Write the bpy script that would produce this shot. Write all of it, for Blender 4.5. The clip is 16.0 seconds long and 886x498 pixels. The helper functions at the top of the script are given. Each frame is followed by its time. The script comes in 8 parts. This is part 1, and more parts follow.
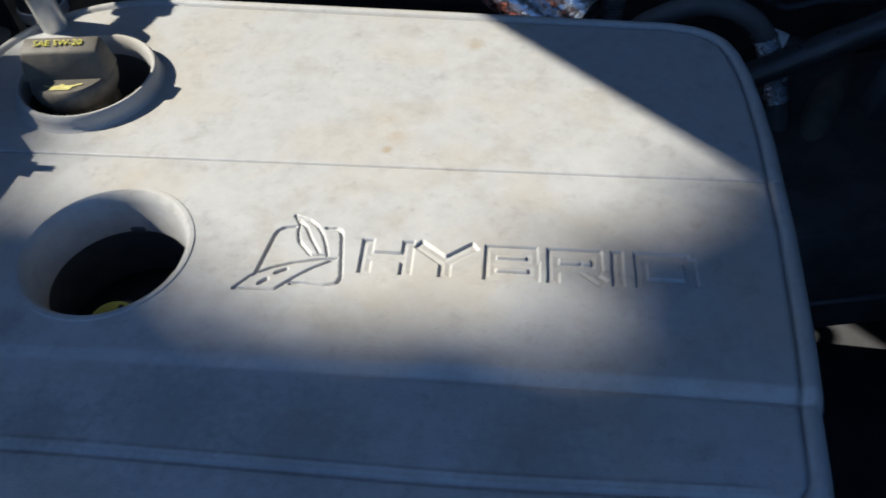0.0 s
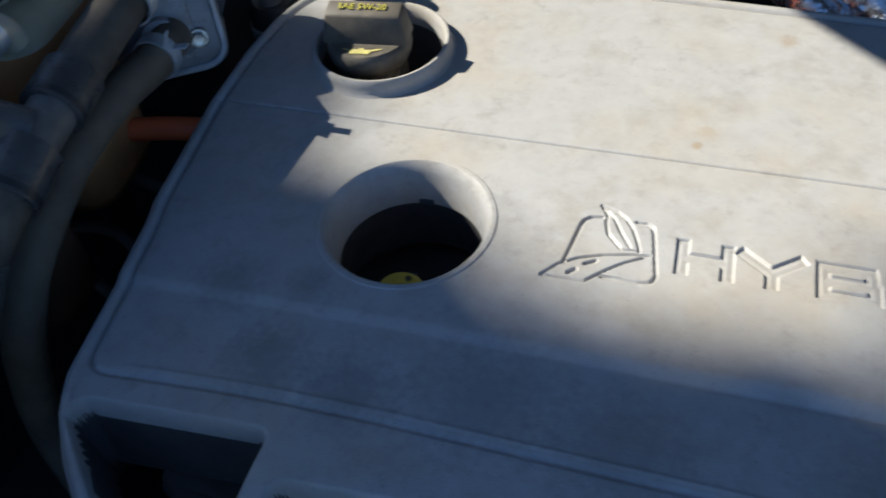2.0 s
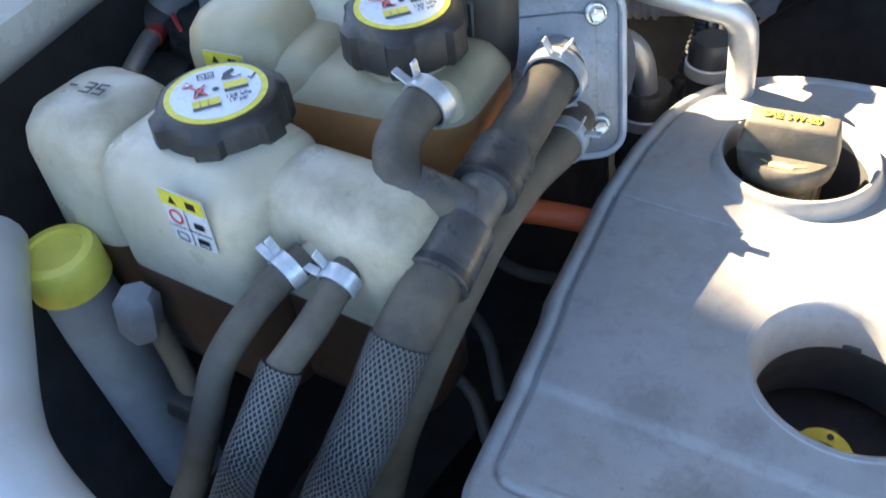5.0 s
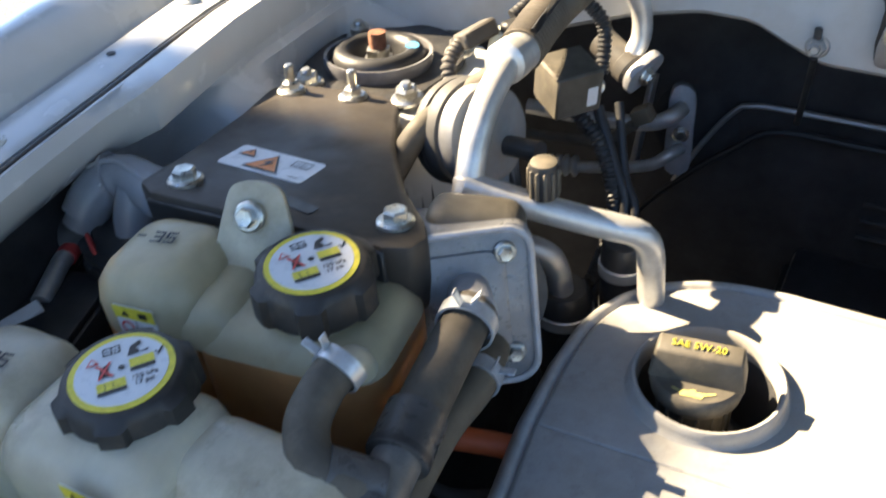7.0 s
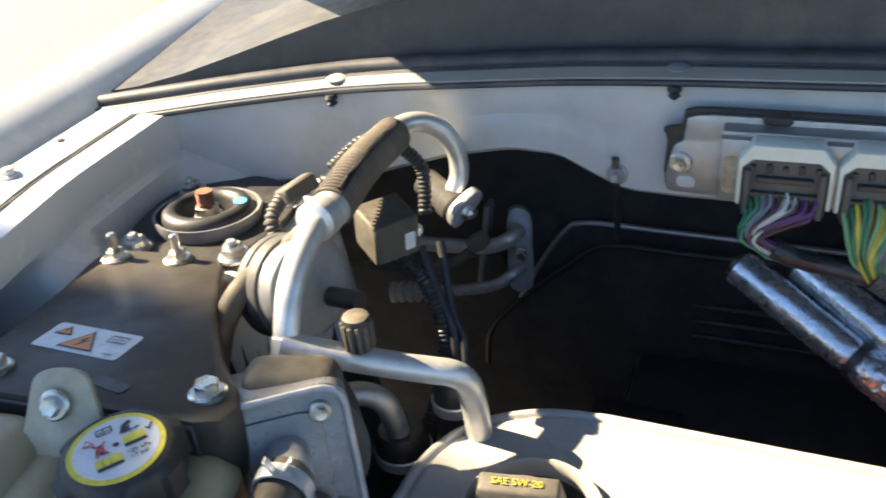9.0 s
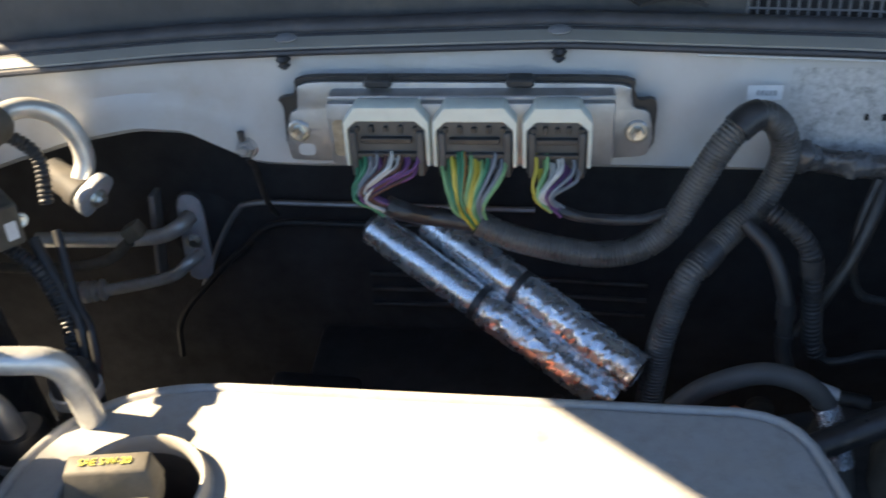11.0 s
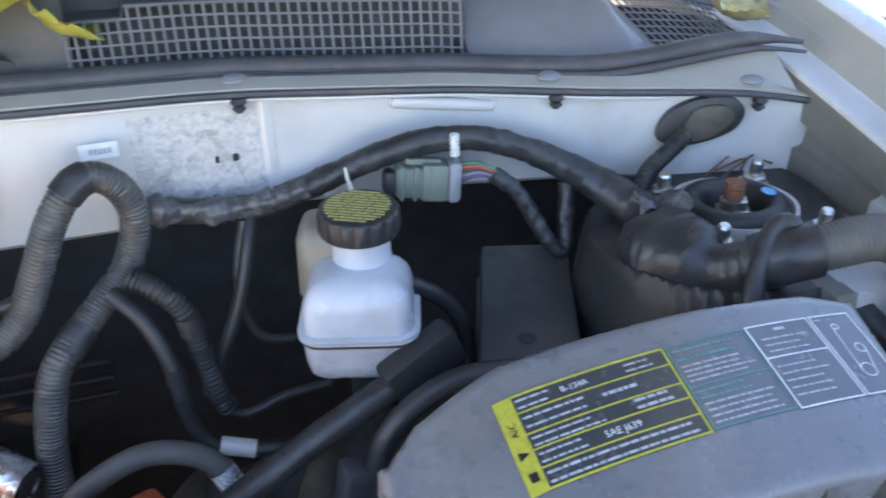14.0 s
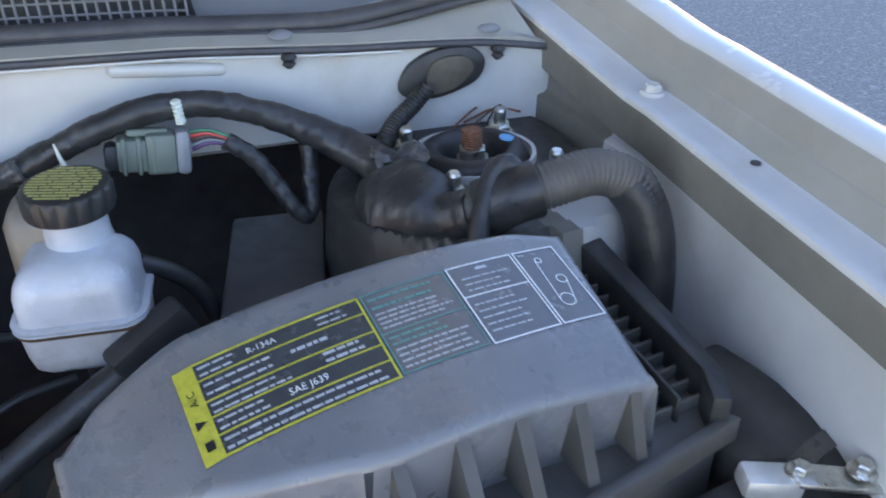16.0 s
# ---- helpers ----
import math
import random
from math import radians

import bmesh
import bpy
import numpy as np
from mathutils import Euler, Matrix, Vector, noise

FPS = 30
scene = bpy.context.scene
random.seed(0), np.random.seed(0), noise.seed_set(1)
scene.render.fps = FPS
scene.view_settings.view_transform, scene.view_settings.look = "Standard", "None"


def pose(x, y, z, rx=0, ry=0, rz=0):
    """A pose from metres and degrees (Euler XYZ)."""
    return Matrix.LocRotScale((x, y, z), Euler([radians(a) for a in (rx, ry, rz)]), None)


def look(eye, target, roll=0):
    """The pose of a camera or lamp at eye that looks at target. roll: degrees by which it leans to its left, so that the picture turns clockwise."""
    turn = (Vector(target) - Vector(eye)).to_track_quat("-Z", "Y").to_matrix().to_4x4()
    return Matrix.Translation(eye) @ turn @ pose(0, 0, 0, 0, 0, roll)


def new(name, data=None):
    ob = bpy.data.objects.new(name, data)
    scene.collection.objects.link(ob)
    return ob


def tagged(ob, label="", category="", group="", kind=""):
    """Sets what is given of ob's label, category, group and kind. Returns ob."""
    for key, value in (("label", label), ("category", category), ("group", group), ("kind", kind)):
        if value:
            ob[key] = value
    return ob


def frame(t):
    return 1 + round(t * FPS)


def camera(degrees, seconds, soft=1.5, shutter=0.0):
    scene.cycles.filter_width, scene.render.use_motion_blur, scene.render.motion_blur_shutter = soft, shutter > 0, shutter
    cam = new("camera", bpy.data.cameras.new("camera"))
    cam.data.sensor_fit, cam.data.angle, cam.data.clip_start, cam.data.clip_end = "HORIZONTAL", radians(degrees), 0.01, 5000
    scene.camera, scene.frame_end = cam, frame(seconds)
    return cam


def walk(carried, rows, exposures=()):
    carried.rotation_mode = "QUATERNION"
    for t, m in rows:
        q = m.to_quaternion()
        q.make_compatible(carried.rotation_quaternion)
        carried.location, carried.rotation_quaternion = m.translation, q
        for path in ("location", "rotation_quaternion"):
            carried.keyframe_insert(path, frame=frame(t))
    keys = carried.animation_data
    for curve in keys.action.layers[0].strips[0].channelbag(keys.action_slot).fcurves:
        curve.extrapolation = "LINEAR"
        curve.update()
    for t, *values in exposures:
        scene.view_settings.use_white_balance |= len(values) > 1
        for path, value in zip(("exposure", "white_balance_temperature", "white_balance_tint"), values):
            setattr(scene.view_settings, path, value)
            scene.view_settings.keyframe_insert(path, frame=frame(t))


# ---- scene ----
cam = camera(54.2, 16.0, 1.7, 0.45)
PATH = [
    (0, (0.068, 0.244, 1.275), (-0.225, 1.549, -0.212), -4.3),
    (0.5, (0.051, 0.241, 1.275), (-0.311, 1.533, -0.208), -5.4),
    (1, (0.031, 0.24, 1.272), (-0.398, 1.517, -0.207), -6.3),
    (1.5, (0.011, 0.24, 1.271), (-0.506, 1.482, -0.209), -7.8),
    (2, (-0.021, 0.236, 1.265), (-0.604, 1.447, -0.215), -7.4),
    (2.5, (-0.045, 0.235, 1.263), (-0.712, 1.417, -0.206), -7.7),
    (3, (-0.058, 0.234, 1.262), (-0.846, 1.374, -0.181), -9.2),
    (3.5, (-0.093, 0.225, 1.261), (-0.908, 1.364, -0.167), -7.8),
    (4, (-0.114, 0.212, 1.257), (-1.024, 1.346, -0.117), -8.1),
    (4.2, (-0.125, 0.208, 1.257), (-1.053, 1.326, -0.118), -7.7),
    (6.3, (-0.177, 0.259, 1.304), (-1.098, 1.478, 0.013), -6.5),
    (6.5, (-0.175, 0.262, 1.313), (-1.088, 1.498, 0.032), -6.7),
    (7, (-0.171, 0.279, 1.329), (-1.048, 1.597, 0.107), -5.6),
    (7.5, (-0.168, 0.293, 1.345), (-1.004, 1.691, 0.186), -5.2),
    (8, (-0.163, 0.304, 1.361), (-0.971, 1.759, 0.252), -5.1),
    (8.2, (-0.162, 0.304, 1.363), (-0.964, 1.777, 0.274), -5.2),
    (10.3, (-0.035, 0.308, 1.34), (-0.459, 1.946, 0.275), -4.3),
    (10.5, (-0.03, 0.307, 1.337), (-0.399, 1.946, 0.252), -3.4),
    (11, (0.0, 0.32, 1.336), (-0.254, 1.983, 0.253), -3.2),
    (11.5, (0.032, 0.329, 1.331), (-0.089, 2.009, 0.254), -2.6),
    (12, (0.061, 0.336, 1.331), (0.112, 2.041, 0.287), -2.9),
    (12.5, (0.109, 0.347, 1.34), (0.261, 2.026, 0.264), -2.2),
    (13, (0.146, 0.349, 1.335), (0.407, 2.019, 0.267), -2.1),
    (13.5, (0.175, 0.355, 1.328), (0.587, 2.01, 0.284), -0.9),
    (14, (0.204, 0.36, 1.325), (0.733, 1.978, 0.275), -0.8),
    (14.5, (0.236, 0.364, 1.323), (0.869, 1.945, 0.274), -0.7),
    (15, (0.255, 0.364, 1.322), (0.947, 1.93, 0.288), -1.6),
    (15.5, (0.275, 0.35, 1.308), (1.026, 1.871, 0.249), -1.0),
    (16, (0.287, 0.334, 1.3), (1.084, 1.816, 0.22), -0.5),
]
EXPOSURES = [(0, 1.2, 5080, 10), (2, 1.2, 5150, 10), (3, 1.65, 5250, 10), (4.2, 3.7, 6200, 11), (6.3, 2.95, 6600, 12), (8.2, 2.45, 6400, 10), (10.3, 2.55, 6450, 10), (11.4, 2.75, 6750, 13),
             (12, 3.3, 7050, 16), (13, 3.9, 7250, 18), (14.5, 4.05, 7450, 17), (16, 3.8, 7500, 17)]
walk(cam, [(t, look(eye, target, roll)) for t, eye, target, roll in PATH], EXPOSURES)

# ---- daylight: low sun from the car's left, blue sky ----
TO_SUN = Vector((-1.2, 0.0, 1.0)).normalized()
world = bpy.data.worlds.new("sky")
scene.world = world
world.use_nodes = True
wn = world.node_tree
sky = wn.nodes.new("ShaderNodeTexSky")
sky.sky_type, sky.sun_disc = "NISHITA", False
sky.ozone_density, sky.dust_density = 3.0, 0.3
sky.sun_elevation = math.asin(TO_SUN.z)
sky.sun_rotation = math.atan2(TO_SUN.x, TO_SUN.y)
wn.links.new(sky.outputs["Color"], wn.nodes["Background"].inputs["Color"])
wn.nodes["Background"].inputs["Strength"].default_value = 0.05
lamp = bpy.data.lights.new("sun", "SUN")
lamp.energy, lamp.angle, lamp.color = 5.0, radians(0.53), (1.0, 0.81, 0.54)
sun = new("sun", lamp)
sun.matrix_world = look(TO_SUN * 20, (0, 0, 0))


# ---- materials ----
def mat(name, base, rough=0.5, metal=0.0, vary=0.25, scale=30.0, bump=0.1, fine=400.0, second=None, stain=0.35,
        coat=0.0, sss=0.0, trans=0.0, spec=0.5, stretch=None):
    """Painted or moulded surface: two noises vary colour and gloss, a fine one gives relief."""
    m = bpy.data.materials.new(name)
    m.use_nodes = True
    nt = m.node_tree
    b = nt.nodes["Principled BSDF"]
    co = nt.nodes.new("ShaderNodeTexCoord")
    src = co.outputs["Object"]
    if stretch:
        mp = nt.nodes.new("ShaderNodeMapping")
        mp.inputs["Scale"].default_value = stretch
        nt.links.new(src, mp.inputs["Vector"])
        src = mp.outputs["Vector"]

    def noise_tex(s, detail=6.0, rgh=0.6):
        n = nt.nodes.new("ShaderNodeTexNoise")
        n.inputs["Scale"].default_value, n.inputs["Detail"].default_value, n.inputs["Roughness"].default_value = s, detail, rgh
        nt.links.new(src, n.inputs["Vector"])
        return n.outputs["Fac"]

    def ramp(fac, p0, c0, p1, c1):
        r = nt.nodes.new("ShaderNodeValToRGB")
        e = r.color_ramp.elements
        e[0].position, e[1].position = p0, p1
        e[0].color, e[1].color = (*c0, 1), (*c1, 1)
        nt.links.new(fac, r.inputs["Fac"])
        return r.outputs["Color"]

    low = tuple(c * (1 - vary) for c in base)
    high = tuple(min(1.0, c * (1 + vary)) for c in base)
    big = noise_tex(scale)
    col = ramp(big, 0.3, low, 0.7, high)
    if second is not None:
        mixer = nt.nodes.new("ShaderNodeMixRGB")
        st = noise_tex(scale * 0.37, 8.0, 0.7)
        nt.links.new(ramp(st, 0.52, (0, 0, 0), 0.68, (stain, stain, stain)), mixer.inputs["Fac"])
        nt.links.new(col, mixer.inputs["Color1"])
        mixer.inputs["Color2"].default_value = (*second, 1)
        col = mixer.outputs["Color"]
    nt.links.new(col, b.inputs["Base Color"])
    r = max(rough - 0.12, 0.03), min(rough + 0.12, 1.0)
    nt.links.new(ramp(noise_tex(scale * 2.3), 0.3, (r[0],) * 3, 0.7, (r[1],) * 3), b.inputs["Roughness"])
    b.inputs["Metallic"].default_value = metal
    b.inputs["Specular IOR Level"].default_value = spec
    b.inputs["Coat Weight"].default_value = coat
    b.inputs["Coat Roughness"].default_value = 0.08
    b.inputs["Subsurface Weight"].default_value = sss
    if sss:
        b.inputs["Subsurface Radius"].default_value = (0.02, 0.015, 0.008)
    b.inputs["Transmission Weight"].default_value = trans
    if bump:
        bp = nt.nodes.new("ShaderNodeBump")
        bp.inputs["Strength"].default_value, bp.inputs["Distance"].default_value = bump, 0.001
        nt.links.new(noise_tex(fine, 3.0), bp.inputs["Height"])
        nt.links.new(bp.outputs["Normal"], b.inputs["Normal"])
    return m


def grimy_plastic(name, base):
    """Moulded plastic under years of dust: warm film, dark grime, speckles, and a fine grain."""
    m = mat(name, base, 0.46, 0.0, 0.06, 110, 0.0)
    nt = m.node_tree
    b = nt.nodes["Principled BSDF"]
    col = b.inputs["Base Color"].links[0].from_socket
    co = nt.nodes.new("ShaderNodeTexCoord")

    def tex(scale, detail, rough):
        n = nt.nodes.new("ShaderNodeTexNoise")
        n.inputs["Scale"].default_value, n.inputs["Detail"].default_value, n.inputs["Roughness"].default_value = scale, detail, rough
        nt.links.new(co.outputs["Object"], n.inputs["Vector"])
        return n.outputs["Fac"]
    for scale, detail, rough, lo, hi, amount, tone in ((13, 9, 0.62, 0.46, 0.74, 0.55, (0.36, 0.305, 0.215)), (31, 11, 0.72, 0.50, 0.72, 0.50, (0.235, 0.215, 0.175)),
                                                      (70, 10, 0.75, 0.55, 0.75, 0.45, (0.14, 0.135, 0.125)), (900, 3, 0.5, 0.66, 0.74, 0.55, (0.09, 0.085, 0.08)), (22, 8, 0.7, 0.58, 0.75, 0.35, (0.44, 0.44, 0.43))):
        r = nt.nodes.new("ShaderNodeValToRGB")
        r.color_ramp.elements[0].position, r.color_ramp.elements[1].position = lo, hi
        r.color_ramp.elements[0].color, r.color_ramp.elements[1].color = (0, 0, 0, 1), (amount, amount, amount, 1)
        nt.links.new(tex(scale, detail, rough), r.inputs["Fac"])
        mx = nt.nodes.new("ShaderNodeMixRGB")
        nt.links.new(r.outputs["Color"], mx.inputs["Fac"])
        nt.links.new(col, mx.inputs["Color1"])
        mx.inputs["Color2"].default_value = (*tone, 1)
        col = mx.outputs["Color"]
    nt.links.new(col, b.inputs["Base Color"])
    grain = nt.nodes.new("ShaderNodeBump")
    grain.inputs["Strength"].default_value, grain.inputs["Distance"].default_value = 0.30, 0.0006
    nt.links.new(tex(1100, 3, 0.6), grain.inputs["Height"])
    dents = nt.nodes.new("ShaderNodeBump")
    dents.inputs["Strength"].default_value, dents.inputs["Distance"].default_value = 0.12, 0.004
    nt.links.new(tex(16, 3, 0.5), dents.inputs["Height"])
    nt.links.new(dents.outputs["Normal"], grain.inputs["Normal"])
    nt.links.new(grain.outputs["Normal"], b.inputs["Normal"])
    return m


COVER = grimy_plastic("cover_plastic", (0.355, 0.355, 0.350))


def add_stains(m, spots):
    """Dried drips: each a ragged round patch (x, y, radius, strength) of brown on the material."""
    nt = m.node_tree
    b = nt.nodes["Principled BSDF"]
    col = b.inputs["Base Color"].links[0].from_socket
    co = nt.nodes.new("ShaderNodeTexCoord")
    ragged = nt.nodes.new("ShaderNodeTexNoise")
    ragged.inputs["Scale"].default_value, ragged.inputs["Detail"].default_value = 260, 6
    nt.links.new(co.outputs["Object"], ragged.inputs["Vector"])
    for x, y, r, strength, tone in spots:
        d = nt.nodes.new("ShaderNodeVectorMath")
        d.operation = "DISTANCE"
        d.inputs[1].default_value = (x, y, 0.95)
        nt.links.new(co.outputs["Object"], d.inputs[0])
        k = nt.nodes.new("ShaderNodeMath")
        k.operation, k.inputs[1].default_value = "DIVIDE", r
        nt.links.new(d.outputs["Value"], k.inputs[0])
        a = nt.nodes.new("ShaderNodeMath")
        a.operation = "ADD"
        nt.links.new(k.outputs[0], a.inputs[0])
        nt.links.new(ragged.outputs["Fac"], a.inputs[1])
        rp = nt.nodes.new("ShaderNodeValToRGB")
        rp.color_ramp.elements[0].position, rp.color_ramp.elements[1].position = 0.55, 1.35
        rp.color_ramp.elements[0].color, rp.color_ramp.elements[1].color = (strength, strength, strength, 1), (0, 0, 0, 1)
        half = nt.nodes.new("ShaderNodeMath")
        half.operation, half.inputs[1].default_value = "MULTIPLY", 0.8
        nt.links.new(a.outputs[0], half.inputs[0])
        nt.links.new(half.outputs[0], rp.inputs["Fac"])
        mx = nt.nodes.new("ShaderNodeMixRGB")
        nt.links.new(rp.outputs["Color"], mx.inputs["Fac"])
        nt.links.new(col, mx.inputs["Color1"])
        mx.inputs["Color2"].default_value = (*tone, 1)
        col = mx.outputs["Color"]
    nt.links.new(col, b.inputs["Base Color"])


TAN, DRIP = (0.36, 0.31, 0.22), (0.27, 0.20, 0.11)
add_stains(COVER, [(-0.0035, 0.7045, 0.010, 0.45, DRIP), (-0.036, 0.612, 0.012, 0.35, DRIP), (-0.040, 0.600, 0.006, 0.6, DRIP), (-0.046, 0.628, 0.02, 0.18, TAN), (0.03, 0.52, 0.02, 0.2, TAN),
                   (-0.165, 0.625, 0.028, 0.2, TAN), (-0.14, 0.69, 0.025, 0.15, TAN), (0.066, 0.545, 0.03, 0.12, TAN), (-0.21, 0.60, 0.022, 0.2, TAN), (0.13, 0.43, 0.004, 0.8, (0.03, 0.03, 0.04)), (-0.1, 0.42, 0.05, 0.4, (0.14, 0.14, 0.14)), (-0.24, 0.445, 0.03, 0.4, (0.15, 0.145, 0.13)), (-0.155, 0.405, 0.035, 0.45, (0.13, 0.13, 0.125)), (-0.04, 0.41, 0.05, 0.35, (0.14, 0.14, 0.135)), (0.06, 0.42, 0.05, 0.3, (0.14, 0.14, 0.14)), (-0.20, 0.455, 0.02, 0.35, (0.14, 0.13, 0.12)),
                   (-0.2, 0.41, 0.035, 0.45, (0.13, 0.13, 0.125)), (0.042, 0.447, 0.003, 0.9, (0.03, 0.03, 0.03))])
# dark tone that also puts shade into the cover's recess walls
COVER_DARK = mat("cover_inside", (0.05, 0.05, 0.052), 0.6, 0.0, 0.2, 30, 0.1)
BLACK = mat("black_plastic", (0.030, 0.030, 0.031), 0.45, 0, 0.3, 40, 0.15, 700, (0.10, 0.085, 0.065), 0.25)
BLACK_DUSTY = mat("dusty_black_plastic", (0.075, 0.073, 0.070), 0.6, 0, 0.3, 22, 0.15, 900, (0.16, 0.13, 0.095), 0.45)
BLACK_WORN = mat("worn_black_plastic", (0.078, 0.075, 0.071), 0.32, 0, 0.35, 60, 0.25, 500, (0.15, 0.14, 0.13), 0.6)
BROWNBLACK = mat("dusty_bracket_paint", (0.046, 0.039, 0.032), 0.50, 0, 0.32, 18, 0.12, 800, (0.17, 0.13, 0.08), 0.42)
RUBBER = mat("rubber_hose", (0.105, 0.092, 0.073), 0.66, 0, 0.35, 35, 0.25, 700, (0.21, 0.175, 0.125), 0.6, spec=0.3)
RUBBER_TAN = mat("dusty_rubber_hose", (0.145, 0.122, 0.088), 0.7, 0, 0.28, 35, 0.2, 800, (0.19, 0.155, 0.105), 0.5, spec=0.3)
TAPE = mat("cloth_tape", (0.032, 0.032, 0.034), 0.38, 0, 0.35, 60, 0.5, 260, (0.12, 0.11, 0.10), 0.35)
PAINT = mat("white_body_paint", (0.54, 0.55, 0.545), 0.22, 0, 0.05, 12, 0.02, 300, (0.50, 0.46, 0.38), 0.25, coat=0.6)
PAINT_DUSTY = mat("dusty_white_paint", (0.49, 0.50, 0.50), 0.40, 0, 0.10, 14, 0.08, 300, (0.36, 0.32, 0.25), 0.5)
# grimy white; its grey also stands for shade on the right wing
GRIMY_SHADED = mat("grimy_shaded_white_paint", (0.30, 0.295, 0.27), 0.5, 0, 0.12, 10, 0.06, 300, (0.20, 0.17, 0.12), 0.5)
ALU = mat("aluminium_tube", (0.66, 0.66, 0.64), 0.42, 0.6, 0.14, 60, 0.1, 800, (0.40, 0.36, 0.30), 0.4)
ALU_CAST = mat("cast_aluminium", (0.46, 0.47, 0.49), 0.5, 0.45, 0.2, 50, 0.35, 900, (0.22, 0.20, 0.17), 0.4)
ALU_DULL = mat("dull_aluminium_plate", (0.44, 0.44, 0.44), 0.46, 0.75, 0.14, 40, 0.15, 700, (0.30, 0.26, 0.21), 0.45)
ZINC = mat("zinc_bolt", (0.62, 0.62, 0.58), 0.35, 1.0, 0.2, 200, 0.1, 900, (0.35, 0.28, 0.18), 0.4)
CLAMP = mat("spring_steel", (0.60, 0.64, 0.68), 0.38, 0.5, 0.2, 120, 0.1, 900, (0.40, 0.36, 0.30), 0.4)
RUST = mat("rusty_stud", (0.22, 0.10, 0.06), 0.75, 0.3, 0.4, 300, 0.5, 900)
FOIL = mat("crinkled_foil", (0.60, 0.64, 0.68), 0.27, 0.85, 0.15, 50, 0.22, 110, (0.45, 0.42, 0.32), 0.45)
BOTTLE = mat("translucent_tank", (0.53, 0.485, 0.365), 0.36, 0, 0.18, 22, 0.12, 200, (0.27, 0.23, 0.155), 0.75, sss=0.3)
COOLANT = mat("amber_coolant_tank", (0.54, 0.27, 0.105), 0.4, 0, 0.16, 22, 0.05, 300, (0.36, 0.17, 0.065), 0.5, sss=0.3)
MILKY = mat("milky_tank", (0.50, 0.53, 0.57), 0.20, 0, 0.16, 22, 0.10, 120, (0.36, 0.32, 0.27), 0.5, sss=0.15)
YELLOW_DUSTY = mat("dusty_yellow_plastic", (0.42, 0.36, 0.045), 0.5, 0, 0.2, 80, 0.05, 400, (0.20, 0.17, 0.06), 0.5)
YELLOW = mat("yellow_plastic", (0.72, 0.62, 0.10), 0.4, 0, 0.12, 50, 0.05)
LABEL_YELLOW = mat("dim_yellow_print", (0.44, 0.41, 0.05), 0.45, 0, 0.2, 300, 0.0)
CAP_DUST = mat("dusty_brown_cap", (0.085, 0.076, 0.060), 0.6, 0, 0.3, 60, 0.2, 800, (0.24, 0.20, 0.14), 0.5)
# amber darkened for the front tank's unlit bottom; also the dried fluid line
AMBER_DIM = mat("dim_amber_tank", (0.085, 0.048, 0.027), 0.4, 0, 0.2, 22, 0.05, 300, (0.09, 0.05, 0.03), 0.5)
# wing paint darkened to stand for shade; also the flange's dusty lip
SHADED_DUST_WALL = mat("shaded_dusty_wall", (0.165, 0.16, 0.14), 0.65, 0, 0.2, 12, 0.1, 300, (0.09, 0.08, 0.06), 0.5)
YELLOW_INK = mat("yellow_print", (0.74, 0.63, 0.06), 0.45, 0, 0.15, 300, 0.0)
OLIVE_INK = mat("worn_yellow_print", (0.48, 0.44, 0.15), 0.55, 0, 0.3, 300, 0.0)
FADED_INK = mat("faded_print", (0.40, 0.415, 0.44), 0.45, 0, 0.3, 400, 0.0)
WHITE_INK = mat("white_print", (0.72, 0.74, 0.76), 0.4, 0, 0.1, 200, 0.0)
GREEN_INK = mat("green_print", (0.085, 0.26, 0.235), 0.45, 0, 0.1, 200, 0.0)
ORANGE_INK = mat("orange_print", (0.75, 0.25, 0.05), 0.4, 0, 0.1, 200, 0.0)
RED_INK = mat("red_print", (0.65, 0.08, 0.07), 0.4, 0, 0.1, 200, 0.0)
BLACK_INK = mat("black_print", (0.02, 0.02, 0.02), 0.4, 0, 0.2, 200, 0.0)
LABEL = mat("white_label", (0.70, 0.72, 0.74), 0.32, 0, 0.06, 60, 0.02, 400, (0.5, 0.46, 0.38), 0.3)
LABEL_DARK = mat("dark_label", (0.055, 0.06, 0.065), 0.22, 0, 0.15, 60, 0.0)
CONN_WHITE = mat("pale_connector", (0.62, 0.66, 0.60), 0.4, 0, 0.08, 60, 0.05)
CONN_GREEN = mat("grey_green_connector", (0.15, 0.18, 0.15), 0.45, 0, 0.12, 60, 0.1)
CONN_GREY = mat("grey_connector", (0.24, 0.25, 0.27), 0.5, 0, 0.15, 50, 0.1)
ORANGE = mat("orange_cable", (0.62, 0.13, 0.04), 0.5, 0, 0.15, 40, 0.1)
FIREWALL = mat("black_insulation", (0.038, 0.038, 0.041), 0.85, 0, 0.35, 25, 0.5, 300, (0.05, 0.045, 0.04), 0.3)
METAL_DARK = mat("dirty_engine_metal", (0.085, 0.082, 0.080), 0.55, 0.5, 0.35, 30, 0.4, 500, (0.15, 0.12, 0.09), 0.4)
GREY_BOX = mat("grey_plastic_box", (0.048, 0.050, 0.054), 0.5, 0, 0.15, 30, 0.1, 900)
COWL = mat("cowl_plastic", (0.055, 0.056, 0.060), 0.5, 0, 0.2, 30, 0.2, 900, (0.16, 0.14, 0.11), 0.35)
COWL_GREY = mat("grey_cowl_plastic", (0.16, 0.165, 0.18), 0.45, 0, 0.1, 30, 0.15, 900)
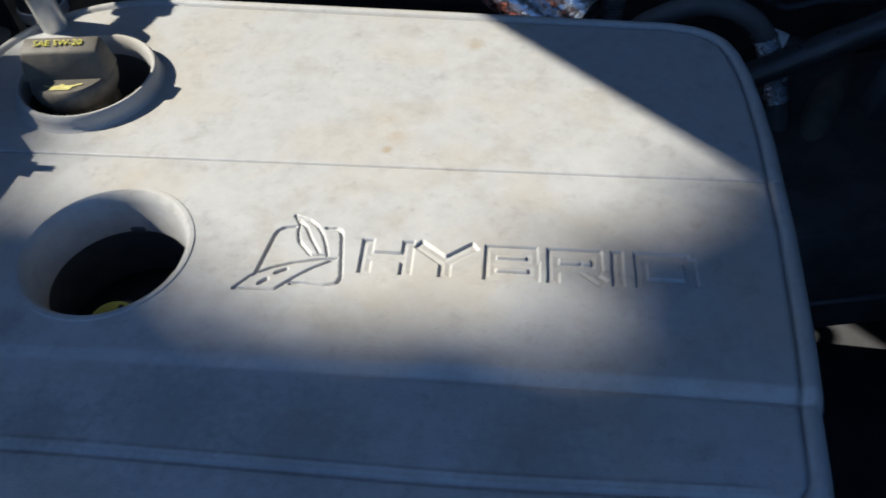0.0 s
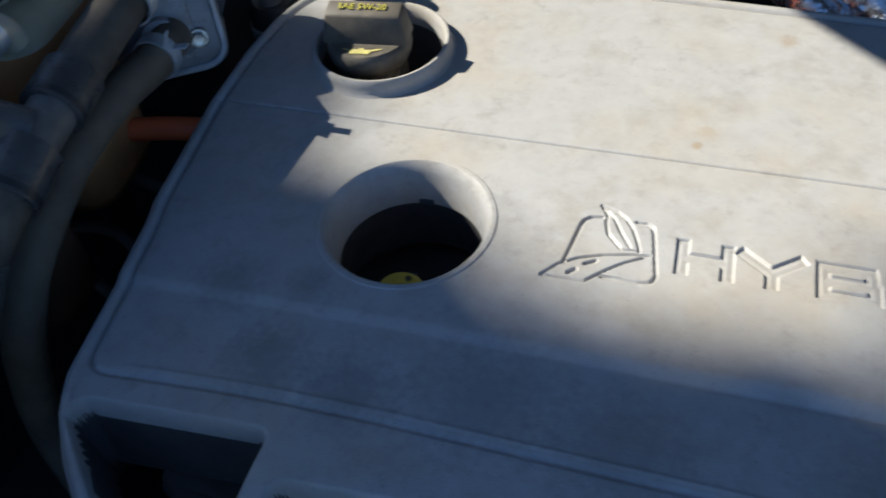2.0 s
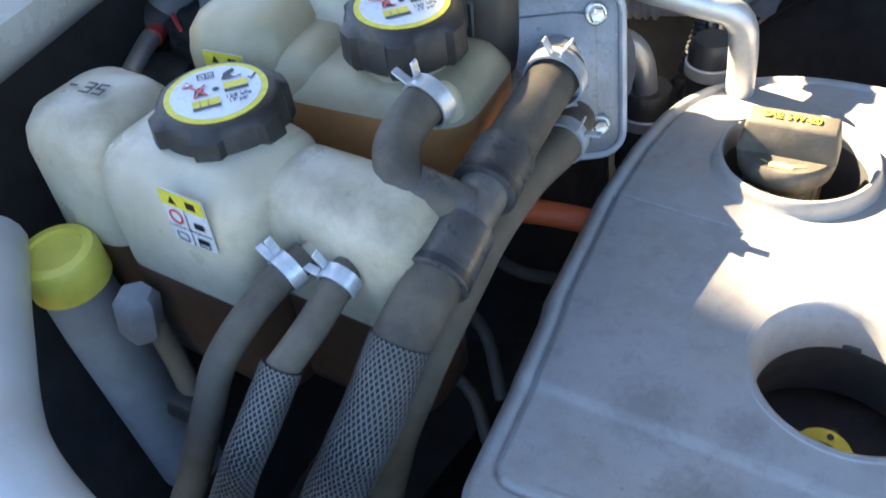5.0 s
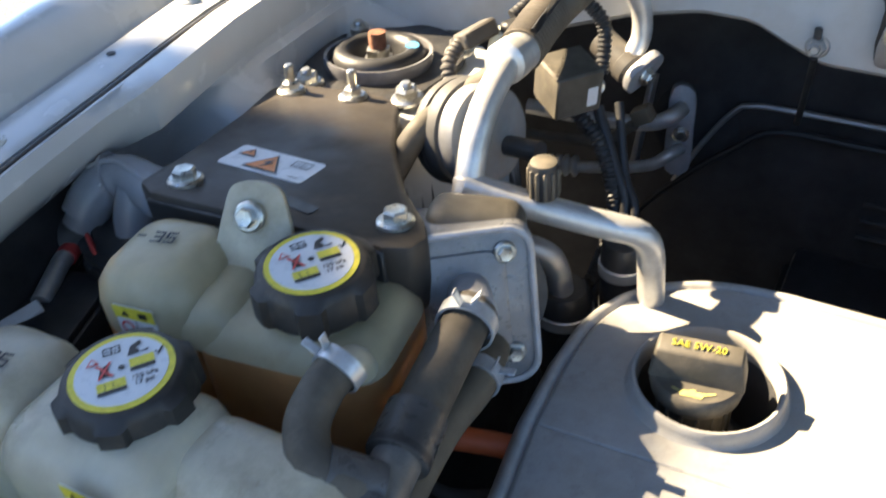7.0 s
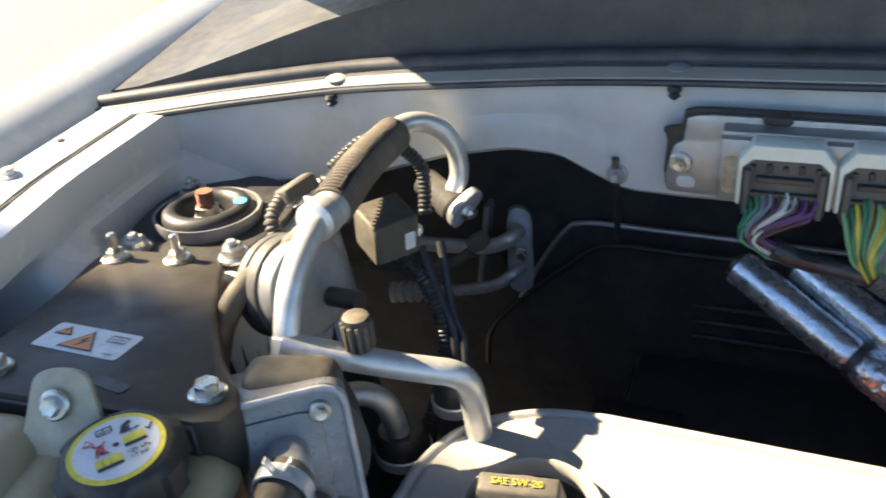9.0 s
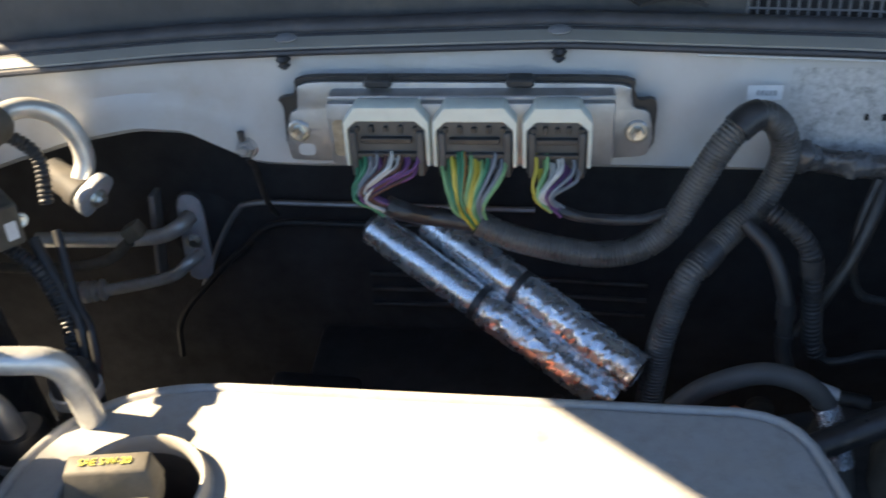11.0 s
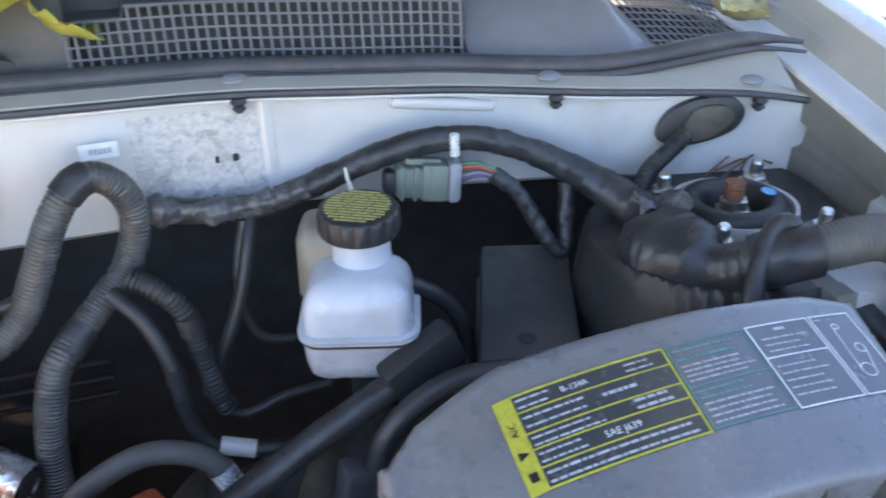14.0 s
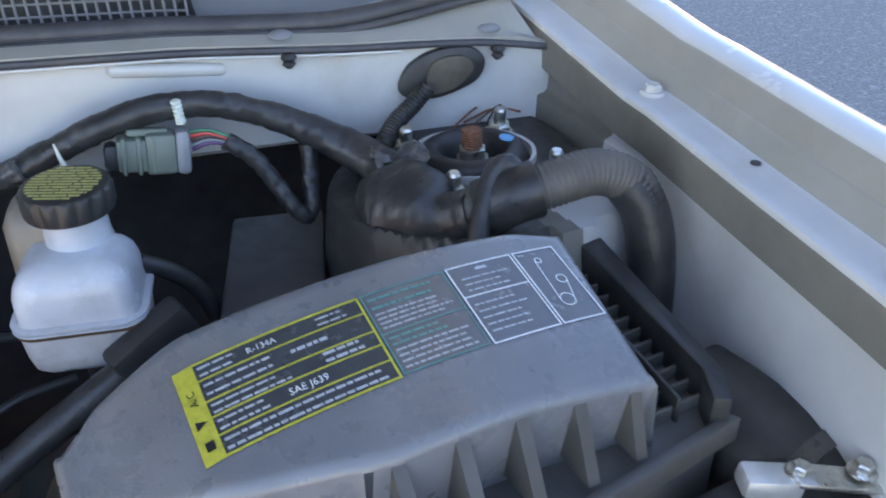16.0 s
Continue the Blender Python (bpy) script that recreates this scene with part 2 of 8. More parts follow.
SEAL = mat("rubber_seal", (0.052, 0.053, 0.060), 0.5, 0, 0.25, 40, 0.1, 500, (0.16, 0.14, 0.12), 0.4)
LEAF_GREEN = mat("dying_leaf", (0.30, 0.33, 0.06), 0.5, 0, 0.3, 60, 0.3, 200, (0.55, 0.45, 0.12), 0.6)
LEAF_TAN = mat("dry_leaf", (0.42, 0.36, 0.18), 0.6, 0, 0.3, 90, 0.3, 200)
ASPHALT = mat("asphalt", (0.155, 0.158, 0.162), 0.9, 0, 0.5, 75, 0.9, 130, (0.30, 0.30, 0.30), 0.8)
TREE_LEAF = mat("foliage", (0.06, 0.10, 0.03), 0.55, 0, 0.3, 3, 0.0)
BARK = mat("bark", (0.12, 0.09, 0.06), 0.9, 0, 0.3, 8, 0.5, 40)
BLUE_DOT = mat("blue_paint_mark", (0.12, 0.42, 0.75), 0.5, 0, 0.1, 100, 0.0)


def wire(name, colour):
    return mat(name, tuple(c * 0.78 for c in colour), 0.4, 0, 0.15, 100, 0.0)


WIRES = [wire("wire_" + n, c) for n, c in (
    ("white", (0.7, 0.7, 0.66)), ("green", (0.06, 0.25, 0.13)), ("yellow", (0.70, 0.58, 0.08)), ("violet", (0.16, 0.07, 0.20)),
    ("light_green", (0.25, 0.48, 0.22)), ("grey", (0.25, 0.27, 0.30)), ("orange", (0.70, 0.28, 0.06)), ("brown", (0.12, 0.06, 0.045)))]


# ---- building helpers ----
def thing(name, at, label="", category="", group="", kind="", turn=0.0):
    """An Empty at a thing's base; its parts are laid in world metres and keep their places."""
    ob = new(name)
    ob.empty_display_size = 0.02
    ob.matrix_world = pose(*at, 0, 0, turn)
    return tagged(ob, label, category, group, kind)


def shade(me, angle=40):
    for p in me.polygons:
        p.use_smooth = True
    me.set_sharp_from_angle(angle=radians(angle))


def part(name, bm, material, parent=None, label="", smooth=40, at=None):
    """Links a bmesh as one mesh object; with a parent its world place is kept."""
    me = bpy.data.meshes.new(name)
    bm.to_mesh(me)
    bm.free()
    if smooth:
        shade(me, smooth)
    me.materials.append(material)
    ob = new(name, me)
    if at is not None:
        ob.matrix_world = at
    if parent is not None:
        w = ob.matrix_world.copy()
        ob.parent = parent
        ob.matrix_parent_inverse = world_of(parent).inverted()
        ob.matrix_basis = w
    if label:
        ob["label"] = label
    return ob


def world_of(ob):
    m = ob.matrix_basis.copy()
    if ob.parent is not None:
        m = world_of(ob.parent) @ ob.matrix_parent_inverse @ m
    return m


def solo(name, bm, material, label, category, group="", kind="", smooth=40):
    return tagged(part(name, bm, material, None, "", smooth), label, category, group, kind)


def frame_axes(z, x=None):
    """A rotation whose local z is z; x is kept as near to the given one as it can be."""
    z = Vector(z).normalized()
    x = Vector(x if x is not None else ((1, 0, 0) if abs(z.x) < 0.9 else (0, 1, 0)))
    y = z.cross(x).normalized()
    x = y.cross(z)
    return Matrix((x, y, z)).transposed().to_4x4()


def move(bm, m):
    bmesh.ops.transform(bm, matrix=m, verts=bm.verts)
    return bm


def box(sx, sy, sz, bevel=0.002, seg=2, m=None, taper=None):
    bm = bmesh.new()
    bmesh.ops.create_cube(bm, size=1)
    for v in bm.verts:
        v.co = Vector((v.co.x * sx, v.co.y * sy, v.co.z * sz))
        if taper and v.co.z < 0:
            v.co.x *= taper[0]
            v.co.y *= taper[1]
    if bevel:
        bmesh.ops.bevel(bm, geom=list(bm.edges), offset=bevel, segments=seg, profile=0.5, affect="EDGES")
    return move(bm, m) if m is not None else bm


def lathe(profile, seg=40, m=None, cap=True):
    """Profile of (radius, height) turned round z, from the bottom up."""
    bm = bmesh.new()
    rings = []
    for r, z in profile:
        rings.append([bm.verts.new((r * math.cos(2 * math.pi * i / seg), r * math.sin(2 * math.pi * i / seg), z)) for i in range(seg)])
    for a, b in zip(rings, rings[1:]):
        for i in range(seg):
            bm.faces.new((a[i], a[(i + 1) % seg], b[(i + 1) % seg], b[i]))
    if cap:
        bm.faces.new(list(reversed(rings[0])))
        bm.faces.new(rings[-1])
    return move(bm, m) if m is not None else bm


def curve_points(pts, step=0.004):
    """A smooth line through the points (Catmull-Rom), in steps of about the given length."""
    p = [Vector(q) for q in pts]
    p = [p[0] * 2 - p[1]] + p + [p[-1] * 2 - p[-2]]
    out = []
    for i in range(1, len(p) - 2):
        n = max(2, int((p[i + 1] - p[i]).length / step))
        for k in range(n):
            t = k / n
            a, b, c, d = p[i - 1], p[i], p[i + 1], p[i + 2]
            out.append(0.5 * ((2 * b) + (c - a) * t + (2 * a - 5 * b + 4 * c - d) * t * t + (3 * b - a - 3 * c + d) * t ** 3))
    out.append(p[-2])
    return out


def tube(pts, radius, seg=14, step=0.004, rib=0.0, pitch=0.005, lumpy=0.0, straight=False, bm=None, cap=True, seed=0, wrap=0.0):
    """A hose or pipe along the points; rib makes it corrugated, lumpy uneven like wrapped tape."""
    bm = bm or bmesh.new()
    if rib:
        step = pitch / 4
    c = [Vector(q) for q in pts] if straight else curve_points(pts, step)
    up, rings, run = Vector((0, 0, 1)), [], 0.0
    for i, q in enumerate(c):
        d = (c[min(i + 1, len(c) - 1)] - c[max(i - 1, 0)]).normalized()
        if i == 0:
            up = Vector((0, 0, 1)) if abs(d.z) < 0.9 else Vector((1, 0, 0))
        else:
            run += (q - c[i - 1]).length
        side = d.cross(up).normalized()
        up = side.cross(d).normalized()
        f = i / max(1, len(c) - 1)
        r = radius(f) if callable(radius) else radius
        if rib:
            r += rib * (1 if (run / pitch) % 1 < 0.55 else -1)
        ring = []
        for k in range(seg):
            a = 2 * math.pi * k / seg
            rr = r
            if wrap:
                rr += wrap * (((run / 0.0115) + k / seg) % 1 - 0.5)
            if lumpy:
                rr *= 1 + lumpy * (0.7 * noise.noise(Vector((run * 60 + seed * 7.3, math.cos(a) * 1.3, math.sin(a) * 1.3))) + 0.5 * noise.noise(Vector((run * 190 + seed, math.cos(a) * 2.6, math.sin(a) * 2.6))))
            ring.append(bm.verts.new(q + side * math.cos(a) * rr + up * math.sin(a) * rr))
        rings.append(ring)
    for a, b in zip(rings, rings[1:]):
        for k in range(seg):
            bm.faces.new((a[k], b[k], b[(k + 1) % seg], a[(k + 1) % seg]))
    if cap:
        bm.faces.new(rings[0])
        bm.faces.new(list(reversed(rings[-1])))
    return bm


def prism(outline, thick, bevel=0.0015, m=None, seg=2):
    """A plate with the outline (x, y), its top at z = 0."""
    bm = bmesh.new()
    top = [bm.verts.new((x, y, 0)) for x, y in outline]
    f = bm.faces.new(top)
    if f.normal.z < 0:
        f.normal_flip()
    out = bmesh.ops.extrude_face_region(bm, geom=[f])
    for v in [g for g in out["geom"] if isinstance(g, bmesh.types.BMVert)]:
        v.co.z -= thick
    bmesh.ops.recalc_face_normals(bm, faces=bm.faces)
    if bevel:
        bmesh.ops.bevel(bm, geom=[e for e in bm.edges], offset=bevel, segments=seg, profile=0.5, affect="EDGES", clamp_overlap=True)
    return move(bm, m) if m is not None else bm


def rounded(w, h, r, n=5, cx=0.0, cy=0.0):
    """Outline of a rectangle with round corners."""
    pts = []
    for sx, sy, a0 in ((1, 1, 0), (-1, 1, 90), (-1, -1, 180), (1, -1, 270)):
        for k in range(n + 1):
            a = radians(a0 + 90 * k / n)
            pts.append((cx + sx * (w / 2 - r) + r * math.cos(a), cy + sy * (h / 2 - r) + r * math.sin(a)))
    return pts


def smooth_outline(pts, n=6):
    """Closed smooth outline through the points."""
    p = [Vector((*q, 0)) for q in pts]
    k, out = len(pts), []
    for i in range(k):
        a, b, c, d = p[i - 1], p[i], p[(i + 1) % k], p[(i + 2) % k]
        for j in range(n):
            t = j / n
            q = 0.5 * ((2 * b) + (c - a) * t + (2 * a - 5 * b + 4 * c - d) * t * t + (3 * b - a - 3 * c + d) * t ** 3)
            out.append((q.x, q.y))
    return out


def lettering(text, size, m, depth=0.0003, squeeze=1.0):
    """Words in the built-in font as a bmesh, centred at m, upright along its y."""
    cu = bpy.data.curves.new("words", "FONT")
    cu.body, cu.size, cu.align_x, cu.align_y = text, size, "CENTER", "CENTER"
    cu.extrude = depth
    cu.resolution_u = 2
    ob = bpy.data.objects.new("words", cu)
    me = bpy.data.meshes.new_from_object(ob)
    bm = bmesh.new()
    bm.from_mesh(me)
    bpy.data.objects.remove(ob)
    bpy.data.curves.remove(cu)
    bpy.data.meshes.remove(me)
    bmesh.ops.scale(bm, vec=(squeeze, 1, 1), verts=bm.verts)
    return move(bm, m)


def flat(polys, m, lift=0.0004):
    """Thin printed shapes, each a list of (x, y), just above the plane of m."""
    bm = bmesh.new()
    for poly in polys:
        a = [bm.verts.new((x, y, lift)) for x, y in poly]
        f = bm.faces.new(a)
        f.normal_update()
        if f.normal.z < 0:
            f.normal_flip()
    return move(bm, m)


def bar(x0, y0, x1, y1):
    return [(x0, y0), (x1, y0), (x1, y1), (x0, y1)]


def outline_bars(x0, y0, x1, y1, w):
    return [bar(x0, y0, x1, y0 + w), bar(x0, y1 - w, x1, y1), bar(x0, y0 + w, x0 + w, y1 - w), bar(x1 - w, y0 + w, x1, y1 - w)]


def hex_bolt(name, at, axis, size, parent=None, washer=1.45, label="", material=None, stud=0.0, group=""):
    """Flange bolt or nut: washer, hexagon, and a stud where one stands out."""
    m = Matrix.Translation(at) @ frame_axes(axis)
    s = size
    bm = lathe([(s * washer, 0), (s * washer, s * 0.25), (s * washer * 0.85, s * 0.45)], 20)
    hexa = lathe([(s, s * 0.3), (s, s * 1.05), (s * 0.82, s * 1.25), (s * 0.5, s * 1.2)], 6)
    tmp = bpy.data.meshes.new("tmp")
    hexa.to_mesh(tmp)
    bm.from_mesh(tmp)
    hexa.free()
    if stud:
        st = lathe([(s * 0.5, s), (s * 0.52, s * 1.05), (s * 0.52, stud - s * 0.2), (s * 0.38, stud)], 12)
        st.to_mesh(tmp)
        bm.from_mesh(tmp)
        st.free()
    bpy.data.meshes.remove(tmp)
    move(bm, m)
    ob = part(name, bm, material or ZINC, parent, label, 30)
    return ob


def spring_clamp(at, axis, r, parent, width=0.012, ear_dir=(0, 0, 1)):
    """Constant tension hose clamp: a band with two bent ears."""
    m = Matrix.Translation(at) @ frame_axes(axis, ear_dir)
    band = lathe([(r, -width / 2), (r + 0.0014, -width / 2), (r + 0.0014, width / 2), (r, width / 2)], 32, m, False)
    c = part("hose_clamp", band, CLAMP, parent, "bright steel spring clamp")
    for s in (-1, 1):
        e = box(0.0090, 0.0013, width * 0.55, 0.0004, 1, m @ pose(r + 0.0050, 0.0046 * s, s * width * 0.18, 0, 0, 30 * s))
        part("clamp_ear", e, CLAMP, c)
    return c


def lerp_table(x, table):
    for (x0, v0), (x1, v1) in zip(table, table[1:]):
        if x <= x1:
            f = max(0.0, min(1.0, (x - x0) / (x1 - x0)))
            return v0 + (v1 - v0) * f
    return table[-1][1]


def smoothstep(a, b, x):
    t = max(0.0, min(1.0, (x - a) / (b - a)))
    return t * t * (3 - 2 * t)


def sheet(cols, rows, place, thick=0.0, close=False):
    """A grid of faces, place(i, j) giving each corner; thick folds it into a shell along its normals."""
    bm = bmesh.new()
    g = [[bm.verts.new(place(i, j)) for j in range(rows)] for i in range(cols)]
    for i in range(cols - 1 + (1 if close else 0)):
        for j in range(rows - 1):
            a, b = g[i], g[(i + 1) % cols]
            bm.faces.new((a[j], b[j], b[j + 1], a[j + 1]))
    if thick:
        bm.normal_update()
        bmesh.ops.solidify(bm, geom=list(bm.faces), thickness=thick)
    return bm


# ---- the setting: ground, bay walls, fenders, cowl ----
ground_bm = bmesh.new()
bmesh.ops.create_grid(ground_bm, x_segments=40, y_segments=40, size=150)
solo("ground", ground_bm, ASPHALT, "grey worn asphalt with small stones", "ground", kind="structure", smooth=0)

WALL_Y = [(-0.74, 0.845), (-0.65, 0.87), (-0.5, 0.915), (-0.3, 0.94), (0.0, 0.946), (0.25, 0.94), (0.4, 0.92), (0.55, 0.885), (0.65, 0.858), (0.74, 0.84)]
SEAM_Z = [(-0.74, 1.072), (-0.6, 1.086), (-0.44, 1.098), (-0.21, 1.108), (0.0, 1.112), (0.22, 1.106), (0.39, 1.096), (0.51, 1.087), (0.60, 1.083), (0.64, 1.080), (0.70, 1.063), (0.74, 1.058)]
LOW_Z = [(-0.74, 1.0), (-0.48, 1.010), (-0.447, 1.020), (-0.397, 1.034), (-0.344, 1.042), (-0.305, 1.038), (-0.274, 1.022), (-0.247, 1.010),
         (-0.2, 1.008), (0.18, 1.010), (0.26, 1.014), (0.5, 1.016), (0.74, 1.0)]


def cowl_wall(i, j):
    x = -0.74 + 1.48 * i / 148
    y, z0, z1 = lerp_table(x, WALL_Y), lerp_table(x, LOW_Z), lerp_table(x, SEAM_Z)
    if j == 0:
        return (x, y + 0.10, z0 + 0.004)
    if j == 1:
        return (x, y + 0.006, z0 - 0.001)
    f = (j - 2) / 8
    dent = 0.003 * smoothstep(0.35, 0.5, f) * (1 - smoothstep(0.5, 0.65, f)) * (1 if -0.4 < x < -0.24 or 0.27 < x < 0.36 else 0)
    return (x, y + 0.006 * f + dent, z0 + 0.004 + (z1 - z0 - 0.004) * f)


wall = solo("wall_cowl", sheet(149, 11, cowl_wall, 0.0), PAINT_DUSTY, "white painted cowl panel, dusty with flaking patches", "bulkhead", kind="structure")


def cowl_ledge(i, j):
    x = -0.74 + 1.408 * i / 100
    y, z = lerp_table(x, WALL_Y) + 0.006, lerp_table(x, SEAM_Z)
    x -= 0.026 * smoothstep(0.60, 0.668, x) * (0, 0.05, 0.5, 1)[j]     # pointed end beside the wing
    up = 0.030 * smoothstep(0.52, 0.68, x)
    return (x, *[(y - 0.004, z - 0.001), (y - 0.004, z + 0.003), (y + 0.006, z + 0.007), (y + 0.03, z + 0.010 + up)][j])


solo("trim_cowl_ledge", sheet(101, 4, cowl_ledge), GRIMY_SHADED, "white painted cowl flange behind the engine bay", "ledge", kind="structure")
# folded dark seam below the flange
solo("trim_cowl_seam", tube([(-0.74 + 0.05 * k, lerp_table(-0.74 + 0.05 * k, WALL_Y) + 0.001, lerp_table(-0.74 + 0.05 * k, SEAM_Z) - 0.001) for k in range(30)],
                            0.0028, 8, 0.02), SEAL, "thin black sealant seam along the cowl", "seam", kind="structure")


part("stiffening_bead", box(0.080, 0.011, 0.0100, 0.0045, 4, pose(0.391, 0.9265, 1.0830, 0, 7, -7.5)), PAINT_DUSTY, wall, "pressed oblong bead")
part("paint_edge", tube([(0.10 + 0.05 * k, lerp_table(0.10 + 0.05 * k, WALL_Y) - 0.0005, lerp_table(0.10 + 0.05 * k, SEAM_Z) - 0.0046) for k in range(10)], 0.0011, 6, 0.02), PAINT, wall, "bright painted edge below the seam")


def seal_line(k, dy, dz):
    x = -0.72 + 1.385 * k / 36
    return (x, lerp_table(x, WALL_Y) + dy, lerp_table(x, SEAM_Z) + dz + 0.022 * smoothstep(0.5, 0.665, x))


seal = thing("weather_seal", (0, 0.97, 1.12), "black rubber hood seal running along the cowl edge", "seal")
part("seal_bulb", tube([seal_line(k, 0.028, 0.0095 + 0.006 * smoothstep(30, 36, k)) for k in range(37)], lambda f: 0.0076 * (1 - 0.75 * smoothstep(0.95, 1.0, f)), 14, 0.02), SEAL, seal)
part("seal_lip", tube([seal_line(k, 0.0165 + 0.006 * smoothstep(31, 36, k), 0.0055 + 0.004 * smoothstep(30, 36, k)) for k in range(37)], lambda f: 0.0034 * (1 - 0.6 * smoothstep(0.95, 1.0, f)), 10, 0.02), SEAL, seal)

# cowl panel under the windscreen
cowl = thing("cowl_panel", (0, 1.1, 1.12), "black plastic cowl panel with grilles below the windscreen", "cowl panel")


def cowl_rise(x, up, back):
    """The cowl's front stands nearly upright, then its top runs back to the windscreen."""
    return 0.045 + 0.12 * up + back, 0.008 + up + 0.09 * back


def cowl_top(x0, x1):
    def place(i, j):
        x = x0 + (x1 - x0) * i / 20
        y, z = cowl_rise(x, 0.052 * min(1, j / 3) * (0.12 + 0.88 * smoothstep(-0.72, -0.42, x)), 0.27 * max(0, j - 3) / 7) if x0 < 0.42 else (0.042 + 0.30 * j / 10, 0.008 + 0.055 * j / 10 + 0.004 * math.sin(j / 10 * math.pi))
        return (x, lerp_table(x, WALL_Y) + y, lerp_table(x, SEAM_Z) + z)
    return sheet(21, 11, place)


part("panel", cowl_top(-0.74, 0.143), COWL, cowl)
part("panel", cowl_top(0.42, 0.575), COWL_GREY, cowl, "grey plastic duct cover")


def grille_end(x):
    """Height at which the lattice stops, in steps, before the closed panel."""
    return 0.034 if x < 0.179 else 0.0425 if x < 0.262 else 0.051 if x < 0.325 else 0.0595 if x < 0.5 else 0.12


def on_cowl(x, d, sink=0.0):
    """A point of the lattice: upright on the long side, sloping on the short one."""
    y, z = cowl_rise(x, d, 0.0) if x < 0.5 else (0.042 + d, 0.008 + 0.055 * d / 0.30)
    return Vector((x, lerp_table(x, WALL_Y) + y + sink, lerp_table(x, SEAM_Z) + z - sink))


def cowl_back(x0, x1):
    def place(i, j):
        x = x0 + (x1 - x0) * i / 80
        q = on_cowl(x, grille_end(x) - 0.0008)
        run = (0.0, 0.002, 0.010, 0.03, 0.07, 0.12, 0.17, 0.22, 0.27)[j]
        return (x, q.y + run, q.z + (0.0 if j == 0 else 0.002) + 0.10 * run)
    return sheet(81, 9, place, 0.002)


def grille(x0, x1, pitch, row):
    """Lattice of thin bars over a dark tray."""
    bm = bmesh.new()
    n = int((x1 - x0) / pitch)
    for k in range(n + 1):
        x = x0 + (x1 - x0) * k / n
        tube([on_cowl(x, 0), on_cowl(x, grille_end(x))], 0.0010, 4, straight=True, bm=bm)
    k = 0
    while row * k < 0.125:
        xs = [x for x in (x0 + (x1 - x0) * q / 80 for q in range(81)) if grille_end(x) > row * k - 0.001]
        if len(xs) > 1:
            tube([on_cowl(x, row * k) for x in xs], 0.0009, 4, straight=True, bm=bm)
        k += 1
    return bm


for gx0, gx1, pitch, row in ((0.140, 0.418, 0.0073, 0.0085), (0.578, 0.70, 0.0060, 0.0125)):
    part("grille", grille(gx0, gx1, pitch, row), COWL_GREY, cowl, "fine plastic lattice grille", 0)
    part("panel", cowl_back(gx0, gx1), COWL, cowl)
    part("tray", sheet(31, 9, lambda i, j: on_cowl(gx0 - 0.02 + (gx1 - gx0 + (0.028 if gx0 < 0.5 else 0.06)) * i / 30, 0.125 * j / 8 if gx0 > 0.5 else 0.075 * j / 8, 0.016)), FIREWALL, cowl, "dark tray behind the lattice")
# rounded duct hood beside the grille
def duct(i, j):
    x = 0.412 + 0.158 * i / 24
    a = min(1.0, i / 3.0)
    y = lerp_table(x, WALL_Y) + 0.045 + 0.25 * j / 10
    return (x, y, lerp_table(x, SEAM_Z) + 0.010 + 0.048 * j / 10 + 0.034 * math.sin(a * math.pi / 2) ** 0.6 * (1 - smoothstep(0.85, 1.0, i / 24)) * (0.10 + 0.90 * smoothstep(-0.1, 0.45, j / 10)) - (0.012 if j == 0 else 0.0))


dh = part("duct_hood", sheet(25, 11, duct, 0.003), COWL_GREY, cowl, "smooth grey plastic duct cover")
dh.data.materials.append(BLACK)
for q in dh.data.polygons:
    if q.center.x < 0.412 + 0.158 * 2.1 / 24:
        q.material_index = 1


def leaf_blade(length, width, curl, lobes):
    def place(i, j):
        u, v = i / 12, (j / 6 - 0.5) * 2
        w = width * math.sin(math.pi * min(1, u * 0.93 + 0.05)) ** 0.7 * (1 + lobes * math.sin(u * 19))
        return (length * (u - 0.5), w * v, curl * (v * v * 0.8 + (u - 0.5) ** 2 * 2.5) + 0.004 * math.sin(u * 9 + v * 2))
    return sheet(13, 7, place, 0.0004)


# black gutter between the two halves of the panel
part("gutter", sheet(9, 5, lambda i, j: (-0.066 + 0.125 * i / 8 + 0.060 * j / 4 - 0.01 * i / 8 * j / 4, 1.135 - 0.16 * i / 8 - 0.02 * j / 4 * (1 - i / 8), 1.166 - 0.034 * i / 8 + 0.006 * math.sin(j / 4 * math.pi)), 0.003), FIREWALL, cowl, "dark gutter across the panel")
leaf = part("fallen_leaf", move(leaf_blade(0.21, 0.055, 0.026, 0.12), pose(0.060, 1.020, 1.150, 22, -8, -38)), LEAF_GREEN)
tagged(leaf, "curled yellow green leaf lying on the black cowl", "leaf")
leaf = part("fallen_leaf", move(leaf_blade(0.06, 0.030, 0.014, 0.22), pose(0.135, 0.995, 1.150, 35, 20, 60)), LEAF_GREEN)
tagged(leaf, "small curled yellow leaf on the cowl", "leaf")
leaf = part("fallen_leaf", move(leaf_blade(0.06, 0.024, 0.012, 0.2), pose(0.655, 0.955, 1.112, 10, 10, 25)), LEAF_TAN)
tagged(leaf, "dry tan leaf on the cowl grille end", "leaf")

# lower bulkhead and the bay's dark tub
bm = box(1.5, 0.03, 0.62, 0.004, 2, pose(0, 1.115, 0.72))
solo("wall_firewall", bm, FIREWALL, "black sound insulation on the firewall", "bulkhead", kind="structure")
solo("floor_undertray", box(1.5, 1.2, 0.03, 0.004, 1, pose(0, 0.55, 0.42)), FIREWALL, "dark undertray below the engine", "undertray", kind="structure")
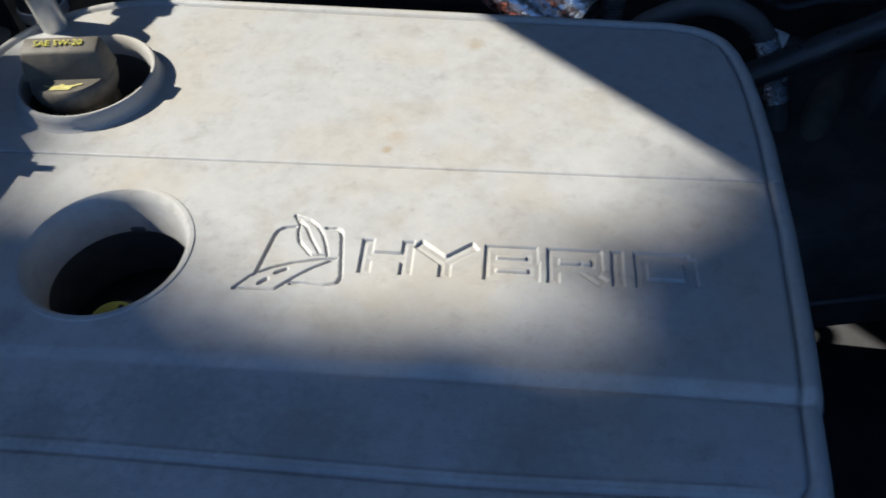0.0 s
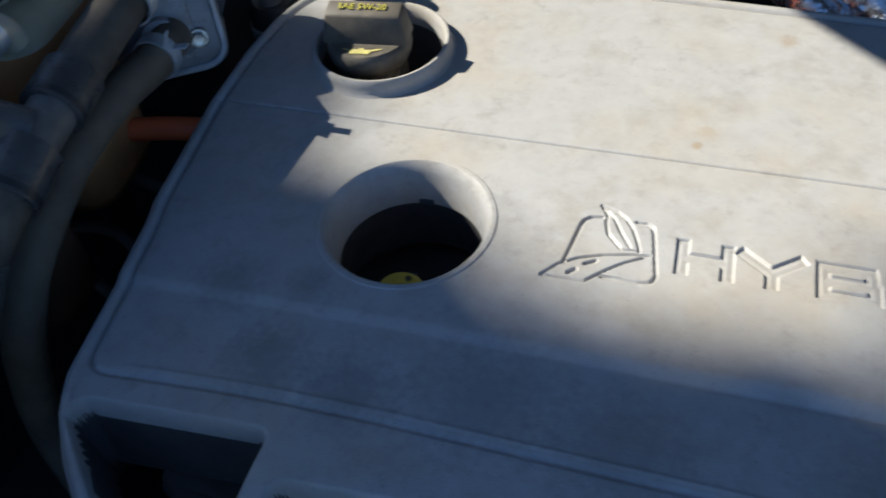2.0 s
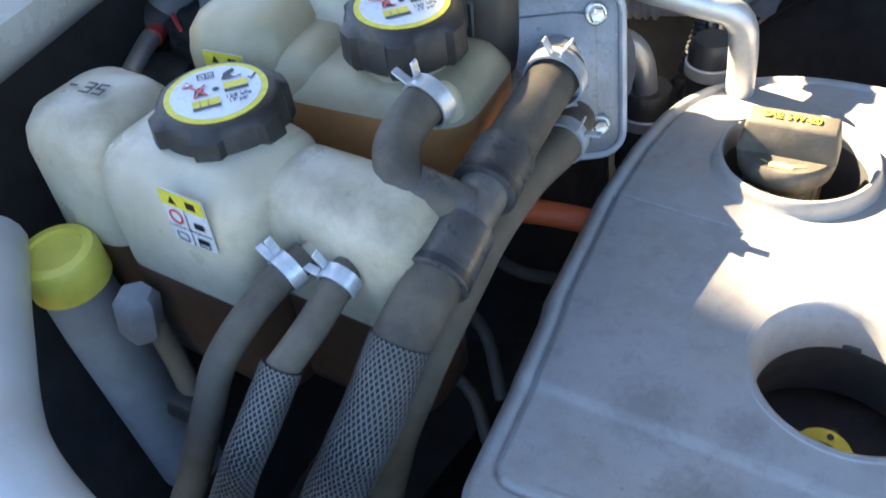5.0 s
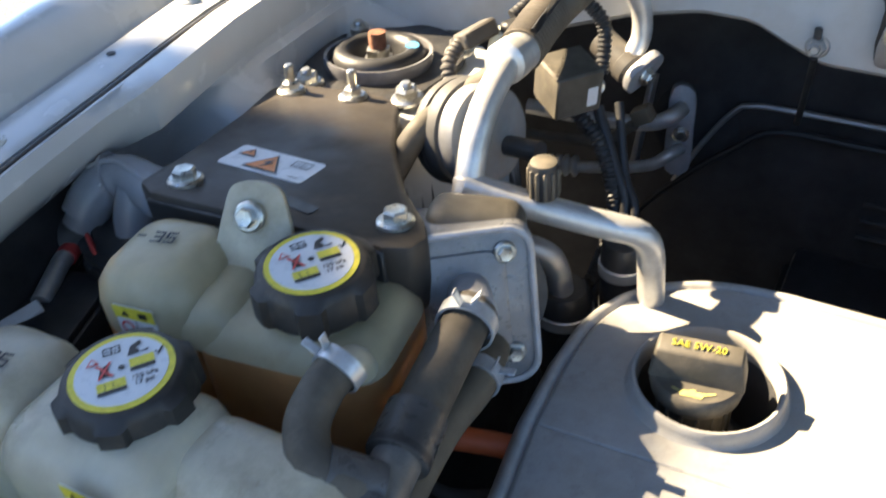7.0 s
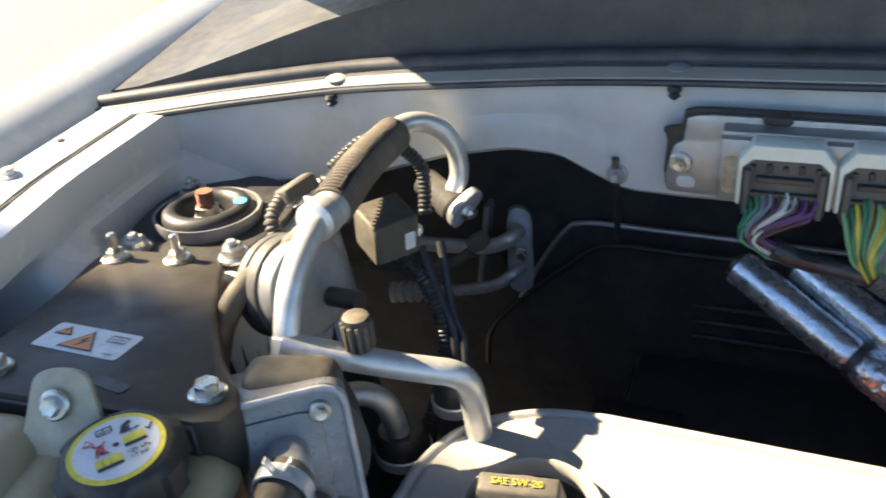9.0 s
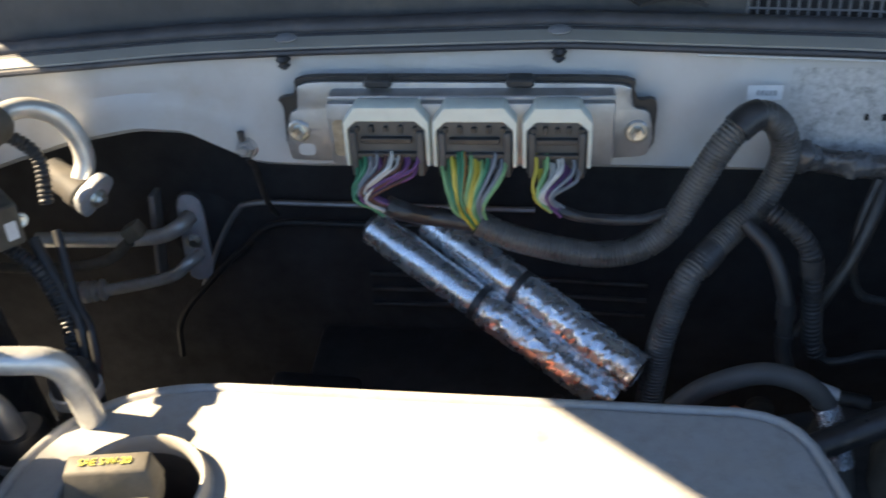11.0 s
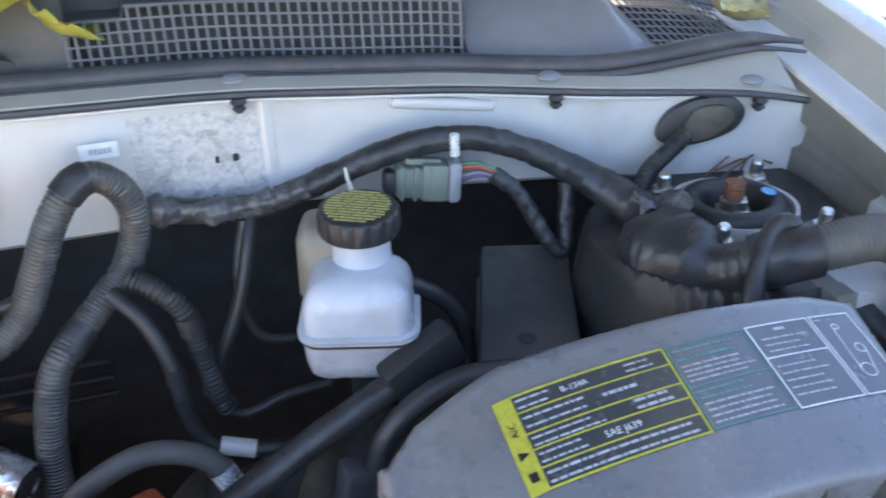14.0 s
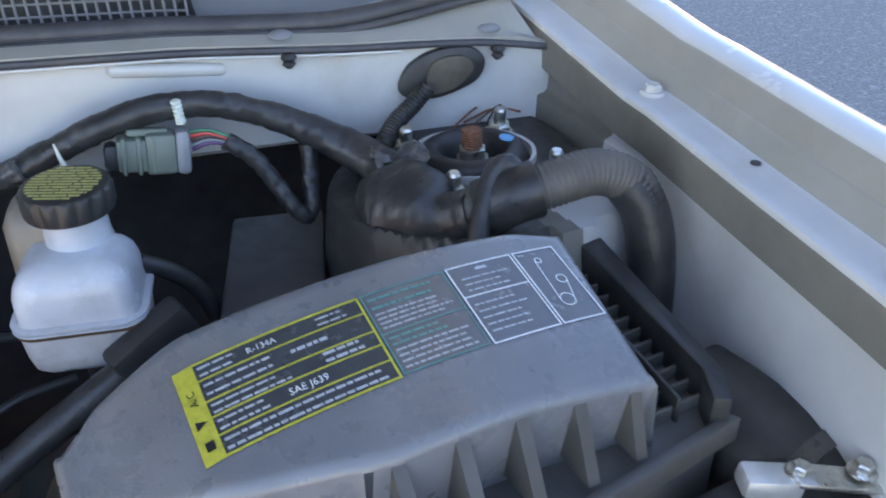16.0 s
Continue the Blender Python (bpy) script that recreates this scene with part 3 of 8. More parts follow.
solo("wall_radiator", box(1.3, 0.05, 0.50, 0.01, 2, pose(0, -0.04, 0.66)), BLACK, "black radiator support at the nose", "bulkhead", kind="structure")

FLANGE_DX = [(-0.3, -0.12), (0.3, -0.088), (0.45, -0.058), (0.53, -0.041), (0.62, -0.024), (0.74, 0.0), (0.9, 0.008), (1.1, 0.014)]
BOLT_X = 0.672
LEFT_OUT, LEFT_UP = 0.018, 0.012      # the left wing sits a little wider and higher


def apron(side):
    def place(i, j):
        y = -0.1 + 1.05 * i / 150
        dx = lerp_table(y, FLANGE_DX)
        edge = BOLT_X + (-0.051 + LEFT_OUT + 0.062 * (1 - smoothstep(0.63, 0.70, y)) if side < 0 else -0.011) + dx
        f = j / 110
        x = 0.44 + (edge - 0.44) * f
        if j == 0:
            return (side * x, y, 0.43)
        d = math.hypot(x - 0.56, y - 0.80)
        slope = -0.09 * (y - 0.80)
        tower = 0.60 + 0.415 * (1 - smoothstep(0.098, 0.135, d)) + slope
        # sloping inner panel, steeper towards the nose, and a low upright below the wing flange
        k = 0.30 + (6.0 if side > 0 else 3.5) * (1 - smoothstep(0.66 if side > 0 else 0.60, 0.73 if side > 0 else 0.68, y))
        top = 1.048 if side < 0 else 1.038
        wallz = max(0.60, top - (k + (0.2 if side < 0 else 0.0)) * (edge - x)) + (1.062 - top) * smoothstep(edge - 0.005, edge, x)
        if x < 0.56 and y > 0.6:
            wallz = 0.60
        back = 0.0
        y_plate = 0.60 if side < 0 else 0.70
        if y > y_plate + 0.05 and x > 0.56:
            back = 1.0085 + 0.006 * smoothstep(0.60, edge, x) + slope * 0.4
        if y_plate < y <= y_plate + 0.05 and x > 0.56:
            f2 = smoothstep(y_plate, y_plate + 0.05, y)
            back = 0.60 + f2 ** 0.5 * 0.408 + f2 * 0.006 * smoothstep(0.60, edge, x)
        seat = smoothstep(0.110, 0.135, d) if side > 0 else smoothstep(0.074, 0.096, d)
        return (side * x, y, min(1.064, (1.015 + slope) * (1 - seat) + max(tower, wallz, back) * seat if d < 0.135 and 0.56 < x < edge - 0.014 else max(tower, wallz, back)) + (LEFT_UP * smoothstep(edge - 0.006, edge, x) if side < 0 else 0.0))
    bm = sheet(151, 111, place)
    bmesh.ops.recalc_face_normals(bm, faces=bm.faces)
    for f in bm.faces:
        f.normal_update()
    return bm


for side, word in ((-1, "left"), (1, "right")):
    ap = solo("wall_apron_" + word, apron(side), PAINT if side < 0 else SHADED_DUST_WALL, "white painted inner wing with strut tower and black liner; right wing darkened as if shaded", "inner wing", kind="structure")
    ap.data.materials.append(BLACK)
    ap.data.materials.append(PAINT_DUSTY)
    ap.data.materials.append(GRIMY_SHADED)
    # right wing: shade on its sides and light on its plates are coloured in
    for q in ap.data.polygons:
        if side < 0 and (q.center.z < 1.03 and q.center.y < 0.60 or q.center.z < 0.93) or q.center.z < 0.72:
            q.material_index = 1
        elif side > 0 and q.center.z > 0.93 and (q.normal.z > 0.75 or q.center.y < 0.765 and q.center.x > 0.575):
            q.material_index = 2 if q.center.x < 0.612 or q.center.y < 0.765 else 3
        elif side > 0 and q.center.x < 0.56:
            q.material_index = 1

PROFILE = [(-0.0555, -0.030), (-0.055, -0.014), (-0.052, -0.002), (-0.032, 0.0), (-0.028, -0.001), (-0.0275, -0.030), (-0.0205, -0.030), (-0.020, -0.001), (-0.012, 0.001),
           (0.014, 0.001), (0.0165, -0.004), (0.0195, -0.004), (0.022, 0.004), (0.030, 0.014), (0.048, 0.027), (0.056, 0.030), (0.080, 0.030), (0.092, 0.024), (0.102, 0.008), (0.108, -0.03),
           (0.116, -0.09), (0.130, -0.24), (0.135, -0.5)]
# towards the nose the flange rolls straight down into the inner wall
ROLLED = [(-0.008, -0.050), (-0.033, -0.027), (-0.0380, -0.008)]
# the other wing: dusty lip, bolt flange, an upright inner wall with a crease, then the crown
PROFILE_RIGHT = [(-0.0196, -0.030), (-0.0195, -0.022), (-0.0192, -0.008), (-0.0188, -0.003), (-0.0175, 0.0), (-0.0155, 0.0008), (-0.010, 0.0006), (0.006, 0.0010), (0.0105, 0.0014), (0.0118, 0.0024), (0.0160, 0.0135), (0.0172, 0.0150),
                 (0.0186, 0.0156), (0.0245, 0.0285), (0.0262, 0.0312), (0.0300, 0.0340), (0.0370, 0.0362), (0.0450, 0.0362), (0.0560, 0.0320), (0.0680, 0.0200), (0.0780, -0.02), (0.0880, -0.10), (0.1000, -0.5)]


def right_rise(y):
    return 0.15 * max(0.0, y - 0.755) if y < 0.95 else 0.02925


def fender(side):
    def place(i, j):
        y = -0.35 + 1.75 * i / 60
        dx = lerp_table(y, FLANGE_DX)
        px, pz = PROFILE[j] if side < 0 else PROFILE_RIGHT[j]
        if side < 0 and j < 3:
            w = smoothstep(0.585, 0.615, y)
            px, pz = px * w + ROLLED[j][0] * (1 - w), pz * w + ROLLED[j][1] * (1 - w)
        k = 1.0 if j < 14 or side > 0 else 1.0 + 0.12 * (j - 13)
        drop = -0.05 * max(0.0, (0.5 - y)) + (0.03 * max(0.0, y - 0.9) if side < 0 else right_rise(y))
        return (side * (BOLT_X + (LEFT_OUT if side < 0 else 0.0) + dx * k + px), y, 1.070 + (LEFT_UP if side < 0 else 0.0) + pz + drop)
    bm = sheet(61, len(PROFILE), place)
    bmesh.ops.recalc_face_normals(bm, faces=bm.faces)
    return bm


for side, word in ((-1, "left"), (1, "right")):
    fe = thing("fender_" + word, (side * 0.75, 0.6, 1.0), "glossy white painted front wing", "fender", kind="structure")
    wp = part("wing_panel", fender(side), PAINT, fe)
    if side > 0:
        # flange's inner face is dull and dusty; wall beyond has shade in its grey
        for extra in (SHADED_DUST_WALL, GRIMY_SHADED, PAINT_DUSTY):
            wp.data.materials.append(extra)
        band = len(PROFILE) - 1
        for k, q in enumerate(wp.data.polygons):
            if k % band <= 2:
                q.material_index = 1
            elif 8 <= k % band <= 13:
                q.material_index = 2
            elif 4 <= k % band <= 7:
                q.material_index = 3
    if side < 0:
        rows = [-0.3 + 0.1 * k for k in range(13)]
        part("gap_seal", tube([(-(BOLT_X + LEFT_OUT + lerp_table(y, FLANGE_DX) - 0.024), y, 1.0695 + LEFT_UP - 0.05 * max(0.0, 0.5 - y) + 0.03 * max(0.0, y - 0.9) - 0.0042) for y in rows], 0.0040, 10, 0.02), BLACK, fe, "black gap along the wing flange")
    for y in (0.750 if side > 0 else 0.735, 0.52, 0.30):
        dx = lerp_table(y, FLANGE_DX)
        hex_bolt("bolt", (side * (BOLT_X + dx) - (LEFT_OUT if side < 0 else 0), y, 1.071 + (LEFT_UP if side < 0 else 0)), (0, 0, 1), 0.0058, fe, 1.5, "painted wing bolt", PAINT)
    for y in (0.80, 0.64):
        dx = lerp_table(y, FLANGE_DX)
        part("clip_hole", lathe([(0.0032, -0.0003), (0.0032, 0.0003)], 12, Matrix.Translation((side * (BOLT_X + dx + 0.004) - (LEFT_OUT if side < 0 else 0), y, 1.0718 + (LEFT_UP if side < 0 else 0)))), BLACK, fe, "small round hole")

# push clips along the cowl seam
clip = None
for x in (-0.496, -0.211, 0.0, 0.246, 0.47, 0.62):
    y, z = lerp_table(x, WALL_Y), lerp_table(x, SEAM_Z)
    c = thing("push_clip", (x, y, z), "black plastic push clip in the cowl seam", "clip", "cowl clips")
    part("clip_head", lathe([(0.0088, 0), (0.0090, 0.001), (0.0060, 0.0030), (0.002, 0.0034)], 20, Matrix.Translation((x, y + 0.012, z + 0.0065))), CONN_GREY if x > -0.3 else PAINT_DUSTY, c)
    part("clip_barb", lathe([(0.002, -0.009), (0.005, -0.006), (0.0035, -0.004), (0.006, -0.001), (0.004, 0.002)], 12, Matrix.Translation((x, y - 0.002, z - 0.004))), BLACK, c)

# open hood overhead, hinged behind the cowl
HOOD_A, HOOD_D = Vector((0, 1.12, 1.17)), Vector((0, -0.7513, 0.6600)).normalized()
hood_n = Vector((1, 0, 0)).cross(HOOD_D)


def hood_skin(i, j):
    s = 1.02 * j / 16
    half = 0.7193 - 0.0934 * s          # narrows towards the nose
    x = half * (2 * i / 24 - 1)
    p = HOOD_A + HOOD_D * s + Vector((x, 0, 0)) - hood_n * (0.03 * (1 - (x / half) ** 2))
    return p


hood = thing("hood", HOOD_A, "white hood standing open over the bay", "hood")
part("outer_panel", sheet(25, 17, hood_skin, 0.012), PAINT, hood)
part("inner_frame", move(box(1.05, 0.9, 0.012, 0.004, 1), Matrix.Translation(HOOD_A + HOOD_D * 0.5 + hood_n * 0.0) @ frame_axes(hood_n, (1, 0, 0))), FIREWALL, hood, "inner stiffening panel")


# ---- engine and its cover ----
eng = thing("engine", (-0.08, 0.55, 0.45), "dirty dark engine block below the cover", "engine")
part("block", box(0.44, 0.34, 0.37, 0.02, 2, pose(-0.08, 0.55, 0.645)), METAL_DARK, eng)
part("valve_cover", box(0.40, 0.28, 0.03, 0.01, 2, pose(-0.08, 0.55, 0.848)), METAL_DARK, eng)

SLOPE = math.tan(radians(3.0))       # the cover sits slightly turned
HOLE, HOLE_R = Vector((-0.1705, 0.5080)), 0.0428
PORT, PORT_R = Vector((-0.2385, 0.6385)), 0.0405


def stroke_dist(X, Y, pts):
    d = np.full(X.shape, 9.0)
    for (x0, y0), (x1, y1) in zip(pts, pts[1:]):
        vx, vy = x1 - x0, y1 - y0
        t = np.clip(((X - x0) * vx + (Y - y0) * vy) / (vx * vx + vy * vy + 1e-12), 0, 1)
        d = np.minimum(d, np.hypot(X - x0 - t * vx, Y - y0 - t * vy))
    return d


def slab_dist(X, Y, p, q, half):
    """Signed distance to a straight stroke with square ends, reaching half a width past both points."""
    vx, vy = q[0] - p[0], q[1] - p[1]
    ln = math.hypot(vx, vy) + 1e-9
    vx, vy = vx / ln, vy / ln
    along = np.abs((X - p[0]) * vx + (Y - p[1]) * vy - ln / 2) - ln / 2 - half
    across = np.abs((Y - p[1]) * vx - (X - p[0]) * vy) - half
    return np.maximum(along, across)


def cover_marks(X, Y):
    """Depth of the pressed-in word and emblem; letters are 22 mm high, with broad flat strokes."""
    h, half = 0.0222, 0.0029
    letters = {
        "H": (-0.0362, 0.0265, [[(0, 0), (0, 1)], [(1, 0), (1, 1)], [(0, 0.52), (1, 0.52)]]),
        "Y": (-0.0088, 0.0315, [[(0.02, 1), (0.5, 0.42)], [(0.98, 1), (0.5, 0.42)], [(0.5, 0.42), (0.5, 0)]]),
        "B": (0.0265, 0.0275, [[(0, 0), (0, 1)], [(0, 1), (0.93, 1)], [(0, 0.5), (0.93, 0.5)], [(0, 0), (1, 0)], [(0.95, 0.62), (0.95, 0.92)], [(1, 0.1), (1, 0.42)]]),
        "R": (0.0575, 0.0280, [[(0, 0), (0, 1)], [(0, 1), (0.93, 1)], [(0, 0.42), (0.93, 0.42)], [(0.96, 0.55), (0.96, 0.92)], [(0.62, 0.42), (1, 0)]]),
        "I": (0.0885, 0.0062, [[(0.5, 0), (0.5, 1)]]),
        "D": (0.1000, 0.0295, [[(0, 0), (0, 1)], [(0, 1), (0.88, 1)], [(0, 0), (0.88, 0)], [(1, 0.16), (1, 0.84)]]),
    }
    cut = np.full(X.shape, 9.0)
    for x0, wide, lines in letters.values():
        for p, q in lines:
            ends = []
            for u, v in (p, q):
                x = x0 + half + u * (wide - 2 * half) - 0.0014 * v
                ends.append((x, 0.5092 + half + v * (h - 2 * half) + (x + 0.035) * SLOPE))
            cut = np.minimum(cut, slab_dist(X, Y, ends[0], ends[1], half))
    out = -0.0016 * (1 - np.clip((cut + 0.0002) / 0.0006, 0, 1))
    # worn floor of the letters is slightly cushioned
    out += 0.0004 * np.clip((-cut - 0.0006) / 0.0022, 0, 1)
    # emblem: rounded square, leaf and road, drawn by grooves
    sq = [(-0.0868, 0.502), (-0.0845, 0.5285), (-0.0835, 0.5315), (-0.081, 0.5340), (-0.0752, 0.5355)]
    sq2 = [(-0.0585, 0.5365), (-0.0535, 0.5365), (-0.0508, 0.5353), (-0.0495, 0.5325), (-0.0435, 0.5055), (-0.0438, 0.5020), (-0.0455, 0.5000), (-0.051, 0.4985), (-0.0675, 0.498)]
    road = [(-0.0950, 0.4915), (-0.0745, 0.4930), (-0.0655, 0.5030), (-0.0590, 0.5090), (-0.0480, 0.5165), (-0.0565, 0.5150), (-0.0700, 0.5110), (-0.0800, 0.5065), (-0.0885, 0.5005), (-0.0950, 0.4915)]
    leaf_l = [(-0.0775, 0.5435), (-0.0735, 0.5380), (-0.0728, 0.5320), (-0.0705, 0.5255), (-0.0625, 0.5175), (-0.0535, 0.5175)]
    leaf_r = [(-0.0775, 0.5435), (-0.0690, 0.5410), (-0.0640, 0.5375), (-0.0600, 0.5325), (-0.0565, 0.5255), (-0.0535, 0.5175)]
    vein = [(-0.0745, 0.5405), (-0.0695, 0.5360), (-0.0650, 0.5285), (-0.0585, 0.5195)]
    dash = [(-0.0830, 0.4960), (-0.0800, 0.4990)], [(-0.0765, 0.5035), (-0.0720, 0.5065)]
    for pts, wd in ((sq, 0.0010), (sq2, 0.0010), (road, 0.0006), (leaf_l, 0.0007), (leaf_r, 0.0006), (vein, 0.0006), (dash[0], 0.0013), (dash[1], 0.0011)):
        d = stroke_dist(X, Y, pts)
        out = np.minimum(out, -0.0015 * (1 - np.clip((d - wd * 0.6) / 0.0005, 0, 1)))
    return out


def axis_lines(a, b, coarse, fine_spans):
    out, x = [a], a
    while x < b - 1e-6:
        step = coarse
        for f0, f1, fs in fine_spans:
            if f0 <= x < f1:
                step = min(step, fs)
        x = min(b, x + step)
        out.append(x)
    return np.array(out)


# outline of the cover: where its two sides run, from the nose back
COVER_Y0, COVER_Y1 = 0.312, 0.743
SIDE_L = [(0.300, -0.238), (0.318, -0.244), (0.330, -0.252), (0.346, -0.267), (0.366, -0.2815), (0.383, -0.289), (0.414, -0.2955), (0.492, -0.3115), (0.578, -0.3255), (0.630, -0.3290),
          (0.662, -0.3275), (0.680, -0.3230), (0.697, -0.3145), (0.711, -0.3030), (0.723, -0.2885), (0.733, -0.2700), (0.739, -0.2500), (0.742, -0.2300), (0.743, -0.2150)]
SIDE_R = [(0.300, 0.179), (0.418, 0.1805), (0.484, 0.1810), (0.550, 0.1790), (0.616, 0.1745), (0.660, 0.1705), (0.691, 0.1665), (0.712, 0.1615), (0.726, 0.1545), (0.735, 0.1450), (0.740, 0.1340), (0.743, 0.1180)]
STEP_LINE = [(-0.34, 0.430), (-0.267, 0.435), (-0.178, 0.443), (-0.068, 0.451), (0.008, 0.4575), (0.08, 0.462), (0.173, 0.4665), (0.19, 0.467)]
FRONT_LINE = [(-0.34, 0.374), (-0.280, 0.380), (-0.219, 0.389), (-0.168, 0.394), (-0.03, 0.4015), (0.038, 0.405), (0.162, 0.416), (0.19, 0.418)]


def table_curve(q, table, soft=0.0):
    xs, ys = np.array([t[0] for t in table]), np.array([t[1] for t in table])
    if not soft:
        return np.interp(q, xs, ys)
    return sum(np.interp(q + soft * k, xs, ys) for k in (-1, -0.5, 0, 0.5, 1)) / 5


def engine_cover():
    vs = axis_lines(COVER_Y0, COVER_Y1, 0.0026, [(0.4985, 0.5500, 0.0005), (0.485, 0.4985, 0.0007), (0.455, 0.485, 0.0014), (0.55, 0.56, 0.0016), (0.595, 0.690, 0.0018), (0.690, COVER_Y1 - 0.006, 0.0011), (COVER_Y1 - 0.006, COVER_Y1, 0.0004),
                                                 (0.388, 0.420, 0.0009), (0.342, 0.388, 0.0005), (0.5760, 0.5830, 0.0004), (0.43, 0.470, 0.0009), (0.320, 0.342, 0.0013)])
    us = axis_lines(0, 1, 0.0050, [(0.0, 0.034, 0.0020), (0.966, 1.0, 0.0020), (0.430, 0.900, 0.00102), (0.20, 0.42, 0.0032), (0.05, 0.25, 0.0034)])
    U, V = np.meshgrid(us, vs, indexing="ij")
    lo, hi = table_curve(V, SIDE_L), table_curve(V, SIDE_R)
    X = lo + (hi - lo) * U
    # the middle rows follow the cover's own slight turn
    Y = V + (X + 0.16) * SLOPE * np.clip((V - 0.472) / 0.02, 0, 1) * np.clip((0.70 - V) / 0.08, 0, 1)
    # and the front ones the slanting backs of the recesses
    Y += (np.clip(X, -0.35, 0.0) + 0.23) * 0.118 * np.clip((V - 0.30) / 0.03, 0, 1) * np.clip((0.43 - V) / 0.04, 0, 1)
    ring = [(X[0, j], Y[0, j]) for j in range(0, len(vs), 4)] + [(X[0, -1], Y[0, -1])] + [(X[i, -1], Y[i, -1]) for i in range(0, len(us), 40)] + [(X[-1, -1], Y[-1, -1])] + [(X[-1, j], Y[-1, j]) for j in range(len(vs) - 1, -1, -4)]
    near = (X < -0.20) | (X > 0.08) | (Y > 0.66)
    e = np.full(X.shape, 0.06)
    e[near] = np.minimum(0.06, stroke_dist(X[near], Y[near], ring))
    Z = np.full(X.shape, 0.95)
    t = Y - (X + 0.16) * SLOPE            # rows of the cover's own front-back axis
    # thin crease across
    Z -= 0.0013 * np.exp(-((t - 0.5795) / 0.0007) ** 2) * np.clip((e - 0.004) / 0.004, 0, 1)
    # step down to the front panel, with a thin line under it towards the far end
    ts = Y - table_curve(X, STEP_LINE, 0.03)
    Z -= (0.0016 + 0.0024 * np.clip((X + 0.12) / 0.16, 0, 1)) * np.clip(0.5 - ts / 0.006, 0, 1) ** 1.2
    Z -= 0.0009 * np.exp(-((ts + 0.0035) / 0.0013) ** 2) * np.clip((X + 0.05) / 0.12, 0, 1)
    Z += 0.0012 * np.clip((-ts - 0.006) / 0.030, 0, 1) * np.clip((X + 0.12) / 0.16, 0, 1)
    # inner panel bounded by a groove: along the rim and across the front
    front = Y - table_curve(X, FRONT_LINE, 0.03)
    inside, rr = e - 0.0098, 0.011
    bound = np.where((inside < rr) & (front < rr), rr - np.hypot(rr - np.minimum(inside, rr), rr - np.minimum(front, rr)), np.minimum(inside, front))
    Z -= (0.0016 + 0.0012 * (inside < front)) * np.exp(-(bound / 0.0013) ** 2)
    Z += 0.0006 * np.exp(-((front - 0.0048) / 0.0012) ** 2) * np.clip((inside - 0.012) / 0.02, 0, 1)
    # rim: slightly crowned, rounded over outside
    Z += 0.0008 * np.exp(-((e - 0.0055) / 0.0022) ** 2)
    Z -= 0.0050 * np.clip((0.0042 - e) / 0.0042, 0, 1) ** 2
    Z -= 0.009 * np.clip((0.37 - Y) / 0.05, 0, 1) ** 1.6
    Z += cover_marks(X, Y)

    # recesses in the front edge: a rounded lip, then a floor falling towards the nose
    def recess(x0, x1, back):
        a, b, c, r = X - x0, x1 - X, back + (X + 0.23) * 0.118 - Y, 0.008
        d = np.minimum(np.minimum(a, b), c)
        for side in (a, b):
            d = np.where((side < r) & (c < r), r - np.hypot(r - np.minimum(side, r), r - np.minimum(c, r)), d)
        return d
    rec = np.maximum(recess(-0.2745 + 1.1 * np.clip(0.357 - Y, 0, 1), -0.180, 0.374), recess(-0.171, -0.005, 0.353))
    soft = np.clip(rec / 0.0035, 0, 1)
    Z -= 0.008 * soft ** 2 + 9.0 * np.clip(rec - 0.0035, 0, 0.0045)
    keep = (rec < 0.0080) & (np.hypot(X - HOLE.x, Y - HOLE.y) > HOLE_R) & (np.hypot(X - PORT.x, Y - PORT.y) > PORT_R)
    n, k = X.shape
    idx = np.arange(n * k).reshape(n, k)
    quads = np.stack([idx[:-1, :-1], idx[1:, :-1], idx[1:, 1:], idx[:-1, 1:]], -1).reshape(-1, 4)
    ok = keep.reshape(-1)[quads].all(axis=1)
    verts = np.stack([X, Y, Z], -1).reshape(-1, 3)
    # skirt round the outside
    ring = [(i, 0) for i in range(n)] + [(n - 1, j) for j in range(1, k)] + [(i, k - 1) for i in range(n - 2, -1, -1)] + [(0, j) for j in range(k - 2, 0, -1)]
    rp = np.array([verts[idx[a]] for a in ring])
    nxt, prv = np.roll(rp, -4, 0), np.roll(rp, 4, 0)
    tan = nxt - prv
    out = np.stack([tan[:, 1], -tan[:, 0]], -1)
    out /= np.linalg.norm(out, axis=1)[:, None] + 1e-9
    layers, base = [np.array([idx[a] for a in ring])], len(verts)
    for grow, drop in ((0.0010, 0.002), (0.0018, 0.006), (0.0026, 0.014), (0.004, 0.05)):
        q = rp.copy()
        q[:, :2] += out * grow
        q[:, 2] -= drop
        layers.append(np.arange(base, base + len(q)))
        verts = np.vstack([verts, q])
        base += len(q)
    faces = [tuple(f) for f in quads[ok].tolist()]
    for a, b in zip(layers, layers[1:]):
        faces += [(int(a[i]), int(a[i - 1]), int(b[i - 1]), int(b[i])) for i in range(len(a))]
    me = bpy.data.meshes.new("top")
    me.from_pydata(verts.tolist(), [], faces)
    me.update()
    shade(me, 55)
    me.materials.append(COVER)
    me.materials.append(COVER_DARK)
    # the walls of the recesses take a dark colour in place of their shade
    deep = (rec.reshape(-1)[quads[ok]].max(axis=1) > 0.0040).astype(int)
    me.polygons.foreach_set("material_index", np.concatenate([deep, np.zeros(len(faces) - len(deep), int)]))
    return me


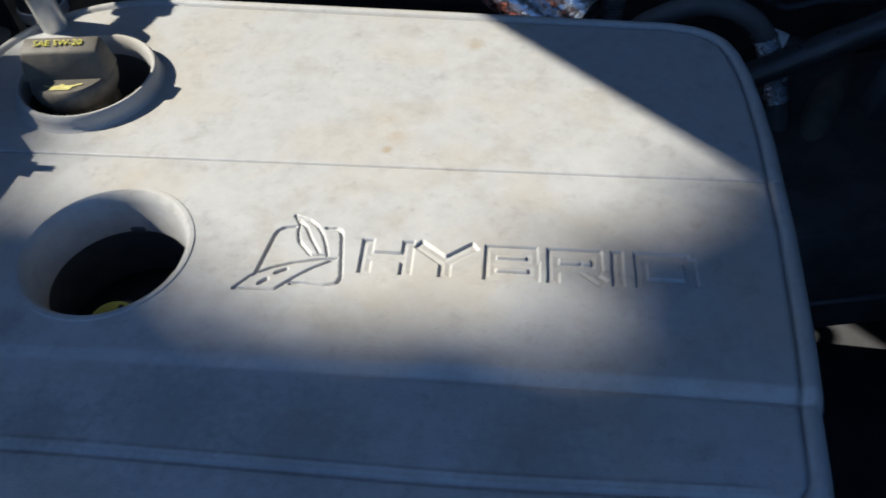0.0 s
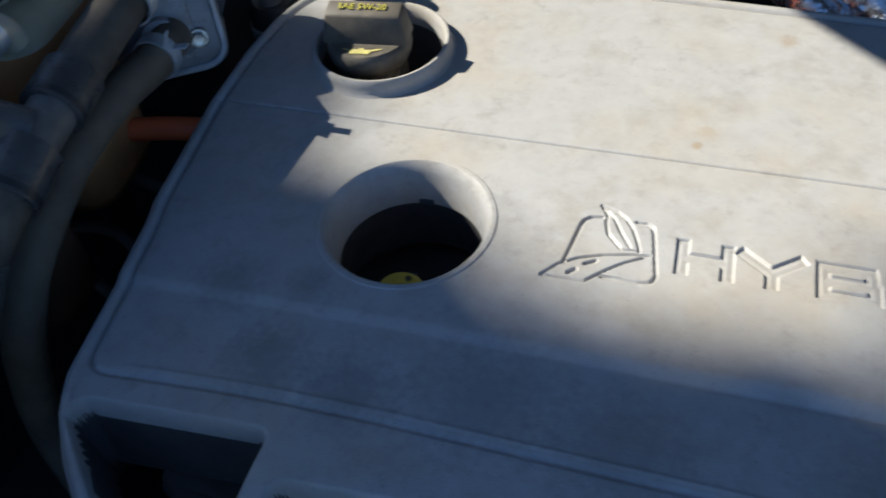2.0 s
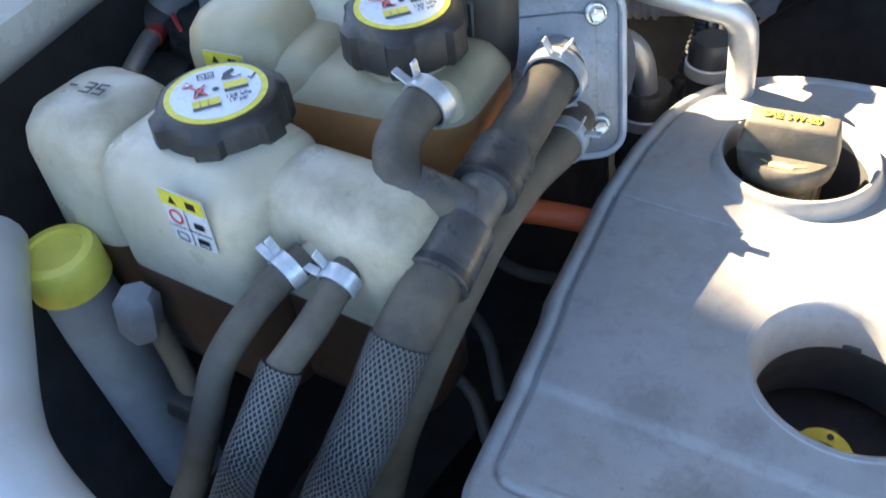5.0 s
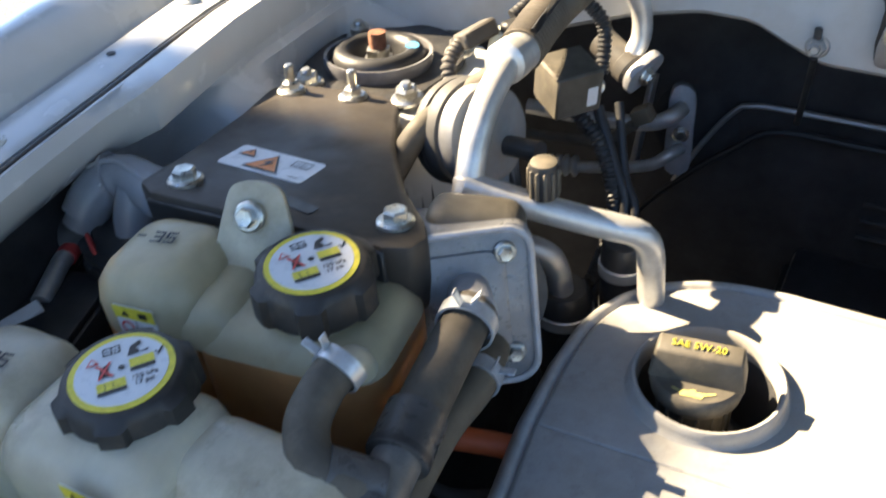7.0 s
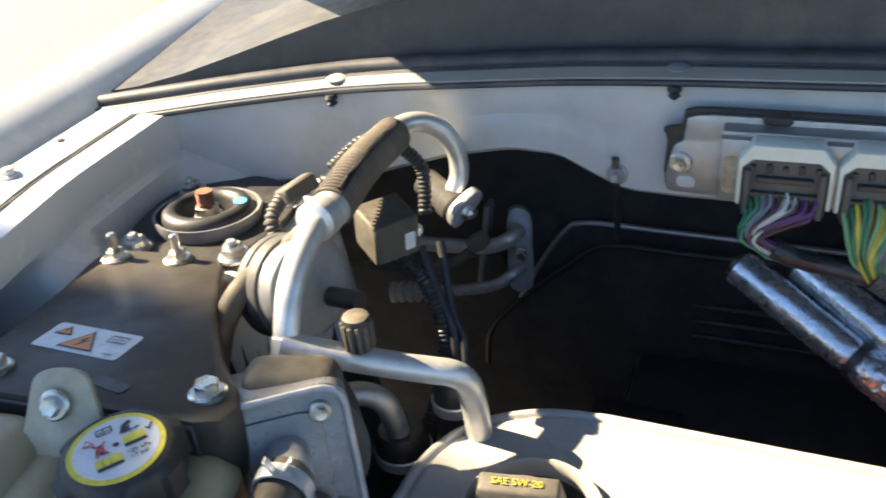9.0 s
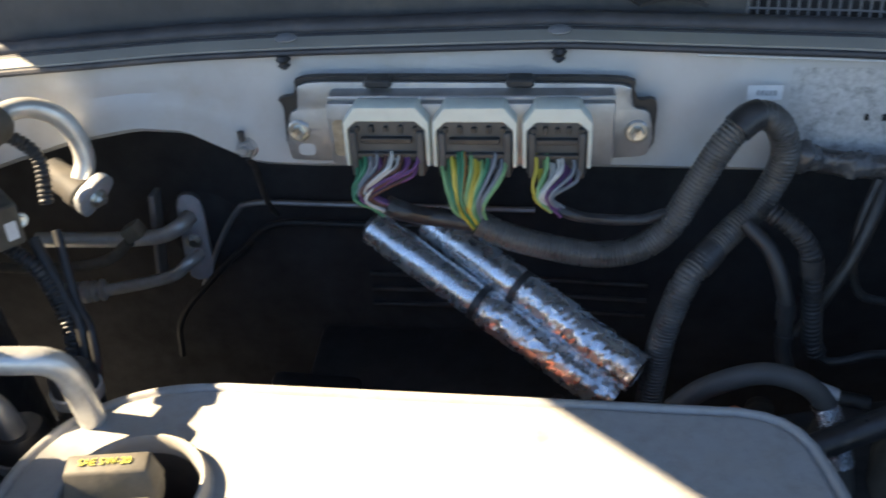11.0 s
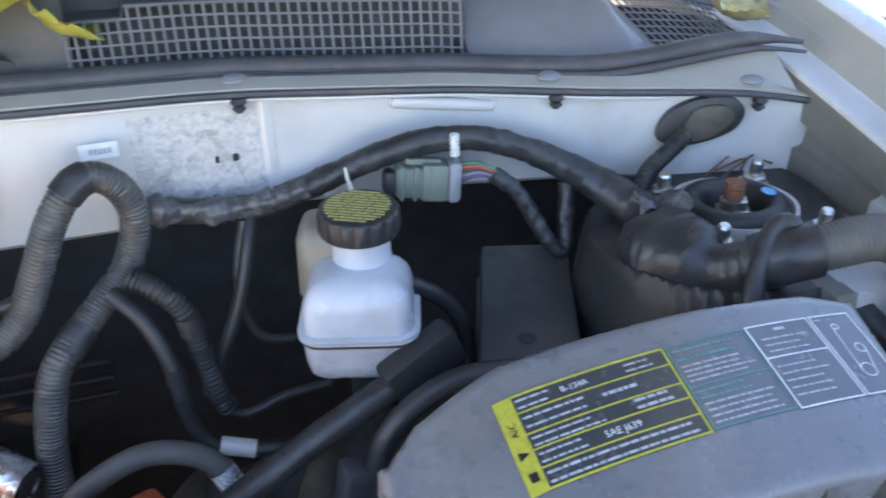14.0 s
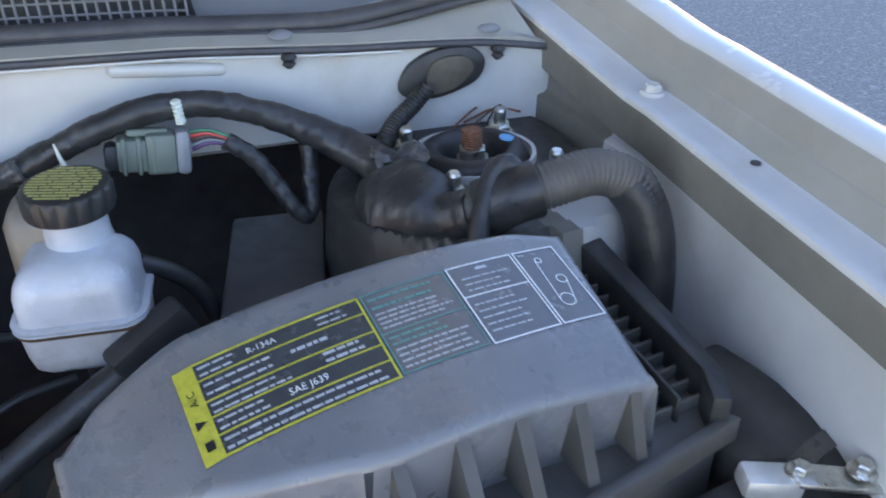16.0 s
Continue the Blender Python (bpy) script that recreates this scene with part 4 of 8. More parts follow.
cover = thing("engine_cover", (-0.08, 0.55, 0.90), "dusty grey plastic engine cover with a pressed-in hybrid emblem", "engine cover")
top = new("top", engine_cover())
top.parent = cover
top.matrix_parent_inverse = cover.matrix_basis.inverted()
m_hole = Matrix.Translation((HOLE.x, HOLE.y, 0.95))
part("well", lathe([(0.0384, -0.0270), (0.0382, -0.0240), (0.0388, -0.0160), (0.0402, -0.0065), (0.0420, -0.0014), (0.0440, 0.0005), (0.0462, 0.0006), (0.0478, -0.0010)], 72, m_hole, False), COVER, cover,
     "smooth rounded well in the cover")
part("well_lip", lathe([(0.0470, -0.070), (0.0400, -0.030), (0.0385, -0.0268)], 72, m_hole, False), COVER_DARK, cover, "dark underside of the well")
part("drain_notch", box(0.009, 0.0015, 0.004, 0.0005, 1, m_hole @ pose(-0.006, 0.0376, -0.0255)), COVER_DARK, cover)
m_port = Matrix.Translation((PORT.x, PORT.y, 0.95))
part("filler_collar", lathe([(0.0392, -0.004), (0.0393, 0.005), (0.0398, 0.0082), (0.0408, 0.0096), (0.0421, 0.0097), (0.0432, 0.0085), (0.0438, 0.0050), (0.0444, 0.0020), (0.0456, 0.0006), (0.0474, -0.0012)], 72, m_port, False), COVER, cover,
     "raised round collar of the oil filler")
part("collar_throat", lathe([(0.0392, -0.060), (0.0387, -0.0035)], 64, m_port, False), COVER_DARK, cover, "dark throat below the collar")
dip = thing("dipstick", (-0.165, 0.49, 0.86), "yellow plastic dipstick handle down in the cover well", "dipstick")
m_dip = Matrix.Translation((-0.1705, 0.4885, 0.9095)) @ pose(0, 0, 0, 12, 4, 20)
part("handle", move(lathe([(0.0072, -0.0022), (0.0140, -0.0022), (0.0144, 0.0), (0.0140, 0.0022), (0.0072, 0.0022), (0.0068, 0.0), (0.0072, -0.0022)], 36, None, False), m_dip), YELLOW_DUSTY, dip)
part("hole", lathe([(0.0016, 0.0), (0.0016, 0.0004)], 14, m_dip @ pose(0.0035, 0.0100, 0.0022)), BLACK_INK, dip, "small dark hole")
part("stick", tube([(-0.170, 0.503, 0.911), (-0.168, 0.507, 0.85)], 0.003, 8, straight=True), METAL_DARK, dip)

# oil filler cap with a grip bar
cap = thing("oil_filler_cap", (PORT.x, PORT.y, 0.94), "dusty black oil filler cap with yellow lettering", "oil cap")
m = Matrix.Translation((-0.2435, 0.6335, 0.942)) @ pose(0, 0, 0, 0, 0, 9)
part("body", lathe([(0.0190, -0.045), (0.0200, -0.012), (0.0200, 0.006), (0.0225, 0.0085), (0.0252, 0.0125), (0.0262, 0.0175), (0.0258, 0.0220), (0.0240, 0.0240)], 56, m), CAP_DUST, cap)
for k in range(14):
    a = 2 * math.pi * k / 14
    part("skirt_rib", box(0.0022, 0.0022, 0.030, 0.0005, 1, m @ pose(0.0203 * math.cos(a), 0.0203 * math.sin(a), -0.009, 0, 0, math.degrees(a))), CAP_DUST, cap)
grip = bmesh.new()
bmesh.ops.create_cube(grip, size=1)
for v in grip.verts:
    hi, fore = v.co.z > 0, v.co.y < 0
    v.co = Vector((v.co.x * (0.0465 if hi else 0.0530), v.co.y * (0.0120 if hi else 0.0205), 0.0230 if not hi else 0.0410 if fore else 0.0440))
bmesh.ops.bevel(grip, geom=list(grip.edges), offset=0.0016, segments=2, profile=0.5, affect="EDGES")
part("grip", move(grip, m @ pose(0, -0.0005, 0)), CAP_DUST, cap, "worn raised grip bar")
part("lettering", lettering("SAE 5W-20", 0.0060, m @ pose(-0.001, -0.0004, 0.0433, 14, 0, 0), 0.0003, 1.05), LABEL_YELLOW, cap, "yellow lettering", 0)
part("oil_can_mark", flat([[(-0.007, -0.0196), (0.005, -0.0196), (0.006, -0.0172), (0.012, -0.0146), (0.0115, -0.0138), (0.005, -0.0154), (-0.007, -0.0154)], [(-0.007, -0.0176), (-0.012, -0.0152), (-0.0115, -0.0144), (-0.007, -0.0164)], bar(-0.002, -0.0154, 0.001, -0.0140)],
     m @ pose(0, -0.0012, 0.0241)), OLIVE_INK, cap, "worn yellow oil can mark", 0)
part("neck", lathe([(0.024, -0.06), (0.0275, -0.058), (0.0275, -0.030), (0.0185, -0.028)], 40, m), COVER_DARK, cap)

# unseen box below the cover, added to keep stray sun off the undertray
solo("sun_block_box", box(0.10, 0.22, 0.185, 0.02, 2, pose(0.25, 0.78, 0.5275)), METAL_DARK, "unseen dark box low beside the engine, added to block stray sun", "gearbox")


# ---- strut towers ----
CAST_DULL = mat("dull_steel_cup", (0.20, 0.20, 0.215), 0.5, 0.4, 0.2, 60, 0.2, 700, (0.16, 0.13, 0.10), 0.5)


def strut_mount(side):
    cx, cy, z = side * 0.562, 0.800, 1.0165
    tilt = pose(cx, cy, z, -4, 0, 0)
    t = thing("strut_mount", (cx, cy, z), "black strut mount bolted on the white tower", "strut mount", "strut mounts")
    pts = [(side * x, y) for x, y in ((-0.052, -0.062), (-0.020, -0.058), (0.025, -0.062), (0.060, -0.050), (0.078, -0.010), (0.088, 0.040), (0.080, 0.082), (0.045, 0.076), (0.015, 0.092),
                                     (-0.030, 0.078), (-0.056, 0.040), (-0.060, -0.02))]
    if side < 0:
        pts = [(x * 0.78 if x < 0 else x, y) for x, y in pts]
        pts.reverse()
    part("plate", prism(smooth_outline(pts), 0.006, 0.0, tilt @ pose(0, 0, 0.0055)), BLACK, t, "black painted mount plate")
    part("cup_ring", lathe([(0.0425, 0.004), (0.0445, 0.012), (0.0440, 0.0165), (0.0415, 0.0160), (0.0405, 0.010)], 48, tilt, False), PAINT_DUSTY if side > 0 else CAST_DULL, t, "pale metal cup rim")
    part("bearing", lathe([(0.0410, 0.005), (0.0400, 0.0105), (0.0385, 0.0115), (0.0375, 0.0165), (0.0345, 0.0205), (0.0300, 0.0220), (0.0255, 0.0205), (0.0220, 0.0150), (0.0205, 0.0070), (0.0190, 0.0040)], 48, tilt), BLACK, t, "shiny black rubber bearing")
    part("centre_nut", lathe([(0.0125, 0.004), (0.0125, 0.012), (0.0102, 0.0125), (0.0102, 0.0190), (0.007, 0.0200)], 6, tilt), ZINC, t)
    part("threaded_stud", tube([tilt @ Vector((0, 0, 0.012)), tilt @ Vector((0, 0, 0.0325))], 0.0066, 16, rib=0.0005, pitch=0.0018), RUST, t, "rusty brown threaded stud")
    part("paint_mark", lathe([(0.0055, 0.0), (0.0055, 0.0012)], 14, tilt @ pose(0.0265 if side < 0 else 0.0255, 0.010 if side < 0 else -0.004, 0.0214, 4, 8, 0)), BLUE_DOT, t, "dab of paint")
    spots = ((-0.588, 0.741), (-0.504, 0.752), (-0.612, 0.846), (-0.515, 0.850)) if side < 0 else ((0.607, 0.839), (0.531, 0.843), (0.522, 0.757), (0.596, 0.751))
    for x, y in spots:
        hex_bolt("nut", (x, y, z + 0.0055 - (y - cy) * 0.07), (0, -0.07, 1), 0.0088, t, 1.4, "zinc flange nut", ZINC, 0.0225 if side > 0 else 0.015)
    return t


strut_mount(-1)
strut_mount(1)


# ---- left side: tanks, high voltage bracket, hoses ----
def loft_tank(w, d, r, levels, m):
    bm = bmesh.new()
    rings = []
    for z, inset in levels:
        o = rounded(w - 2 * inset, d - 2 * inset, min(max(0.003, r - inset * 0.6), (d - 2 * inset) * 0.46, (w - 2 * inset) * 0.46), 6)
        rings.append([bm.verts.new((x, y, z)) for x, y in o])
    for a, b in zip(rings, rings[1:]):
        for i in range(len(a)):
            bm.faces.new((a[i], a[(i + 1) % len(a)], b[(i + 1) % len(b)], b[i]))
    bm.faces.new(list(reversed(rings[0])))
    bm.faces.new(rings[-1])
    return move(bm, m)


def join(*bms):
    out = bmesh.new()
    tmp = bpy.data.meshes.new("tmp")
    for b in bms:
        b.to_mesh(tmp)
        out.from_mesh(tmp)
        b.free()
    bpy.data.meshes.remove(tmp)
    return out


def pressure_cap(parent, at, turn):
    m = Matrix.Translation(at) @ pose(0, 0, 0, 2, 0, turn)
    bm = bmesh.new()
    n = 72
    rings = []
    for z, r0 in ((-0.024, 0.0285), (-0.021, 0.0305), (-0.005, 0.0300), (-0.0012, 0.0282), (0, 0.0262)):
        ring = []
        for i in range(n):
            lug = 0.0032 if i % 12 < 5 and z < -0.003 else 0.0
            a = 2 * math.pi * i / n
            ring.append(bm.verts.new(((r0 + lug) * math.cos(a), (r0 + lug) * math.sin(a), z)))
        rings.append(ring)
    for a, b in zip(rings, rings[1:]):
        for i in range(n):
            bm.faces.new((a[i], a[(i + 1) % n], b[(i + 1) % n], b[i]))
    bm.faces.new(rings[-1])
    bm.faces.new(list(reversed(rings[0])))
    c = part("cap", move(bm, m), TANK_CAP, parent, "black ribbed pressure cap", 35)
    part("label_rim", lathe([(0.0242, 0.0001), (0.0242, 0.0006)], 48, m), YELLOW_INK, c, "yellow label rim")
    part("label_disc", lathe([(0.0212, 0.0004), (0.0212, 0.0009)], 48, m), LABEL, c, "round white warning label")
    m2 = m @ pose(0, 0, 0.0009) @ Matrix.Diagonal((1.12, 1.12, 1, 1))
    part("tank_sign", flat([bar(0.0035, -0.0005, 0.0135, 0.0045), bar(-0.0105, -0.0095, 0.0010, -0.0045)], m2), YELLOW_INK, c, "yellow tank drawing", 0)
    part("ink", flat([bar(0.0035, -0.0028, 0.0135, -0.0006), bar(-0.0105, -0.0116, 0.0010, -0.0096), bar(-0.0075, -0.0094, -0.0071, -0.0046), bar(-0.0042, -0.0094, -0.0038, -0.0046)]
               + outline_bars(-0.0062, 0.0105, 0.0010, 0.0150, 0.0006) + [bar(-0.0029, 0.0105, -0.0023, 0.0150), bar(-0.0054, 0.0122, -0.0034, 0.0127), bar(-0.0018, 0.0122, 0.0002, 0.0127)]
               + [[(0.0032, 0.0068), (0.0050, 0.0120), (0.0090, 0.0142), (0.0098, 0.0122), (0.0072, 0.0105), (0.0085, 0.0072), (0.0120, 0.0080), (0.0118, 0.0068)],
                  [(0.0150, 0.0030), (0.0158, 0.0026), (0.0180, 0.0062), (0.0172, 0.0066)], [(0.0140, 0.0048), (0.0146, 0.0052), (0.0158, 0.0026), (0.0152, 0.0022)],
                  [(0.0002 + 0.0016 * math.cos(k), 0.0012 + 0.0016 * math.sin(k)) for k in (0, 1.05, 2.1, 3.14, 4.2, 5.2)],
                  [(-0.0092, -0.0010), (-0.0080, 0.0042), (-0.0048, 0.0056), (-0.0050, 0.0018), (-0.0040, -0.0020)]], m2), BLACK_INK, c, "black pictograms", 0)
    part("red_sign", flat([[(-0.0135, 0.0068), (-0.0080, 0.0068), (-0.0108, 0.0112)], [(-0.0100, 0.0058), (-0.0090, 0.0062), (-0.0030, -0.0022), (-0.0040, -0.0028)], [(-0.0032, 0.0060), (-0.0042, 0.0064), (-0.0096, -0.0024), (-0.0086, -0.0028)]], m2, 0.0007), RED_INK, c,
         "red warning mark", 0)
    part("sign_fill", flat([[(-0.0124, 0.0074), (-0.0091, 0.0074), (-0.0108, 0.0101)]], m2, 0.0009), LABEL, c, "", 0)
    part("pressure_words", join(lettering("120 kPa", 0.0034, m2 @ pose(0.0085, -0.0066, 0.0004), 0.0001), lettering("17 psi", 0.0034, m2 @ pose(0.0080, -0.0100, 0.0004), 0.0001)), BLACK_INK, c, "black lettering", 0)
    return c


TANK_CAP = mat("dusty_tank_cap", (0.034, 0.032, 0.030), 0.5, 0, 0.3, 60, 0.15, 900, (0.15, 0.115, 0.075), 0.55)


def tank_label(parent, m):
    """Small warning sticker: yellow head and pictograms; its plane faces m's z."""
    m = m @ pose(0, 0, 0.0006)
    s = part("sticker", prism(rounded(0.026, 0.030, 0.001, 2), 0.0004, 0, m), LABEL, parent, "white and yellow warning sticker", 0)
    part("sticker_head", flat([bar(-0.013, 0.0065, 0.013, 0.0150)], m), YELLOW_INK, s, "yellow head", 0)
    part("sticker_ink", flat([[(-0.008, 0.0085), (-0.003, 0.0085), (-0.0055, 0.0130)], bar(0.003, 0.0085, 0.0085, 0.0125), bar(-0.0003, -0.0145, 0.0003, 0.0060), bar(-0.013, -0.0055, 0.013, -0.0050),
                             bar(-0.010, -0.0135, -0.003, -0.0128), bar(-0.010, -0.0135, -0.0093, -0.0085), bar(-0.0037, -0.0135, -0.003, -0.0085), bar(-0.010, -0.0090, -0.003, -0.0085),
                             bar(0.003, -0.0135, 0.010, -0.0128), bar(0.003, -0.0135, 0.0037, -0.0085), bar(0.0093, -0.0135, 0.010, -0.0085), bar(0.003, -0.0115, 0.010, -0.0085),
                             bar(0.004, -0.0025, 0.010, 0.0010)], m, 0.0006), BLACK_INK, s, "black pictograms", 0)
    ringpts = [[((0.0042 if q in (0, 3) else 0.0030) * math.cos(2 * math.pi * (k + (1 if q > 1 else 0)) / 16) - 0.0065, (0.0042 if q in (0, 3) else 0.0030) * math.sin(2 * math.pi * (k + (1 if q > 1 else 0)) / 16) + 0.0006) for q in range(4)] for k in range(16)]
    part("ban_ring", flat(ringpts, m, 0.0006), RED_INK, s, "red ban sign", 0)


def face_plane(at, normal, up=(0, 0, 1)):
    n = Vector(normal).normalized()
    x = Vector(up).cross(n).normalized()
    y = n.cross(x)
    return Matrix.Translation(at) @ Matrix((x, y, n)).transposed().to_4x4()


def tank_levels(z0, z1, cut=None, upper=True):
    full = [(z0, 0.016), (z0 + 0.006, 0.004), (z0 + 0.016, 0.0), (z1 - 0.022, 0.0), (z1 - 0.012, 0.0022), (z1 - 0.0045, 0.0075), (z1 - 0.001, 0.014), (z1, 0.021)]
    if upper:
        return [(cut, 0.0)] + [q for q in full if q[0] > cut + 0.002]
    return [q for q in full if q[0] < cut - 0.002] + [(cut, 0.0)]


def coolant_tank(name_label, mid, turn, lobes, cut, z0, cap_at, label_at, label_n, mark_at, shell):
    t = thing("coolant_tank", (*mid, z0), name_label, "coolant tank", "coolant tanks")
    base = pose(*mid, 0, 0, 0, turn)
    for x, w, d, dy, z1 in lobes:
        m = base @ pose(x, dy, 0)
        part("shell_lobe", loft_tank(w, d, 0.020, tank_levels(z0, z1, cut, True), m), shell, t, "cloudy translucent plastic shell", 50)
        # the front tank's lower half has its shade in the dimmer amber
        part("filled_lobe", loft_tank(w, d, 0.020, tank_levels(z0, z1, cut, False), m), COOLANT if shell is not BOTTLE else AMBER_DIM, t, "lower shell tinted amber by the coolant, darkened on the front tank for shade", 50)
    part("neck", lathe([(0.024, cap_at[2] - 0.045), (0.0235, cap_at[2] - 0.02)], 32, Matrix.Translation((cap_at[0], cap_at[1], 0))), BOTTLE, t)
    pressure_cap(t, cap_at, 53)
    tank_label(t, face_plane(label_at, label_n))
    part("pen_mark", flat([bar(-0.012, 0.0, -0.007, 0.0018), bar(-0.003, -0.004, 0.003, -0.0025), bar(-0.002, 0.0, 0.003, 0.0015), bar(-0.003, 0.004, 0.003, 0.0055), bar(0.0022, -0.004, 0.0036, 0.005),
                          bar(0.005, -0.004, 0.011, -0.0025), bar(0.005, 0.0002, 0.011, 0.0016), bar(0.005, 0.004, 0.011, 0.0055), bar(0.0098, -0.004, 0.0112, 0.001), bar(0.005, 0.0, 0.0064, 0.005)],
                         Matrix.Translation(mark_at) @ pose(0, 0, 0.0008, 0, 0, turn + 8)), BLACK_INK, t, "handwritten marker strokes", 0)
    return t


BOTTLE_WARM = mat("amber_tinged_tank", (0.43, 0.37, 0.235), 0.40, 0, 0.16, 26, 0.08, 300, (0.30, 0.20, 0.10), 0.6, sss=0.2)
coolant_tank("cloudy greenish coolant tank with a black cap, front one", (-0.450, 0.421), 3,
                      [(-0.082, 0.064, 0.068, 0.0, 1.046), (-0.008, 0.100, 0.074, 0.0, 1.041), (0.066, 0.096, 0.054, 0.009, 1.034)], 0.974, 0.90,
                      (-0.455, 0.434, 1.056), (-0.4335, 0.3843, 1.025), (0.052, -0.9986, 0.0), (-0.532, 0.416, 1.046), BOTTLE)
tank_b = coolant_tank("cloudy coolant tank half full of amber coolant, bracketed behind", (-0.447, 0.521), 9,
                      [(-0.060, 0.066, 0.070, 0.0, 1.058), (0.022, 0.112, 0.078, 0.004, 1.036)], 1.020, 0.90,
                      (-0.415, 0.527, 1.065), (-0.4995, 0.4773, 1.028), (0.156, -0.988, 0.0), (-0.512, 0.514, 1.058), BOTTLE_WARM)
part("waist", loft_tank(0.052, 0.065, 0.018, tank_levels(0.90, 1.043, 1.018, True), pose(-0.447, 0.521, 0, 0, 0, 9) @ pose(-0.028, 0.0, 0)), BOTTLE_WARM, tank_b, "waist between the lobes", 50)
part("mount_ear", prism(smooth_outline([(-0.022, -0.028), (0.022, -0.028), (0.018, 0.012), (0.010, 0.024), (-0.010, 0.024), (-0.018, 0.012)], 4), 0.004, 0.0008, face_plane((-0.464, 0.5405, 1.062), (0.25, -0.85, 0.45))), BOTTLE, tank_b, "translucent mounting ear")
hex_bolt("ear_bolt", (-0.466, 0.5405, 1.069), (0.25, -0.85, 0.45), 0.0058, tank_b, 1.5)

# bracket over the high voltage parts
hv = thing("bracket_cover", (-0.48, 0.63, 1.0), "dusty dark brown steel bracket with a high voltage label", "bracket")
HV_Z = Matrix(((1, 0, 0, 0), (0, 1, 0, 0), (0, -0.125, 1, 1.0565 + 0.57 * 0.125), (0, 0, 0, 1)))
bm = prism([(-0.566, 0.552), (-0.571, 0.600), (-0.582, 0.660), (-0.596, 0.708), (-0.592, 0.722), (-0.570, 0.728), (-0.515, 0.736), (-0.494, 0.726), (-0.478, 0.700), (-0.455, 0.662), (-0.420, 0.620), (-0.392, 0.596), (-0.380, 0.580), (-0.382, 0.566),
            (-0.396, 0.560), (-0.550, 0.545)], 0.048, 0.0035, HV_Z, 2)
part("plate", bm, BROWNBLACK, hv)
part("front_face", box(0.158, 0.003, 0.043, 0.001, 1, pose(-0.4735, 0.5515, 1.0335, 0, 0, 5.6)), BLACK, hv, "clean black front face")
part("slot", prism(rounded(0.026, 0.009, 0.003), 0.0006, 0, HV_Z @ pose(-0.462, 0.574, 0.0007, 0, 0, -8)), BLACK, hv, "dark cable slot")
for x, y in ((-0.540, 0.565), (-0.403, 0.584)):
    hex_bolt("bolt", HV_Z @ Vector((x, y, 0)), (0, 0.125, 1), 0.0072, hv, 1.5, "zinc flange bolt")
for x, y in ((-0.577, 0.709), (-0.530, 0.721)):
    hex_bolt("stud", HV_Z @ Vector((x, y, 0)), (0, 0.1, 1), 0.0066, hv, 1.6, "zinc nut and stud", ZINC, 0.021)
lab = part("warning_label", prism(rounded(0.0650, 0.0280, 0.003), 0.0004, 0, HV_Z @ pose(-0.5105, 0.608, 0.0005, 0, 0, 1)), LABEL, hv, "white high voltage warning label", 0)
ml = HV_Z @ pose(-0.5105, 0.608, 0.0005, 0, 0, 1) @ Matrix.Diagonal((1.15, 1.15, 1, 1))
part("warning_triangle", flat([[(-0.013, -0.0095), (0.011, -0.0095), (-0.001, 0.0085)], [(-0.024, 0.001), (-0.012, 0.001), (-0.018, 0.0095)]], ml, 0.0005), BLACK_INK, lab, "", 0)
part("triangle_fill", flat([[(-0.0112, -0.0085), (0.0092, -0.0085), (-0.001, 0.0068)], [(-0.0228, 0.0018), (-0.0132, 0.0018), (-0.018, 0.0083)]], ml, 0.0007), ORANGE_INK, lab, "orange warning triangle", 0)
part("bolt_sign", flat([[(0.001, 0.0035), (-0.004, -0.0025), (-0.001, -0.0020), (-0.003, -0.0075), (0.003, -0.0008), (0.0, -0.0012)], bar(-0.0184, 0.0035, -0.0176, 0.0068), bar(0.012, 0.001, 0.0235, 0.0018), bar(0.012, 0.0068, 0.0235, 0.0076), bar(0.012, 0.001, 0.0126, 0.0076),
                        bar(0.0229, 0.001, 0.0235, 0.0076), bar(0.0174, 0.001, 0.0180, 0.0076), bar(0.014, 0.004, 0.0165, 0.0046), bar(0.019, 0.004, 0.0215, 0.0046), bar(0.018, -0.0095, 0.0245, -0.0088)], ml, 0.0009), BLACK_INK, lab, "", 0)
step = box(0.058, 0.036, 0.050, 0.013, 4, pose(-0.376, 0.621, 1.026, -6, 6, 22))
part("side_step", step, CAP_DUST, hv, "brown dusty step of the bracket")

# coolant pump flange
FL = face_plane((-0.361, 0.590, 1.003), (0.58, -0.77, 0.26))
CAST_GREY = mat("grey_cast_housing", (0.235, 0.24, 0.25), 0.34, 0.4, 0.25, 45, 0.4, 700, (0.16, 0.14, 0.11), 0.5)
fl = thing("pump_housing", (-0.361, 0.60, 0.95), "cast aluminium coolant pump housing behind the hoses", "pump")
part("flange", prism(rounded(0.076, 0.100, 0.014, 5, -0.001, -0.001), 0.044, 0.0040, FL), CAST_GREY, fl, "grey cast flange")
part("slot", prism(rounded(0.020, 0.008, 0.002, 3), 0.002, 0, FL @ pose(0.010, 0.0495, -0.018, -90, 0, 0)), BLACK, fl, "dark slot in the top")
part("edge_bead", tube([FL @ Vector((x, y, 0.0006)) for x, y in rounded(0.071, 0.095, 0.014, 5, -0.001, -0.001) + [rounded(0.071, 0.095, 0.014, 5, -0.001, -0.001)[0]]], 0.0022, 8, straight=True, cap=False), ALU_CAST, fl, "rounded shiny rim")
